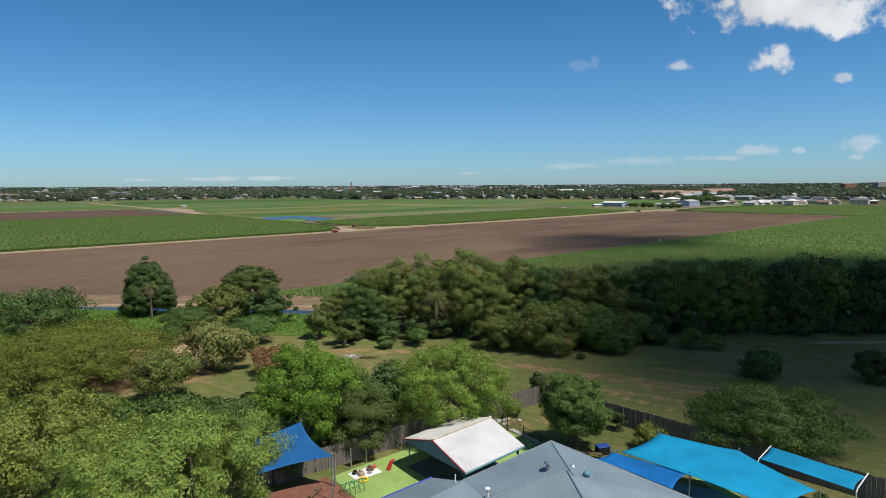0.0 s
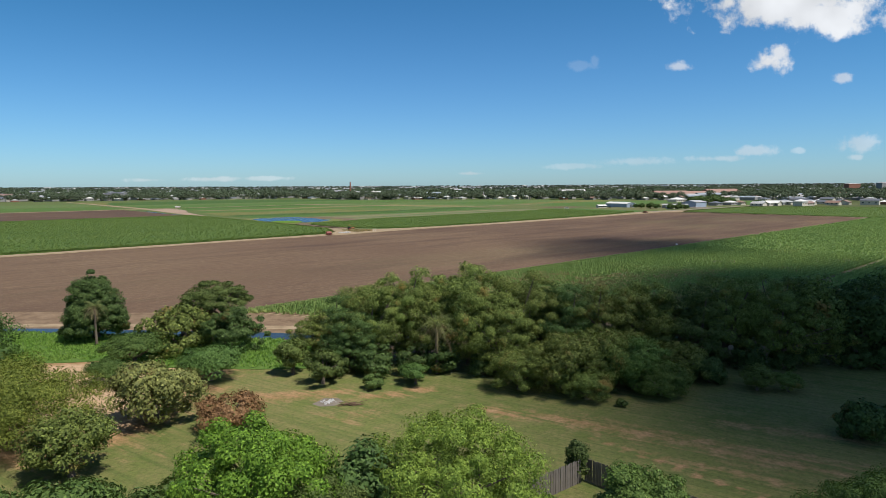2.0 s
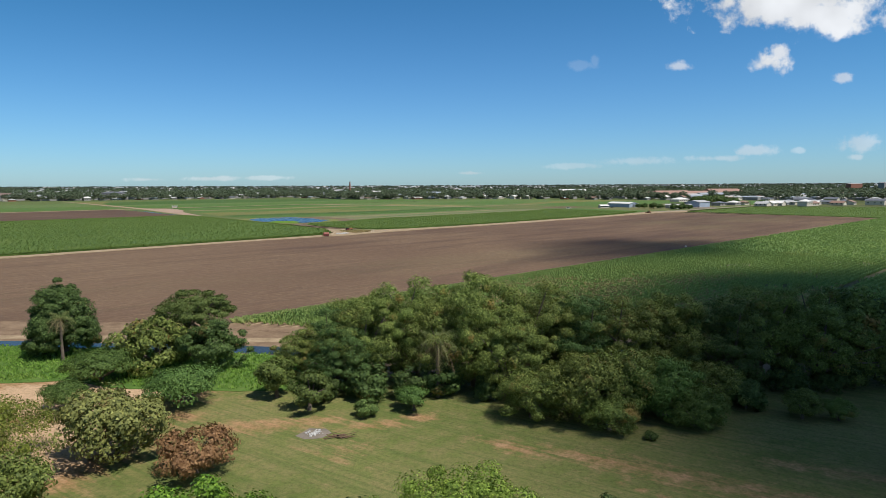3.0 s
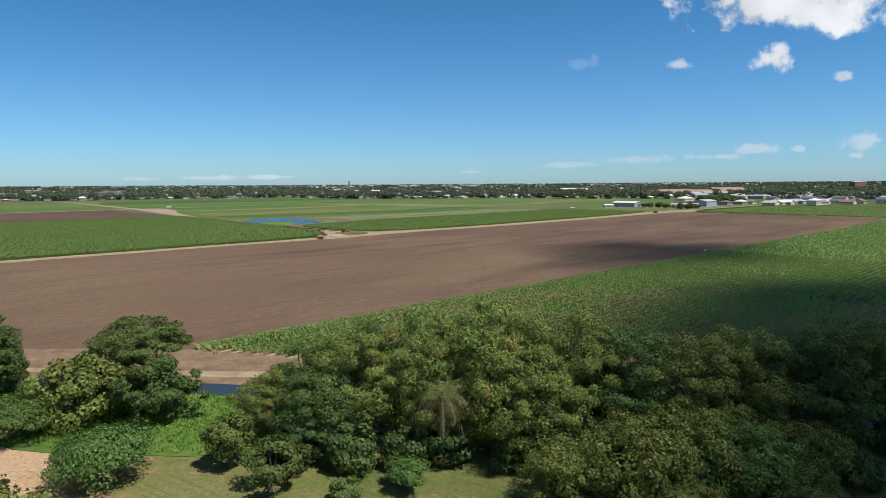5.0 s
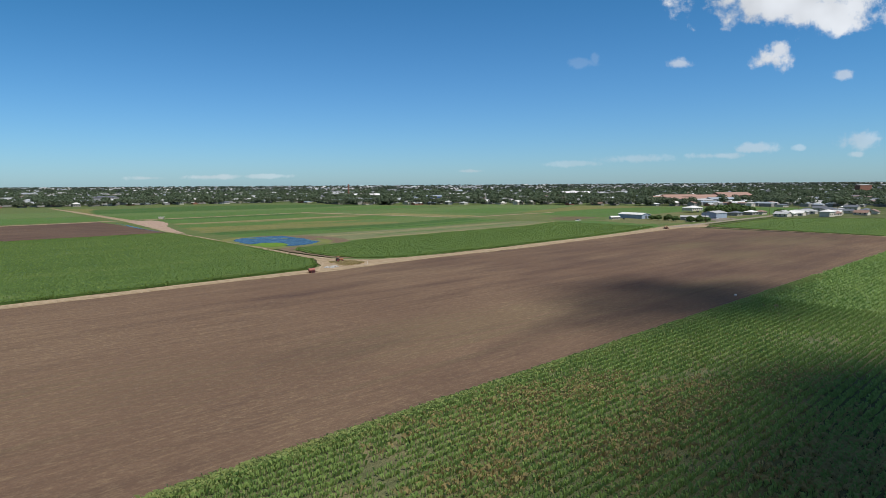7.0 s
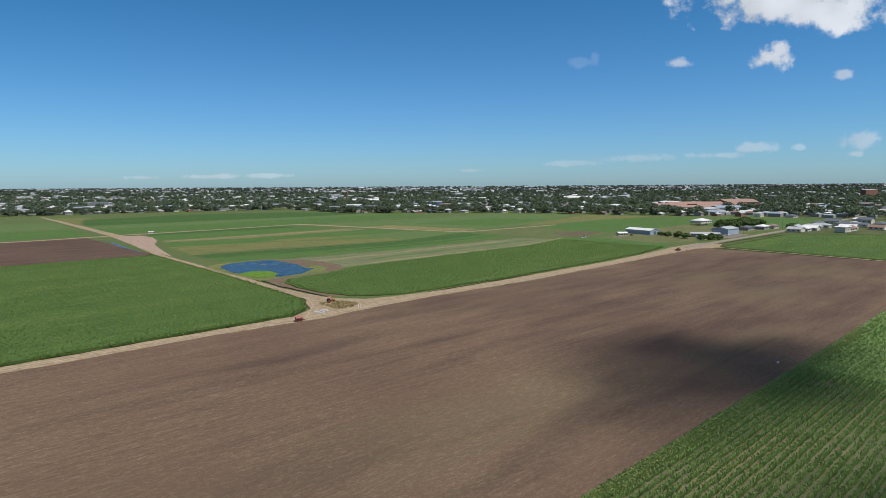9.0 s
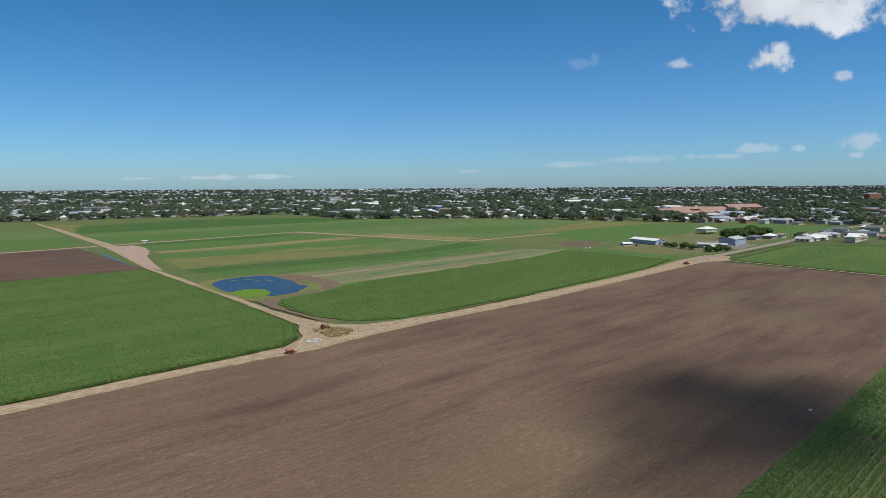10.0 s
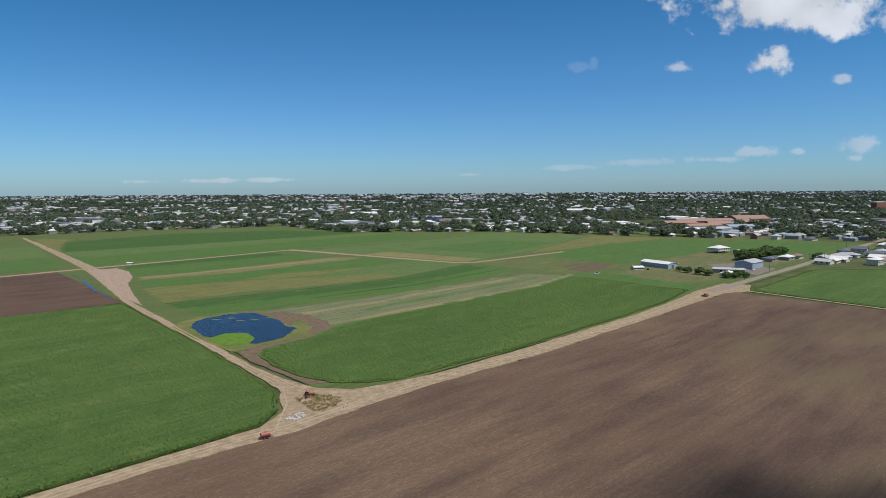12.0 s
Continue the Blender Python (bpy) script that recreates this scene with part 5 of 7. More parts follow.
def cloth(name, c):
    n = Nodes(name, 0.75, 0, 0.2)
    p = n.place()
    weave, stain = n.noise(p, 30, 2), n.noise(p, 0.5, 4)
    tone = n.mix(n.span(stain, 0.35, 0.7), dark(c, 0.85), dark(c, 1.1))
    n.colour(tone)
    n.bump(weave, 0.15, 0.01)
    tr = n.add("ShaderNodeBsdfTranslucent")
    n.link(tone, tr.inputs[0])
    mixer = n.add("ShaderNodeMixShader")
    mixer.inputs[0].default_value = 0.25
    n.link(n.bsdf.outputs[0], mixer.inputs[1])
    n.link(tr.outputs[0], mixer.inputs[2])
    n.link(mixer.outputs[0], n.t.nodes["Material Output"].inputs["Surface"])
    return n.mat


M_SAIL_ROYAL, M_SAIL_CYAN, M_SAIL_DEEP = cloth("royal_blue_cloth", (0.016, 0.125, 0.34)), cloth("cyan_blue_cloth", (0.010, 0.33, 0.57)), cloth("deep_blue_cloth", (0.010, 0.16, 0.46))

sheet("turf", [(-9.9, 51.0), (-7.2, 47.4), (-4.5, 43.5), (1, 43), (9, 50), (9.6, 57.2), (6.8, 60.6), (2.0, 61.6)], 0.05, M_TURF, "bright green artificial turf in the play yard", "turf", 2, 0.1, 40, 0.1)
sheet("mulch_bed", [(-17, 46.5), (-10.2, 51.0), (-7.3, 47.3), (-5.0, 43.6), (-8, 38), (-18, 38)], 0.045, M_MULCH, "red-brown bark mulch play bed", "mulch", 2, 0.2, 41, 0.1)
sheet("softfall", [(12, 47), (18, 43.5), (24.5, 38), (28, 41), (22, 48.5), (17, 50.5)], 0.045, M_TEALFLOOR, "faded teal play floor under the shade sails", "floor", 2, 0.15, 42, 0.1)
sheet("concrete_strip", [(6.6, 61.2), (9.3, 57.0), (9.8, 57.3), (7.1, 61.5)], 0.06, M_CONC, "concrete strip along the yard fence", "path", 2, 0.0, 43, 0.1)


# ---------------------------------------------------------------- house with its blue-grey metal roof
def slab(bm, pts, thick=0.06):
    """A roof plane with thickness, from its corners."""
    top = [bm.verts.new(p) for p in pts]
    low = [bm.verts.new((p[0], p[1], p[2] - thick)) for p in pts]
    bm.faces.new(top)
    bm.faces.new(low[::-1])
    for i in range(len(pts)):
        j = (i + 1) % len(pts)
        bm.faces.new((top[j], top[i], low[i], low[j]))
    return bm


house = thing("house", pose(0, 0, 0), "low house with a blue-grey metal hip roof and vents", "house")
AP, RF = (8.3, 46.3, 5.2), (8.9, 40.8, 5.05)
CL, CK, CR, CF = (0.2, 43.8, 2.75), (8.9, 51.0, 2.75), (18.2, 41.2, 2.75), (11, 33, 2.75)
for pts in ((CK, CL, AP), (CL, CF, RF, AP), (CK, AP, CR), (CR, AP, RF, CF)):
    bm = slab(fresh(), pts)
    bmesh.ops.recalc_face_normals(bm, faces=bm.faces)
    part("roof_plane", bm, house, "", M_ROOF)
bm = fresh()
for a, b in ((AP, CL), (AP, CK), (AP, CR), (AP, RF)):
    rod(bm, Vector(a) + Vector((0, 0, 0.0)), Vector(b) + Vector((0, 0, 0.0)), 0.06, 0.06, 6)
part("ridge_cap", bm, house, "", M_ROOF)
for pts in (((3.1, 40.1, 3.75), (8.6, 41.5, 5.10), (9.0, 34, 5.10), (2.6, 33.5, 3.6)), ((8.6, 41.5, 5.10), (12.2, 38.7, 4.15), (12.6, 34, 4.1), (9.0, 34, 5.10))):
    part("front_roof_plane", slab(fresh(), pts), house, "ribbed blue-grey sheet", M_ROOF_RIB)
bm = fresh()
rod(bm, (8.6, 41.5, 5.12), (3.1, 40.1, 3.78), 0.05, 0.05, 6)
rod(bm, (8.6, 41.5, 5.12), (9.0, 34, 5.12), 0.07, 0.07, 6)
part("ridge_cap", bm, house, "", M_ROOF)
WE1, WE2, WR1, WR2 = (-6.6, 40.4, 2.7), (-1.0, 45.4, 2.7), (-4.1, 37.6, 3.7), (1.4, 42.8, 3.7)
part("wing_roof", slab(fresh(), (WE1, WE2, WR2, WR1)), house, "", M_ROOF)
part("wing_roof", slab(fresh(), (WR1, WR2, (3.9, 40.2, 2.7), (-1.6, 35.0, 2.7))), house, "", M_ROOF)
bm = fresh()
rod(bm, Vector(WE1) + Vector((-0.05, 0.05, -0.05)), Vector(WE2) + Vector((-0.05, 0.05, -0.05)), 0.12, 0.12, 6)
part("gutter", bm, house, "deep blue gutter", M_BLUE_TRIM)
wall = fresh()
for ring_pts in ([(1.3, 43.7), (8.9, 50.0), (17.2, 41.1), (11, 34)], [(-5.6, 40.6), (-1.0, 44.7), (3.2, 40.2), (-1.5, 35.6)]):
    for i in range(4):
        a, b = Vector(ring_pts[i]), Vector(ring_pts[(i + 1) % 4])
        d = (b - a).normalized()
        m = Matrix(((d.x, -d.y, 0, a.x), (d.y, d.x, 0, a.y), (0, 0, 1, 0), (0, 0, 0, 1)))
        box(wall, 0, -0.08, -0.1, (b - a).length, 0.08, 2.72, m)
part("wall", wall, house, "", M_WALL)
for x, y, z, r, h in ((7.4, 42.4, 4.6, 0.17, 0.8), ):
    bm = rod(fresh(), (x, y, z - 0.3), (x, y, z + h - 0.15), r, r, 14)
    rod(bm, (x, y, z + h - 0.15), (x, y, z + h), r * 1.9, r * 1.6, 14)
    part("roof_vent", bm, house, "galvanised roof vent with a cap", M_STEEL)
bm = fresh()
bmesh.ops.create_uvsphere(bm, u_segments=16, v_segments=8, radius=0.26, matrix=Matrix.Translation((9.9, 41.2, 5.0)) @ Matrix.Diagonal((1, 1, 0.85, 1)))
rod(bm, (9.9, 41.2, 4.4), (9.9, 41.2, 4.95), 0.2, 0.2, 12)
part("whirly_vent", bm, house, "dark round turbine vent", M_TEAL)
bm = rod(fresh(), (9.15, 42.5, 4.86), (9.15, 42.5, 5.08), 0.34, 0.12, 12)
part("roof_cowl", bm, house, "low grey roof cowl", M_STEEL)
bm = rod(fresh(), (0.75, 43.0, 3.1), (0.75, 43.0, 4.1), 0.05, 0.05, 8)
part("vent_pipe", bm, house, "thin white vent pipe", M_WHITE)
bm = rod(fresh(), (3.0, 41.5, 3.2), (3.0, 41.5, 3.75), 0.09, 0.09, 10)
bmesh.ops.create_uvsphere(bm, u_segments=12, v_segments=6, radius=0.2, matrix=Matrix.Translation((3.0, 41.5, 3.8)) @ Matrix.Diagonal((1, 1, 0.5, 1)))
part("vent_pipe", bm, house, "white vent with a round cap", M_WHITE)

# ---------------------------------------------------------------- open shelter with a white gable roof
shelter = thing("shelter", pose(0, 0, 0), "open timber shelter with a white gable roof and blue gable end", "shelter")
N1, N2, F1, F2 = Vector((1.6, 46.3, 2.65)), Vector((6.9, 51.3, 2.65)), Vector((-3.7, 52.9, 2.65)), Vector((1.6, 57.9, 2.65))
R1, R2 = (N1 + F1) / 2 + Vector((0, 0, 1.25)), (N2 + F2) / 2 + Vector((0, 0, 1.25))
part("roof_plane", slab(fresh(), [tuple(p) for p in (N1, N2, R2, R1)]), shelter, "white metal sheet", M_WHITE_ROOF)
part("roof_plane", slab(fresh(), [tuple(p) for p in (R1, R2, F2, F1)]), shelter, "weathered stained metal sheet", M_OLD_ROOF)
bm = rod(fresh(), R1 + Vector((0, 0, 0.04)), R2 + Vector((0, 0, 0.04)), 0.11, 0.11, 6)
part("ridge_cap", bm, shelter, "yellowed ridge cap", plain("yellowed_sheet", (0.50, 0.44, 0.33), 0.6, scale=1.0, amount=0.4))
inward = (R2 - R1).normalized() * 0.12
gable = [tuple(p + inward - Vector((0, 0, 0.10))) for p in (N1.lerp(F1, 0.02), R1, F1.lerp(N1, 0.02))]
part("gable_panel", slab(fresh(), gable, 0.12), shelter, "pale blue gable boarding", M_SKYBLUE)
for a, b in ((N1, R1), (R1, F1)):
    bm = rod(fresh(), a - Vector((0, 0, 0.04)), b - Vector((0, 0, 0.04)), 0.07, 0.07, 6)
    part("barge_board", bm, shelter, "dull red edge board", M_RED_TRIM)
for a, b in ((N1, N2), (F1, F2)):
    bm = rod(fresh(), a + Vector((0, 0, -0.12)), b + Vector((0, 0, -0.12)), 0.09, 0.09, 6)
    part("eave_beam", bm, shelter, "", M_TEAL)
centre = (N1 + F2) / 2
for p in (N1, N2, F1, F2, (N1 + N2) / 2, (F1 + F2) / 2):
    q = p.lerp(centre, 0.10)
    bm = box(fresh(), q.x - 0.06, q.y - 0.06, 0.0, q.x + 0.06, q.y + 0.06, 2.62)
    part("post", bm, shelter, "blue-grey timber post", M_TEAL)
    for other in (N1, F1) if p in (N1, F1) else (N2, F2):
        if other != p:
            d = (other - p).normalized()
            part("brace", rod(fresh(), (q.x, q.y, 1.75), (q.x + d.x * 0.65, q.y + d.y * 0.65, 2.5), 0.045, 0.045, 6), shelter, "", M_TEAL)
floor_pts = [tuple(p.lerp(centre, 0.06))[:2] for p in (N1, N2, F2, F1)]
sheet("shelter_floor", floor_pts, 0.075, M_DARKFLOOR, "dark rubber floor of the open shelter", "floor", 3, 0.0, 44, 0.1)
sheet("shelter_floor_edge", [(-2.9, 49.3), (-1.2, 47.6), (-0.3, 48.3), (-2.0, 50.3)], 0.07, M_CONC, "pale concrete apron at the shelter", "floor", 1, 0.1, 45, 0.1)

# ---------------------------------------------------------------- paling fences
paling_meshes = []
for k, h in enumerate((2.10, 2.14, 2.05)):
    bm = box(fresh(), -0.07, -0.011, 0.03, 0.07, 0.011, h)
    for v in bm.verts:
        if v.co.z > 1 and v.co.x > 0:
            v.co.z -= 0.02 * k
    me = bpy.data.meshes.new("paling")
    bm.to_mesh(me)
    bm.free()
    me.materials.append(M_PALE)
    paling_meshes.append(me)
rf = random.Random(5)


def paling_fence(a, b, label):
    a, b = Vector(a), Vector(b)
    d = (b - a).normalized()
    turn = math.degrees(math.atan2(d.y, d.x))
    length = (b - a).length
    ob = thing("paling_fence", pose(a.x, a.y, 0, 0, 0, turn), label, "fence", "yard fences")
    for z in (0.4, 1.05, 1.75):
        part("rail", box(fresh(), 0, 0.005, z - 0.04, length, 0.045, z + 0.04), ob, "", M_PALE)
    for k in range(int(length / 2.4) + 1):
        part("post", box(fresh(), 2.4 * k - 0.05, 0.05, -0.2, 2.4 * k + 0.05, 0.15, 2.0, None, 0.008), ob, "", M_PALE)
    step = 0.148
    for k in range(int(length / step)):
        if rf.random() < 0.012:
            continue
        part("paling", rf.choice(paling_meshes), ob, "", None, pose(k * step + 0.07, rf.uniform(-0.006, 0.006) - 0.03 + 0.024 * (k % 2), rf.uniform(-0.03, 0.02), rf.uniform(-1, 1), rf.uniform(-0.8, 0.8), 0))
    return ob


paling_fence((-21, 44.6), (11.3, 69.2), "long weathered grey timber paling fence behind the yard")
paling_fence((11.6, 69.4), (36.5, 44.0), "long weathered grey timber paling fence beside the lawn")

# black pool fence
pool = thing("metal_fence", pose(0, 0, 0), "thin black metal fence with vertical bars", "fence")
pa, pb = Vector((3.8, 65.2, 0)), Vector((10.6, 55.0, 0))
for k in range(6):
    p = pa.lerp(pb, k / 5)
    part("post", box(fresh(), p.x - 0.03, p.y - 0.03, 0, p.x + 0.03, p.y + 0.03, 1.3), pool, "", M_BLACK)
for z in (0.12, 1.2):
    part("rail", rod(fresh(), pa + Vector((0, 0, z)), pb + Vector((0, 0, z)), 0.02, 0.02, 6), pool, "", M_BLACK)
bar_mesh = bpy.data.meshes.new("bar")
bm = rod(fresh(), (0, 0, 0.12), (0, 0, 1.2), 0.011, 0.011, 5)
bm.to_mesh(bar_mesh)
bm.free()
bar_mesh.materials.append(M_BLACK)
for k in range(90):
    p = pa.lerp(pb, (k + 0.5) / 90)
    part("bar", bar_mesh, pool, "", None, pose(p.x, p.y, 0))


# ---------------------------------------------------------------- shade sails
def sail(label, corners, mat, sag, posts, group="shade sails"):
    """Stretched cloth between its corners: hollow edges, a hanging middle, and poles."""
    ob = thing("shade_sail", pose(0, 0, 0), label, "shade sail", group)
    c = [Vector(p) for p in corners]
    mid = sum(c, Vector()) / len(c)
    around, rings = 14, 9
    edge = []
    for i, a in enumerate(c):
        b = c[(i + 1) % len(c)]
        for k in range(around):
            s = k / around
            p = a.lerp(b, s)
            edge.append(p.lerp(Vector((mid.x, mid.y, p.z)), sag * 4 * s * (1 - s)))
    n = len(edge)
    top = [mid - Vector((0, 0, sag * 1.2))]
    for j in range(1, rings + 1):
        f = j / rings
        for p in edge:
            q = mid.lerp(p, f)
            q.z -= sag * 1.2 * (1 - f * f)
            q.z += 0.03 * noise.noise(q * 0.9)
            top.append(q)
    verts = [tuple(p) for p in top] + [(p.x, p.y, p.z - 0.012) for p in top]
    m = len(top)
    faces = []
    for k in range(n):
        l = (k + 1) % n
        faces.append((0, 1 + k, 1 + l))
        faces.append((m, m + 1 + l, m + 1 + k))
        for j in range(rings - 1):
            a, b = 1 + j * n, 1 + (j + 1) * n
            faces.append((a + k, b + k, b + l, a + l))
            faces.append((m + a + k, m + a + l, m + b + l, m + b + k))
        o = 1 + (rings - 1) * n
        faces.append((o + k, m + o + k, m + o + l, o + l))
    part("cloth", mesh_of("sail_cloth", verts, faces, mat, True), ob)
    for k, lean in posts:
        p = c[k]
        foot = Vector((p.x + lean * (p.x - mid.x), p.y + lean * (p.y - mid.y), -0.2))
        top_p = p + Vector(((p.x - mid.x) * 0.03, (p.y - mid.y) * 0.03, 0.12))
        part("pole", rod(fresh(), foot, top_p, 0.07, 0.055, 10), ob, "steel pole", M_STEEL)
        part("cap", rod(fresh(), top_p, top_p + Vector((0, 0, 0.05)), 0.075, 0.06, 10), ob, "", M_STEEL)
    return ob


sail("royal blue shade sail over the mulch bed", [(-12.6, 52.0, 4.6), (-9.3, 49.3, 2.7), (-14.8, 46.2, 2.6), (-17.5, 50.5, 3.4)], M_SAIL_ROYAL, 0.16, [(0, 0.02), (1, 0.02), (2, 0.0)])
sail("large cyan blue shade sail over the play area", [(18.67, 51.5, 3.6), (24.15, 48.6, 3.3), (27.0, 42.7, 2.9), (23.4, 40.3, 2.7), (14.64, 49.4, 2.9)], M_SAIL_CYAN, 0.06, [(0, 0.04), (1, 0.04), (2, 0.04), (4, 0.0)])
sail("deep blue shade sail beside the roof", [(14.1, 49.7, 2.75), (18.9, 45.7, 2.8), (16.95, 43.8, 2.5), (12.5, 49.0, 2.5)], M_SAIL_DEEP, 0.07, [(1, 0.02), (0, 0.0)])
strip_sail = sail("narrow cyan blue shade sail along the fence", [(27.3, 49.5, 3.2), (31.95, 44.7, 2.95), (30.25, 43.5, 2.5), (25.8, 48.45, 2.65)], M_SAIL_CYAN, 0.05, [])
for a, b in (((25.6, 48.3, 0), (27.4, 49.7, 0)), ((30.3, 43.3, 0), (32.1, 44.7, 0))):
    a, b = Vector(a), Vector(b)
    bm = rod(fresh(), a - Vector((0, 0, 0.2)), a + Vector((0, 0, 2.45)), 0.05, 0.05, 10)
    rod(bm, a + Vector((0, 0, 2.42)), a.lerp(b, 0.10) + Vector((0, 0, 2.68)), 0.05, 0.05, 10)
    rod(bm, a.lerp(b, 0.10) + Vector((0, 0, 2.68)), b + Vector((0, 0, 3.2)), 0.05, 0.05, 10)
    part("bent_pole", bm, strip_sail, "white bent steel pole", M_WHITE)

sheet("turf_strip", [(20.5, 53.0), (21.9, 51.5), (23.1, 49.6), (24.4, 45.4), (23.4, 46.2), (21.8, 49.4), (21.1, 50.9)], 0.06, M_TURF, "bright yellow-green turf strip beside the play floor", "turf", 2, 0.1, 46, 0.1)

# ---------------------------------------------------------------- small things in the yard
rug = fresh()
box(rug, -1.3, -0.8, 0.052, 1.3, 0.8, 0.075, Matrix.Translation((-7.0, 51.7, 0)) @ Matrix.Rotation(0.65, 4, "Z"), 0.01)
tagged(part("play_mat", rug, None, "", M_WHITE), "pale rectangular play mat on the turf", "mat")
for k, (x, y, m, s) in enumerate(((-6.6, 52.2, M_BROWN, 0.32), (-6.3, 52.6, M_RED, 0.22), (-7.9, 51.5, M_BLACK, 0.26), (-7.3, 51.3, M_TAN, 0.35), (-6.6, 51.5, M_STEEL, 0.2))):
    bm = box(fresh(), -s, -s * 0.7, 0.0, s, s * 0.7, s * 0.9, None, 0.06)
    box(bm, -s * 0.6, -s * 0.5, s * 0.9, s * 0.5, s * 0.4, s * 1.4, None, 0.05)
    tagged(part("toy", bm, None, "", m, pose(x, y, 0.072, 0, 0, 40 * k)), "small loose play thing lying on the mat", "toy", "toys on the mat")
bm = fresh()
ring_r = 16
for k in range(ring_r):
    a0, a1 = 2 * math.pi * k / ring_r, 2 * math.pi * (k + 1) / ring_r
    rod(bm, (0.4 * math.cos(a0), 0.4 * math.sin(a0), 0.09), (0.4 * math.cos(a1), 0.4 * math.sin(a1), 0.09), 0.085, 0.085, 8)
tagged(part("ring_toy", bm, None, "", M_YELLOW, pose(-7.0, 50.25, 0.055)), "yellow plastic ring lying on the turf", "toy")
bm = rod(fresh(), (0, 0, 0.02), (0.25, 0.1, 0.75), 0.22, 0.14, 10)
rod(bm, (0.25, 0.1, 0.75), (0.5, 0.3, 0.8), 0.1, 0.08, 8)
tagged(part("red_toy", bm, None, "", M_RED, pose(-5.0, 52.3, 0.04)), "red plastic climbing toy on the turf", "toy")
board = thing("chalk_board", pose(-7.8, 53.35, 0, 0, 0, 37.3), "dark board hung on the timber fence", "board")
part("panel", box(fresh(), -0.75, -0.02, 0.55, 0.75, 0.02, 1.75, None, 0.008), board, "", M_BLACK)
for x in (-0.78, 0.78):
    part("frame_side", box(fresh(), x - 0.04, -0.05, 0.0, x + 0.04, 0.03, 1.8), board, "", M_STEEL)
climber = thing("climbing_frame", pose(-8.3, 47.9, 0, 0, 0, 35), "green bent-pipe climbing frame on the mulch", "climbing frame")
for k in range(5):
    bm = fresh()
    prev = Vector((k * 0.42, -0.55, 0))
    for i in range(1, 11):
        a = math.pi * i / 10
        p = Vector((k * 0.42, -0.55 * math.cos(a), 0.95 * math.sin(a)))
        rod(bm, prev, p, 0.03, 0.03, 6)
        prev = p
    part("hoop", bm, climber, "", M_TOYGREEN)
for y in (-0.4, 0.0, 0.4):
    part("bar", rod(fresh(), (0, y, 0.95 * math.sin(math.acos(-y / 0.55))), (1.68, y, 0.95 * math.sin(math.acos(-y / 0.55))), 0.025, 0.025, 6), climber, "", M_TOYGREEN)
for x, y, turn in ((-9.6, 46.3, 20), (-10.6, 48.0, 70)):
    bm = rod(fresh(), (-0.9, 0, 0.16), (0.9, 0, 0.18), 0.16, 0.13, 9)
    tagged(part("log", bm, None, "", M_BROWN, pose(x, y, 0.03, 0, 0, turn)), "short brown log lying on the mulch", "log", "logs in the mulch bed")
lamp = thing("yard_pole", pose(-9.0, 47.0, 0), "slim green pole standing in the yard", "pole")
part("shaft", rod(fresh(), (0, 0, -0.1), (0, 0, 3.9), 0.045, 0.04, 10), lamp, "", M_TEAL)
part("head", rod(fresh(), (0, 0, 3.9), (0, 0, 4.05), 0.10, 0.07, 10), lamp, "", M_STEEL)
bm = fresh()
for i in range(14):
    a0, a1 = 0.35 * i, 0.35 * (i + 1)
    rod(bm, (0.5 * i / 4, 0.35 * math.sin(a0), 0.03), (0.5 * (i + 1) / 4, 0.35 * math.sin(a1), 0.03), 0.025, 0.025, 6)
tagged(part("garden_hose", bm, None, "", M_BLACK, pose(-0.6, 50.2, 0.09, 0, 0, 50)), "black hose lying on the shelter floor", "hose")


def bench(x, y, turn, label):
    ob = thing("bench", pose(x, y, 0, 0, 0, turn), label, "bench", "yard benches")
    for k in range(3):
        part("seat_board", box(fresh(), -0.9, -0.24 + 0.17 * k, 0.43, 0.9, -0.09 + 0.17 * k, 0.47, None, 0.006), ob, "", M_BROWN)
    for sx in (-0.75, 0.75):
        part("leg", box(fresh(), sx - 0.05, -0.22, 0.0, sx + 0.05, 0.22, 0.43), ob, "", M_BLACK)
    return ob


bench(13.6, 54.6, -20, "dark timber bench in the tree's shade")
bench(11.4, 54.2, 60, "dark timber bench in the tree's shade")
bench(24.9, 42.3, 40, "dark red timber bench under the shade sail")
bench(24.2, 41.4, 40, "dark red timber bench under the shade sail")
bin_thing = thing("garden_box", pose(14.8, 55.4, 0, 0, 0, 15), "dark raised box with a lid under the tree", "box")
part("body", box(fresh(), -0.6, -0.4, 0, 0.6, 0.4, 0.75, None, 0.03), bin_thing, "", M_BLACK)
part("lid", box(fresh(), -0.64, -0.44, 0.75, 0.64, 0.44, 0.82, None, 0.02), bin_thing, "", M_BLUE_TRIM)
pots = tree_meshes("pot_plant", 71, 0.7, 1.5, 0.3, 16, 0.3, 40, 0.1, L_DEEP)
for k, (x, y, s) in enumerate(((6.8, 64.2, 0.9), (7.8, 64.8, 0.8), (17.6, 61.0, 1.3), (22.4, 54.2, 0.9), (26.2, 46.6, 1.2), (28.6, 44.4, 1.1), (24.0, 52.6, 0.9))):
    ob = plant(pots, x, y, "leafy garden plant beside the timber fence", s, 50 * k, "fence plants", "garden_plant", "plant")
rocks = random.Random(9)
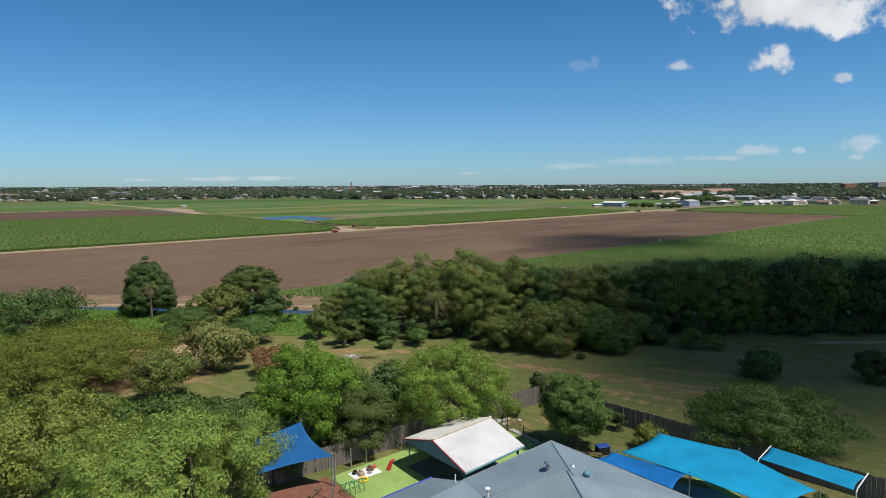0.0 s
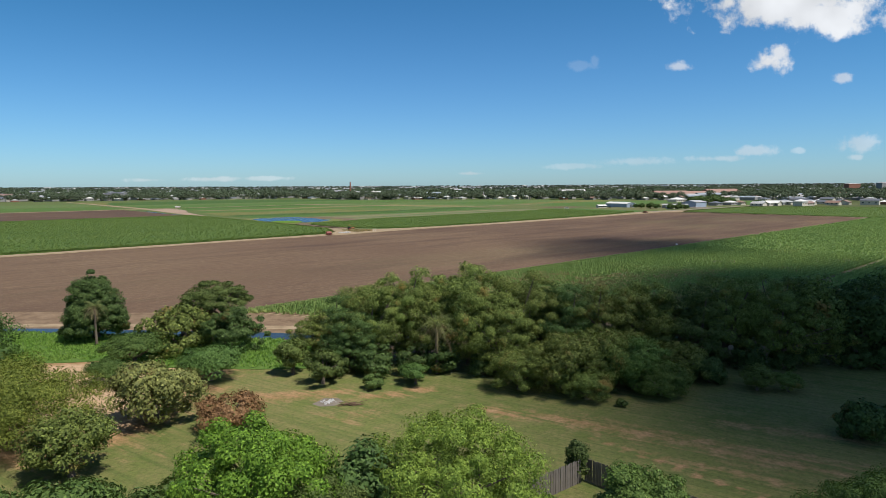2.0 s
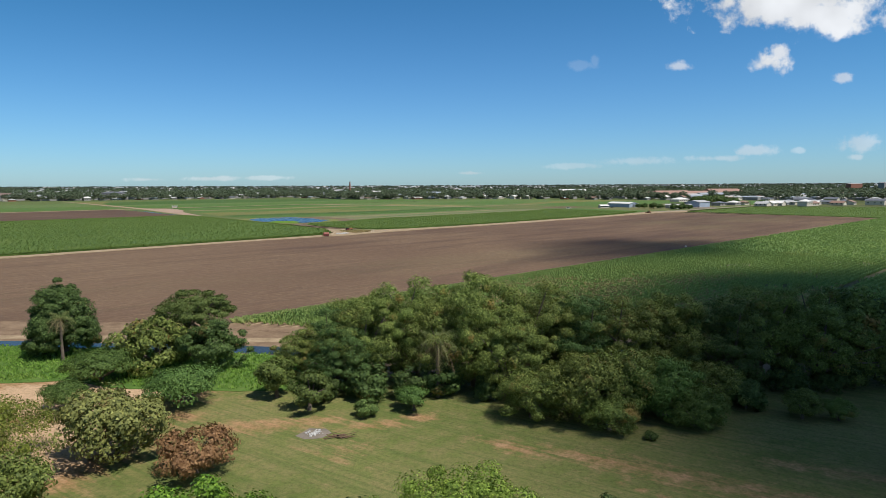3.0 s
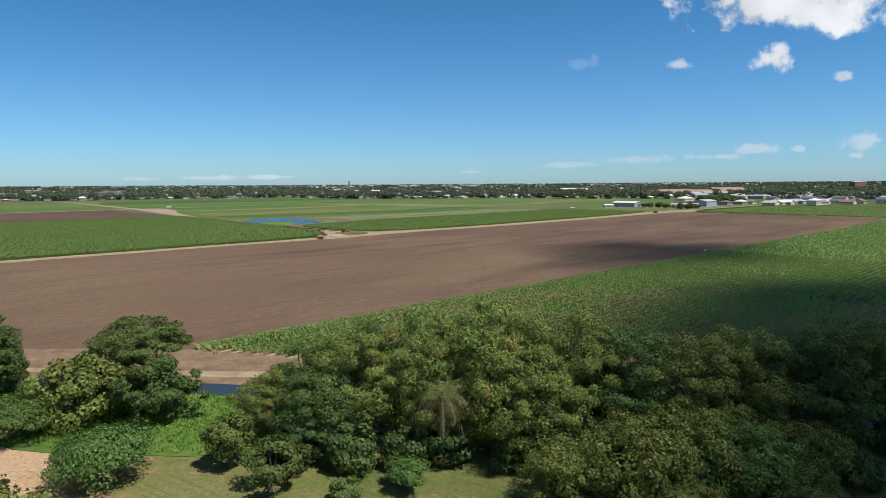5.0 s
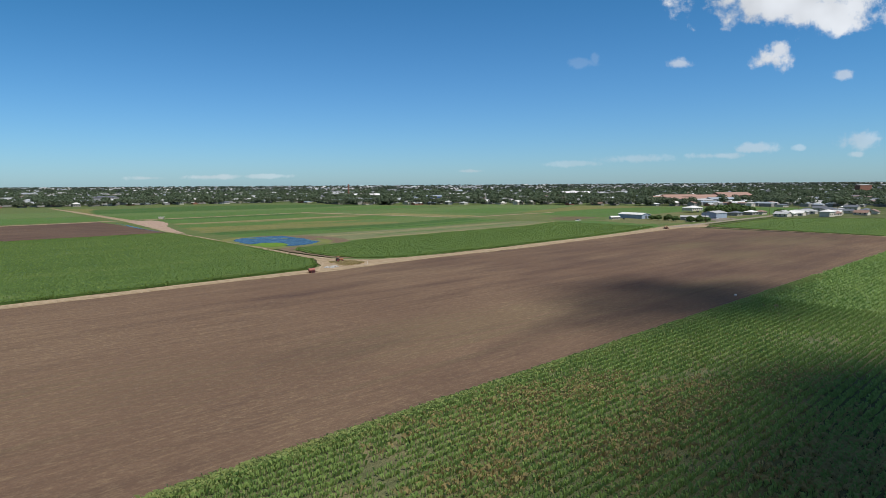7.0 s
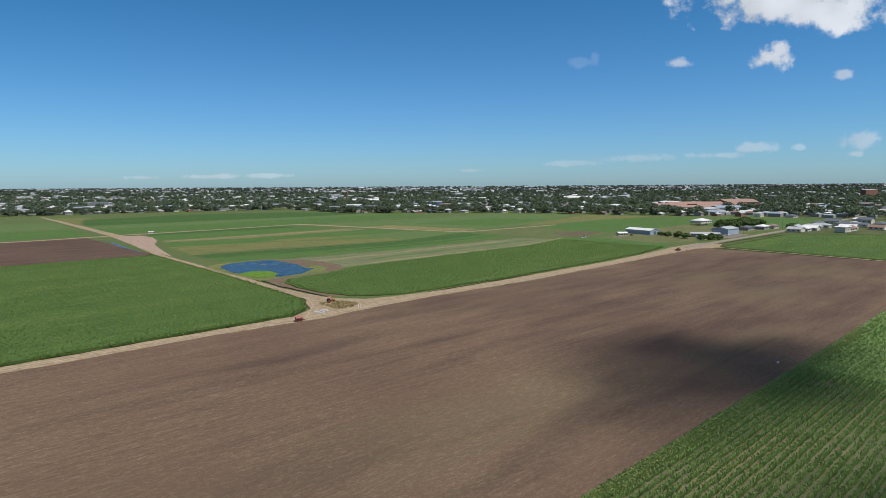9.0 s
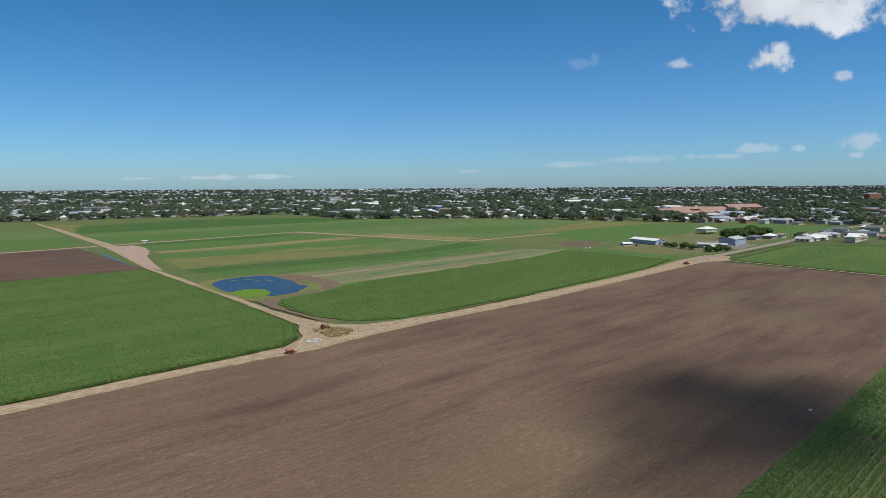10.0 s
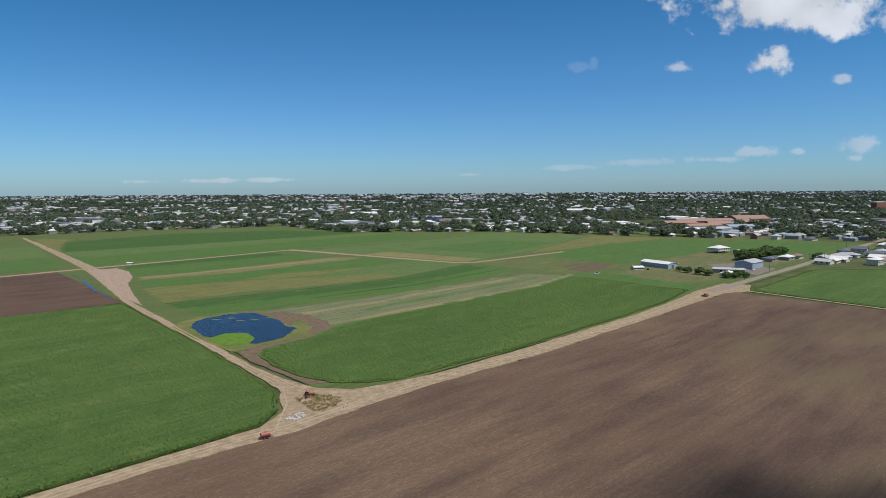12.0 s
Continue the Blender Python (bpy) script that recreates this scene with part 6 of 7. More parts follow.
for k in range(9):
    bm = fresh()
    bmesh.ops.create_icosphere(bm, subdivisions=2, radius=rocks.uniform(0.16, 0.34))
    for v in bm.verts:
        v.co += noise.noise_vector(v.co * 4 + Vector((k, 0, 0))) * 0.09
        v.co.z *= 0.7
    tagged(part("garden_rock", bm, None, "", M_STONE, pose(rocks.uniform(5.6, 8.2), rocks.uniform(62.3, 64.2), 0.1, 0, 0, 60 * k)), "pale garden rock beside the fence", "rock", "garden rocks")
# fire pit and branches on the park lawn
bm = fresh()
for k in range(46):
    a, q = rocks.uniform(0, 6.28), rocks.uniform(0.1, 0.9)
    bmesh.ops.create_icosphere(bm, subdivisions=1, radius=rocks.uniform(0.06, 0.16), matrix=Matrix.Translation((q * math.cos(a), q * math.sin(a), 0.05)))
tagged(part("ash_heap", bm, None, "", M_CONC, pose(-13.9, 88.9, 0.0)), "pale grey heap of ash and stones on the lawn", "ash heap")
sheet("ash_patch", [(-15.7, 88.3), (-14.6, 87.5), (-12.9, 87.8), (-12.1, 89.0), (-12.9, 90.2), (-14.7, 90.3)], 0.03, M_ASPHALT, "grey burnt patch on the lawn", "ash", 0.8, 0.25, 46, 0.05)
bm = fresh()
for k in range(24):
    a, p = rocks.uniform(-0.6, 0.6), Vector((rocks.uniform(-0.9, 0.9), rocks.uniform(-0.4, 0.4), rocks.uniform(0.05, 0.3)))
    d = Vector((math.cos(a), math.sin(a), rocks.uniform(-0.1, 0.1))) * rocks.uniform(0.4, 1.0)
    rod(bm, p - d, p + d, 0.04, 0.02, 5)
tagged(part("branch_pile", bm, None, "", M_BROWN, pose(-11.0, 88.0, 0.0)), "low pile of dry branches on the lawn", "branches")
settle_park()

# ---------------------------------------------------------------- machines by the track
def wheel(name, r, w, ob, at_m):
    tyre = fresh()
    n = 20
    prof = [(r * 0.62, -w / 2), (r * 0.93, -w / 2), (r, -w * 0.3), (r, w * 0.3), (r * 0.93, w / 2), (r * 0.62, w / 2)]
    rings = [[tyre.verts.new((p * math.cos(2 * math.pi * k / n), q, p * math.sin(2 * math.pi * k / n))) for p, q in prof] for k in range(n)]
    for k in range(n):
        for i in range(len(prof)):
            j = (i + 1) % len(prof)
            tyre.faces.new((rings[k][i], rings[k][j], rings[(k + 1) % n][j], rings[(k + 1) % n][i]))
    bmesh.ops.recalc_face_normals(tyre, faces=tyre.faces)
    wheel_ob = part(name, tyre, ob, "", M_TYRE, at_m)
    part("rim", rod(fresh(), (0, -w * 0.32, 0), (0, w * 0.32, 0), r * 0.63, r * 0.63, 14), wheel_ob, "", M_RED_TRIM)
    return wheel_ob


tanker = thing("spray_trailer", pose(-52.0, 309.6, 0.02, 0, 0, 35) @ Matrix.Scale(0.78, 4), "red farm tank trailer with black wheels beside the track", "trailer")
bm = rod(fresh(), (-1.5, 0, 1.55), (1.5, 0, 1.55), 0.85, 0.85, 20)
for x in (-1.5, 1.5):
    bmesh.ops.create_uvsphere(bm, u_segments=16, v_segments=8, radius=0.85, matrix=Matrix.Translation((x, 0, 1.55)) @ Matrix.Diagonal((0.3, 1, 1, 1)))
part("tank", bm, tanker, "faded red tank", plain("faded_red_paint", (0.36, 0.115, 0.09), 0.5))
bm = fresh()
for x in (-0.9, 0, 0.9):
    for k in range(20):
        a0, a1 = 2 * math.pi * k / 20, 2 * math.pi * (k + 1) / 20
        rod(bm, (x, 0.87 * math.cos(a0), 1.55 + 0.87 * math.sin(a0)), (x, 0.87 * math.cos(a1), 1.55 + 0.87 * math.sin(a1)), 0.03, 0.03, 4)
part("hoop", bm, tanker, "", M_RUST)
part("chassis", box(fresh(), -2.1, -0.7, 0.55, 2.1, 0.7, 0.75, None, 0.03), tanker, "", M_RUST)
part("drawbar", rod(fresh(), (-2.1, 0, 0.6), (-3.6, 0, 0.45), 0.08, 0.06, 8), tanker, "", M_RUST)
part("hatch", rod(fresh(), (0, 0, 2.35), (0, 0, 2.55), 0.28, 0.25, 14), tanker, "", M_BLACK)
part("boom", box(fresh(), 2.0, -2.2, 0.7, 2.25, 2.2, 0.95, None, 0.02), tanker, "", M_RUST)
for x in (-0.6, 0.7):
    for y in (-0.95, 0.95):
        wheel("wheel", 0.6, 0.42, tanker, pose(x, y, 0.6))


def tractor(x, y, turn, label, c):
    ob = thing("tractor", pose(x, y, 0.02, 0, 0, turn), label, "tractor")
    part("bonnet", box(fresh(), 0.2, -0.4, 0.9, 2.0, 0.4, 1.55, None, 0.1), ob, "", c)
    part("body", box(fresh(), -1.0, -0.45, 0.7, 0.4, 0.45, 1.3, None, 0.06), ob, "", c)
    part("seat", box(fresh(), -0.7, -0.25, 1.3, -0.2, 0.25, 1.75, None, 0.08), ob, "", M_BLACK)
    part("exhaust", rod(fresh(), (1.2, 0.2, 1.5), (1.2, 0.2, 2.4), 0.05, 0.05, 8), ob, "", M_RUST)
    for px in (-0.95, 0.35):
        for py in (-0.55, 0.55):
            part("roof_post", rod(fresh(), (px, py, 1.2), (px, py, 2.5), 0.04, 0.04, 6), ob, "", M_BLACK)
    part("canopy", box(fresh(), -1.1, -0.7, 2.5, 0.5, 0.7, 2.6, None, 0.03), ob, "", c)
    for py in (-0.85, 0.85):
        wheel("rear_wheel", 0.8, 0.45, ob, pose(-0.6, py, 0.8))
        wheel("front_wheel", 0.45, 0.28, ob, pose(1.6, py * 0.85, 0.45))
    return ob


M_ORANGE = plain("faded_orange_paint", (0.40, 0.15, 0.06), 0.55)
tractor(-47.0, 344.0, 20, "old rusty orange tractor at the weedy island", M_ORANGE)
tractor(167.5, 527.5, 40, "faded orange tractor parked at the field corner", M_ORANGE)
part("toolbar", box(fresh(), -2.6, -1.8, 0.5, -1.6, 1.8, 1.1, None, 0.05), [o for o in scene.objects if o.name == "tractor.001"][0], "", M_RUST)

# weedy island, rubble and scrap at the junction
sheet("weedy_island", uvs((195, 288), (203, 287), (208, 276), (203, 270), (191, 268), (192, 280)), 0.05, M_PADDOCK, "weedy grass island at the track junction", "grass", 2.5, 0.8, 50)
x, y, gu, gw = rows_in([(194, 287), (202, 286), (206.5, 276), (202, 271), (192, 269.5)], 0.6, 0.6, rc, 0.8)
x, y = thin(x, y, rc, 3, 0.45)
blades("weeds", x, y, 0.06, 9, 0.7, 0.5, 0.05, B_DRY, "rough weeds and dry grass on the island", "weeds", rc, 0.7)
for k in range(22):
    bm = fresh()
    bmesh.ops.create_icosphere(bm, subdivisions=1, radius=rocks.uniform(0.25, 0.7))
    for v in bm.verts:
        v.co += noise.noise_vector(v.co * 2 + Vector((k, 3, 0))) * 0.25
        v.co.z *= 0.6
    tagged(part("rubble_block", bm, None, "", M_STONE, pose(rocks.uniform(-49.5, -44.5), rocks.uniform(322.5, 328.5), 0.16, 0, 0, 40 * k)), "pale broken concrete lump in a rubble heap", "rubble", "rubble heap")
for x, y in ((-33.0, 333.0), (-33.8, 331.6)):
    tagged(part("marker_post", rod(fresh(), (0, 0, 0), (0.15, 0.1, 1.6), 0.07, 0.06, 8), None, "", M_WHITE, pose(x, y, 0.02)), "leaning white marker post at the field edge", "post", "marker posts")
tagged(part("white_marker", box(fresh(), -0.3, -0.2, 0, 0.3, 0.2, 0.45, None, 0.06), None, "", M_WHITE, pose(90.0, 256.5, 0.02)), "small white marker standing in the ploughed field", "marker")
M_LILY = dirt_material("pond_lilies", (0.070, 0.135, 0.018), (0.105, 0.185, 0.024), (0.14, 0.215, 0.035))
sheet("lily_patch", [(-113, 425), (-108, 435), (-102, 436), (-96.5, 435), (-90.5, 425), (-90, 417), (-94, 413), (-100, 412), (-107, 418)], 0.185, M_LILY, "bright green floating weed on the pond", "pond weed", 3, 0.8, 51, 0.1)
for k in range(5):
    sheet("weed_raft", [(-124 + 7 * k + 2.6 * math.cos(a), 467 + 4 * math.sin(k * 2.0) + 1.2 * math.sin(a)) for a in (0, 1, 2, 3, 4, 5)], 0.165, M_PADDOCK, "small raft of pale pond weed", "pond weed", 1.5, 0.5, 52 + k, 0.1)
sheet("ditch_water", uvs((211.0, 682), (209.6, 640), (208.5, 625), (205.5, 592), (204.2, 580), (203.0, 535), (202.2, 535), (203.2, 582), (203.0, 594), (205.6, 625), (208.6, 642), (210.2, 682)), 0.09, M_CREEK, "narrow water channel beside the track", "ditch", 5, 0.5, 58, 0.1)


# ---------------------------------------------------------------- farm buildings
def roof_mat(name, c):
    return ribbed_roof(name, c, 0.4, 0.8, 0.5)


R_WHITE, R_GREY, R_BLUE, R_RED = roof_mat("white_iron", (0.74, 0.71, 0.66)), roof_mat("grey_iron", (0.44, 0.43, 0.41)), roof_mat("blue_grey_iron", (0.31, 0.35, 0.38)), roof_mat("terracotta_tile", (0.27, 0.165, 0.12))
R_MILL = roof_mat("faded_rusty_iron", (0.36, 0.215, 0.155))
R_DARK = roof_mat("dark_iron", (0.13, 0.135, 0.15))
W_CREAM, W_GREY, W_BLUE, W_BRICK = plain("cream_board", (0.60, 0.55, 0.46), 0.8, scale=0.4), plain("grey_board", (0.29, 0.28, 0.265), 0.8, scale=0.4), plain("steel_blue_cladding", (0.32, 0.38, 0.46), 0.6, scale=0.3), plain("red_brick", (0.28, 0.13, 0.09), 0.9, scale=0.4)


def roof_shell(top, faces, thick):
    """A closed roof: planes that share their corners, with an underside and edges."""
    bm = fresh()
    up = [bm.verts.new(p) for p in top]
    low = [bm.verts.new((p[0], p[1], p[2] - thick)) for p in top]
    count = {}
    for f in faces:
        bm.faces.new([up[i] for i in f])
        bm.faces.new([low[i] for i in f][::-1])
        for i in range(len(f)):
            key = (f[i], f[(i + 1) % len(f)])
            count[key] = 1
    for a, b in list(count):
        if (b, a) not in count:
            bm.faces.new((up[b], up[a], low[a], low[b]))
    return bm


def gable_roof_mesh(l, w, h, rise, over, thick=0.18):
    a, b, z = l / 2 + over, w / 2 + over, h - rise * over / (w / 2)
    return roof_shell([(-a, -b, z), (a, -b, z), (a, 0, h + rise), (-a, 0, h + rise), (a, b, z), (-a, b, z)], [(0, 1, 2, 3), (3, 2, 4, 5)], thick)


def hip_roof_mesh(l, w, h, rise, over, thick=0.18):
    a, b, r = l / 2 + over, w / 2 + over, max(0.3, l / 2 - w / 2)
    return roof_shell([(-a, -b, h), (a, -b, h), (a, b, h), (-a, b, h), (-r, 0, h + rise), (r, 0, h + rise)], [(0, 1, 5, 4), (1, 2, 5), (2, 3, 4, 5), (3, 0, 4)], thick)


def wall_mesh(l, w, z0, h, rise):
    bm = fresh()
    prof = [(-w / 2, z0), (w / 2, z0), (w / 2, h)] + ([(0, h + rise * 0.96)] if rise else []) + [(-w / 2, h)]
    ends = [[bm.verts.new((sx * l / 2, y, z)) for y, z in prof] for sx in (-1, 1)]
    bm.faces.new(ends[0][::-1])
    bm.faces.new(ends[1])
    n = len(prof)
    for i in range(n):
        j = (i + 1) % n
        bm.faces.new((ends[0][i], ends[0][j], ends[1][j], ends[1][i]))
    bmesh.ops.recalc_face_normals(bm, faces=bm.faces)
    return bm


def building(name, x, y, turn, l, w, h, rise, roof, wallm, label, category, hip=False, openings=4, door=True, group="", over=0.5, stilts=0.0):
    ob = thing(name, pose(x, y, float(rise_of(x, y)) - 0.05, 0, 0, turn), label, category, group)
    part("wall", wall_mesh(l, w, stilts, h, 0 if hip else rise), ob, "", wallm)
    part("roof", hip_roof_mesh(l, w, h, rise, over) if hip else gable_roof_mesh(l, w, h, rise, over), ob, "", roof)
    if stilts:
        for px in (-l / 2 + 0.4, 0, l / 2 - 0.4):
            for py in (-w / 2 + 0.4, w / 2 - 0.4):
                part("stump", box(fresh(), px - 0.15, py - 0.15, -0.1, px + 0.15, py + 0.15, stilts), ob, "", M_CONC)
    win = fresh()
    box(win, -0.8, -0.06, 0, 0.8, 0.06, 1.2)
    win_me = bpy.data.meshes.new("window")
    win.to_mesh(win_me)
    win.free()
    win_me.materials.append(M_GLASS)
    for k in range(openings):
        px = -l / 2 + l * (k + 0.5) / openings
        for sy in (-1, 1):
            part("window", win_me, ob, "", None, pose(px, sy * w / 2, stilts + (h - stilts) * 0.38))
    if door:
        part("door", box(fresh(), l / 2 - 0.05, -1.6, 0.05, l / 2 + 0.06, 1.6, min(3.2, h * 0.8)), ob, "", M_DARKFLOOR)
    return ob


building("shed", 188, 672, -58.5, 30, 13, 4.2, 1.5, R_WHITE, W_BLUE, "long blue-grey steel farm shed with a pale roof", "shed", openings=0)
building("shed", 263, 664, 42, 24, 15, 5.5, 1.8, R_GREY, W_BLUE, "grey-blue steel shed with a gable roof", "shed", openings=0)
building("shed", 231, 633, -20, 24, 9, 3.4, 1.0, R_GREY, W_GREY, "long low grey shed behind trees", "shed", openings=2)
building("cottage", 222, 614, 35, 10, 8, 2.8, 1.8, R_WHITE, W_CREAM, "small white-roofed cottage among trees", "house", True)
building("pump_hut", -294, 711, 15, 5, 3, 2.2, 0.3, R_WHITE, W_CREAM, "small pale pump hut beside the field path", "hut", openings=0)
building("hut", 164, 655, 10, 9, 6, 2.4, 1.0, R_WHITE, W_CREAM, "small white-roofed hut on the dry grass", "hut")
building("farmhouse", 290, 783, 30, 19, 14, 5.6, 2.4, R_WHITE, W_CREAM, "raised farmhouse with a white hip roof", "house", True, 5, stilts=2.3)
building("carport", 310, 776, 30, 14, 9, 3.0, 1.2, R_GREY, W_GREY, "low grey carport beside the farmhouse", "carport", openings=0)
building("cottage", 303, 706, 40, 14, 10, 3.2, 1.8, R_DARK, W_GREY, "dark-roofed grey house at the road", "house", True)
building("cottage", 324, 716, 40, 15, 10, 3.4, 1.9, R_WHITE, W_GREY, "white-roofed house at the road", "house", True)
building("cottage", 340, 727, 40, 12, 9, 3.2, 1.8, R_RED, W_CREAM, "tiled house at the road", "house", True)


def car(x, y, turn, c, label):
    ob = thing("parked_car", pose(x, y, 0.06, 0, 0, turn), label, "car", "farm vehicles")
    part("body", box(fresh(), -2.2, -0.88, 0.35, 2.2, 0.88, 0.95, None, 0.12), ob, "", c)
    part("cabin", box(fresh(), -1.2, -0.78, 0.95, 0.9, 0.78, 1.5, None, 0.18), ob, "", M_GLASS)
    for px in (-1.35, 1.35):
        for py in (-0.85, 0.85):
            wheel("wheel", 0.33, 0.22, ob, pose(px, py, 0.33))


car(123.5, 630, 20, M_WHITE, "white utility car on the grass")
car(172, 652, 70, M_BLACK, "dark car beside the small hut")
car(316, 768, 30, M_BLACK, "dark car outside the raised farmhouse")
car(320, 770, 40, M_STEEL, "silver car outside the raised farmhouse")
car(256, 645, 110, M_WHITE, "white car in the gravel yard")
farm_tree = tree_meshes("farm_tree", 80, 5.0, 8.0, 0.5, 55, 1.5, 40, 0.55, L_DEEP)
for k, (x, y, s) in enumerate(((195, 643, 0.6), (198, 633, 0.75), (204, 624, 0.85), (208, 617, 0.7), (216, 604, 0.75), (227, 609, 0.8), (221, 603, 0.6), (281, 712, 1.5), (290, 716, 1.6), (299, 722, 1.5), (309, 728, 1.6), (288, 724, 1.4), (318, 738, 1.7),
                               (337, 758, 1.1), (345, 764, 1.15), (352, 771, 1.0), (322, 745, 0.9), (356, 722, 0.8), (362, 726, 0.8), (232, 606, 0.6))):
    plant(farm_tree, x, y, "dark green tree among the farm buildings", s, 47 * k, "farm trees", tall=0.9)
for k, (x, y) in enumerate(((268, 640), (350, 700), (395, 752), (440, 806), (330, 690), (226, 596))):
    ob = thing("power_pole", pose(x, y, 0), "timber power pole beside the road", "pole", "power poles")
    part("shaft", rod(fresh(), (0, 0, -0.3), (0, 0, 9.5), 0.17, 0.12, 8), ob, "", M_BROWN)
    part("crossarm", box(fresh(), -1.2, -0.06, 8.8, 1.2, 0.06, 8.95, Matrix.Rotation(0.7, 4, "Z")), ob, "", M_BROWN)

# ---------------------------------------------------------------- the town
EDGE = [(-3000, 1500), (-1500, 1080), (-676, 1085), (-538, 1192), (-393, 1255), (-301, 1298), (-160, 1118), (81, 1112), (218, 1036), (321, 990), (486, 896), (520, 700), (900, 560), (3000, 500)]
ex, ey = [p[0] for p in EDGE], [p[1] for p in EDGE]
rt = random.Random(77)
roofs = [R_WHITE, R_WHITE, R_WHITE, R_GREY, R_GREY, R_BLUE, R_RED, R_DARK]
walls = [W_CREAM, W_GREY, W_CREAM, W_BRICK, W_GREY]
label_of = {R_WHITE: "white-roofed", R_GREY: "grey-roofed", R_BLUE: "blue-grey-roofed", R_RED: "red-tiled", R_DARK: "dark-roofed"}
taken = []


def free(x, y, d):
    if any((x - a) ** 2 + (y - b) ** 2 < d * d for a, b in taken):
        return False
    taken.append((x, y))
    return True


def town_house(x, y):
    l, w = rt.uniform(11, 20), rt.uniform(8, 12)
    roof = rt.choice(roofs)
    tall_one = rt.random() < 0.3
    building("house", x, y, rt.choice((0, 90)) + 42 + rt.uniform(-6, 6), l, w, 5.2 if tall_one else 3.0, rt.uniform(1.6, 2.4), roof, rt.choice(walls), label_of[roof] + " suburban house among garden trees", "house", rt.random() < 0.6, 3, False, "town houses", 0.6)


# the first rows of houses along the fields, and those along the road
for x in range(-1000, 500, 24):
    px = x + rt.uniform(-6, 6)
    py = float(np.interp(px, ex, ey)) + rt.uniform(8, 26)
    if rt.random() < 0.85 and free(px, py, 19):
        town_house(px, py)
for x, y in ((340, 684), (352, 690), (364, 700), (357, 714), (380, 676), (395, 690), (409, 712), (415, 728), (416, 772), (430, 770), (452, 768), (440, 742), (470, 752), (395, 735), (376, 718), (430, 700), (455, 720), (480, 790), (500, 830), (520, 770), (540, 800), (470, 700), (500, 720)):
    if free(x, y, 11):
        town_house(x, y)

# large buildings that stand out
for mx, my, ml, mw, mh in ((415, 1215, 60, 24, 7), (450, 1240, 70, 26, 9), (500, 1262, 64, 24, 8), (545, 1240, 40, 22, 7), (480, 1205, 46, 18, 6)):
    building("mill", mx, my, 8, ml, mw, mh, 4, R_MILL, W_BRICK, "long old mill hall with a faded rusty roof", "mill", openings=6, group="mill halls")
building("mill", 575, 1295, 8, 70, 40, 10, 6, R_MILL, W_BRICK, "large mill hall with a rusty striped roof", "mill", openings=6)
building("mill", 425, 1140, 8, 60, 22, 7, 3, R_MILL, W_CREAM, "low rusty-roofed mill store", "mill", openings=6)
building("warehouse", 470, 1110, 8, 46, 22, 7, 3, R_BLUE, W_GREY, "blue-grey roofed warehouse near the mill", "warehouse", openings=4)
building("warehouse", -790, 1480, 5, 90, 40, 8, 4, R_GREY, W_GREY, "long grey warehouse in the town", "warehouse", openings=8)
building("warehouse", -1010, 1400, 5, 110, 45, 8, 4, R_RED, W_CREAM, "long warehouse with a rusty roof", "warehouse", openings=8)
building("office_block", -728, 1400, 4, 44, 16, 12, 3, R_DARK, W_GREY, "two-storey grey building with tall windows", "office", True, 7)
building("office_block", 1160, 1780, 12, 40, 18, 24, 2, R_GREY, W_BRICK, "brick office tower above the roofs", "office", True, 7)
building("office_block", 1290, 1830, 12, 48, 20, 26, 2, R_GREY, W_GREY, "grey office tower above the roofs", "office", True, 7)
building("warehouse", -200, 1700, 6, 70, 30, 8, 4, R_WHITE, W_CREAM, "long white-roofed warehouse among trees", "warehouse", openings=7)
building("warehouse", 370, 1800, 6, 80, 34, 9, 4, R_WHITE, W_GREY, "long white-roofed warehouse among trees", "warehouse", openings=7)
building("warehouse", -20, 1475, 6, 36, 18, 8, 3, R_BLUE, plain("bright_blue_cladding", (0.10, 0.16, 0.42), 0.6), "small blue-clad warehouse among trees", "warehouse", openings=4)
stack = thing("brick_chimney", pose(-255, 1750, float(rise_of(-255, 1750)) - 0.2), "tall red brick factory chimney", "chimney")
part("shaft", rod(fresh(), (0, 0, 0), (0, 0, 38), 2.6, 1.7, 14), stack, "", W_BRICK)
part("collar", rod(fresh(), (0, 0, 36.4), (0, 0, 37.6), 2.1, 2.1, 14), stack, "", W_BRICK)

# everything behind: one heap of houses, one of trees
def heap(name, boxes, mats, label, category):
    """Many small gabled houses in one mesh: place, size, turn, height, rise and roof of each."""
    verts, faces, which = [], [], []
    for x, y, z, l, w, a, h, r, m in boxes:
        c, s = math.cos(a), math.sin(a)
        o = len(verts)
        for px, py, pz in ((-l, -w, 0), (l, -w, 0), (l, w, 0), (-l, w, 0), (-l, -w, h), (l, -w, h), (l, w, h), (-l, w, h), (-l * 0.75, 0, h + r), (l * 0.75, 0, h + r)):
            verts.append((x + px * c - py * s, y + px * s + py * c, z + pz))
        for f in ((0, 1, 5, 4), (1, 2, 6, 5), (2, 3, 7, 6), (3, 0, 4, 7)):
            faces.append([o + i for i in f])
            which.append(len(mats) - 1)
        for f in ((4, 5, 9, 8), (6, 7, 8, 9), (5, 6, 9), (7, 4, 8)):
            faces.append([o + i for i in f])
            which.append(m)
    me = mesh_of(name, verts, faces)
    for m in mats:
        me.materials.append(m)
    me.polygons.foreach_set("material_index", which)
    return tagged(new(name, me), label, category, kind="stuff")


boxes = []
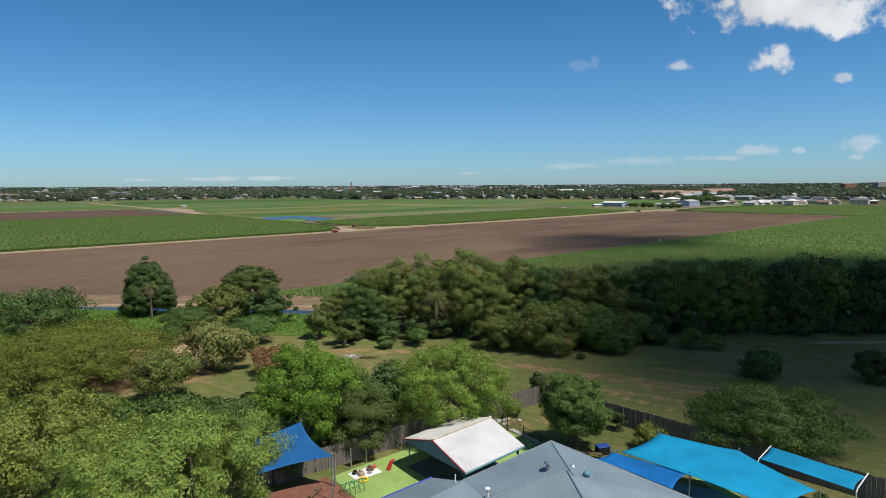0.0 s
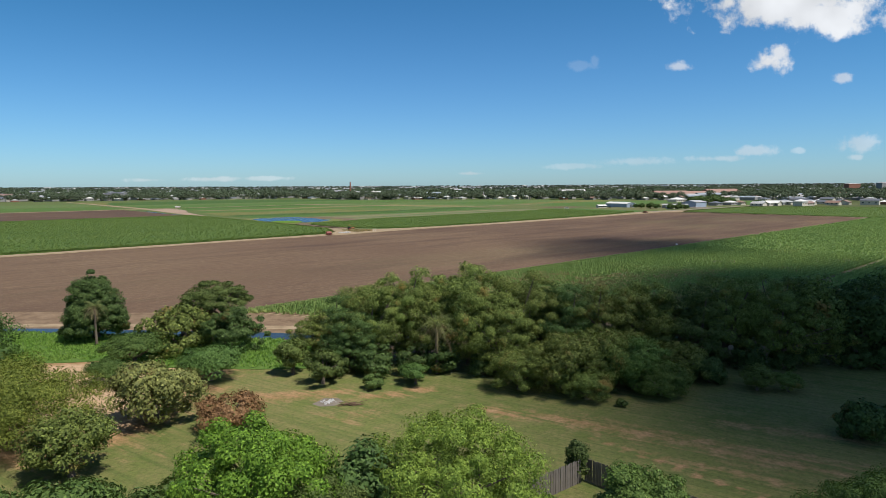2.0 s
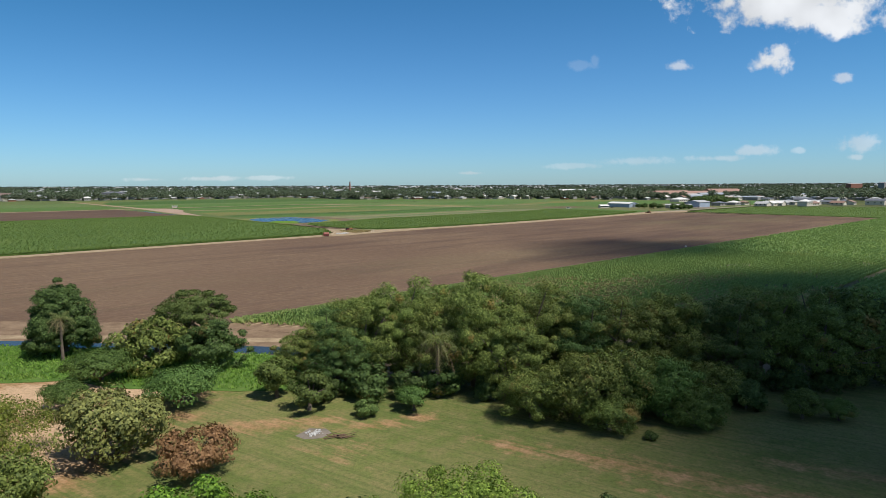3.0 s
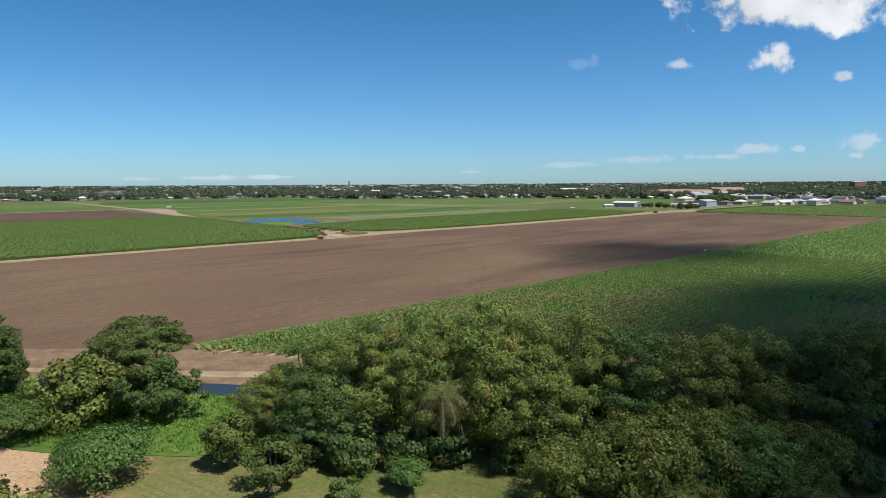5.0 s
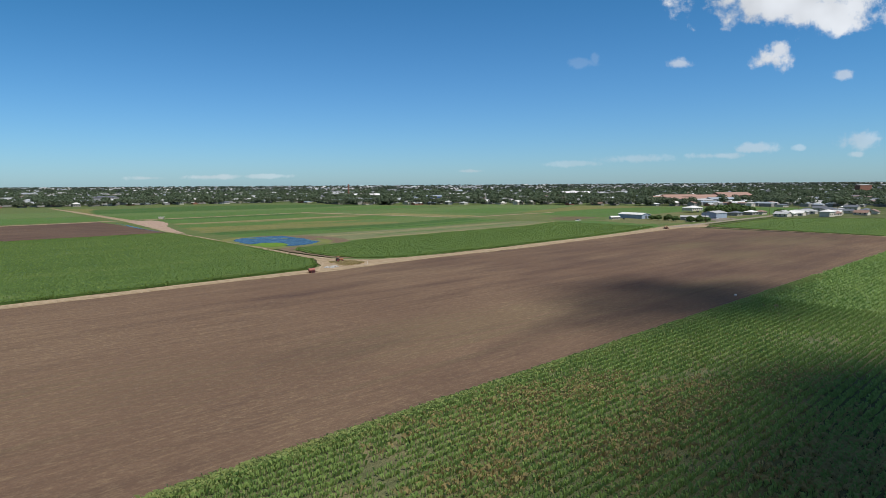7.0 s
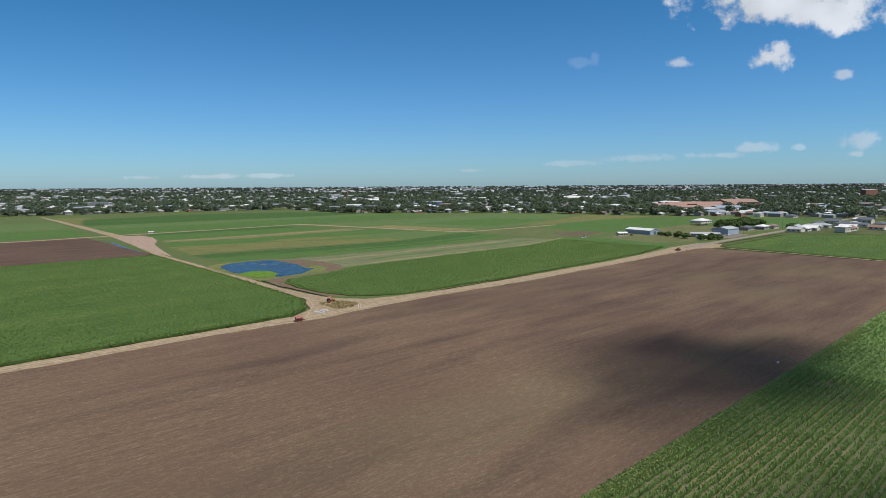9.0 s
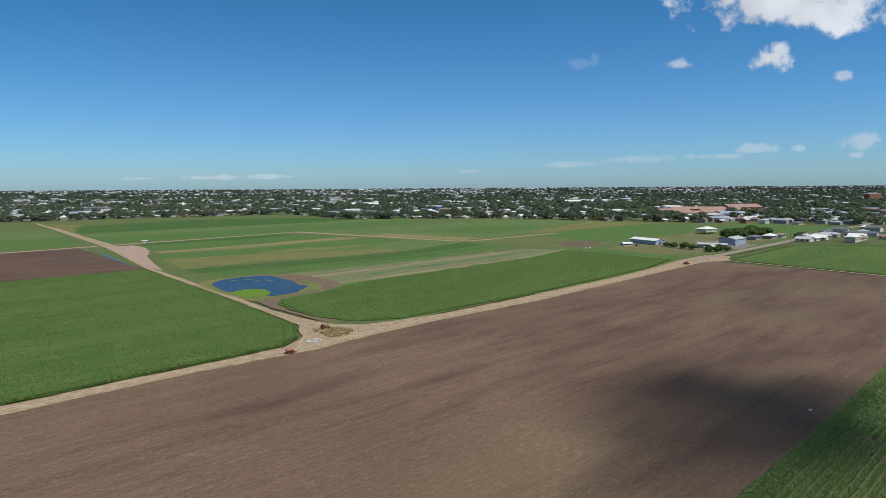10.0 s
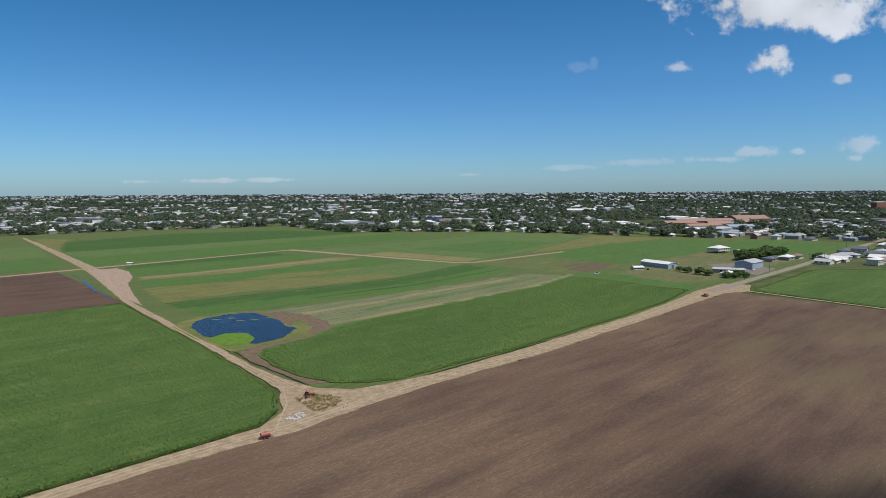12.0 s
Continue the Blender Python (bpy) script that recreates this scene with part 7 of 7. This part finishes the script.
for _ in range(8600):
    y = 900 + 3700 * rt.random() ** 1.15
    x = rt.uniform(-0.85, 0.95) * y
    back_of = y - float(np.interp(x, ex, ey))
    if back_of < 34 or (back_of < 260 and rt.random() < 0.30):
        continue
    if noise.noise((x / 260, y / 330, 1.0)) > (0.36 if y < 1800 else 0.12):
        continue
    big = 1.0 + (1.6 if rt.random() < (0.28 if x < -150 and y < 2400 else 0.10) else 0.0) + max(0, (y - 3000) / 4000)
    boxes.append((x, y, float(rise_of(x, y)) - 1.5, rt.uniform(5.5, 9) * big, rt.uniform(4, 6) * big, 0.75 + rt.choice((0, 1.571)) + rt.uniform(-0.1, 0.1), rt.uniform(4.2, 6.5) + (2 if big > 2 else 0), rt.uniform(1.2, 2.4), rt.choice((0, 0, 1, 1, 1, 1, 2, 2, 3, 4, 4) if y < 2200 else (0, 1, 1, 1, 2, 2, 4))))
heap("town_houses", boxes, [R_WHITE, R_GREY, R_BLUE, R_RED, R_DARK, W_GREY], "low town of many pale roofs among trees", "town")

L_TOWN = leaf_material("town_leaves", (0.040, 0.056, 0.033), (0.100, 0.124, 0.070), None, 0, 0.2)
# cooler leaves: the haze of distance is mixed into their colour
L_FAR = leaf_material("hazed_wood_leaves", (0.050, 0.068, 0.050), (0.098, 0.120, 0.088), None, 0, 0.2)
rn = np.random.default_rng(5)


def far_trees(name, count, y0, y1, cards, card, size, label, clear, mat, band=9999):
    px, py = [], []
    while len(px) < count:
        y = y0 + (y1 - y0) * rt.random() ** 1.2
        x = rt.uniform(-0.88, 0.98) * y
        back_of = y - float(np.interp(x, ex, ey))
        if back_of < clear or back_of > band or noise.noise((x / 300, y / 300, 5.0)) < -0.42:
            continue
        px.append(x)
        py.append(y)
    px, py = np.array(px), np.array(py)
    pz = rise_of(px, py)
    r = size * rn.uniform(0.55, 1.35, count)
    c = np.repeat(np.stack([px, py, pz + r * 0.85 + 0.5], 1), cards, 0)
    d = unit(count * cards, rn)
    d[:, 2] = np.abs(d[:, 2]) * 1.1 - 0.35
    k = np.repeat(r, cards)[:, None] * rn.uniform(0.45, 1.0, (count * cards, 1))
    lump = np.array([1.1, 1.1, 0.85])
    pts = c + d * k * lump
    m = d * 0.8 + np.array([0, 0, 0.5]) + rn.normal(size=d.shape) * 0.35
    m /= np.linalg.norm(m, axis=1, keepdims=True)
    q = leaf_cards(pts, m, card, 0.8, rn)
    tagged(new(name, mesh_cards(name, q, 3, mat)), label, "trees", kind="stuff")


far_trees("town_trees", 330, 880, 1320, 170, 1.2, 6.4, "dark green garden trees along the edge of the town", 0, L_TOWN, 40)
far_trees("town_trees", 1500, 850, 1700, 170, 1.25, 7.4, "dark green garden trees along the edge of the town", 4, L_TOWN)
far_trees("town_trees", 3600, 1450, 2800, 60, 2.2, 7.2, "dark green trees between the houses of the town", 20, L_TOWN)
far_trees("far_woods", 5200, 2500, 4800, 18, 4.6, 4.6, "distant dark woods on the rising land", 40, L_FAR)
settle_farm()
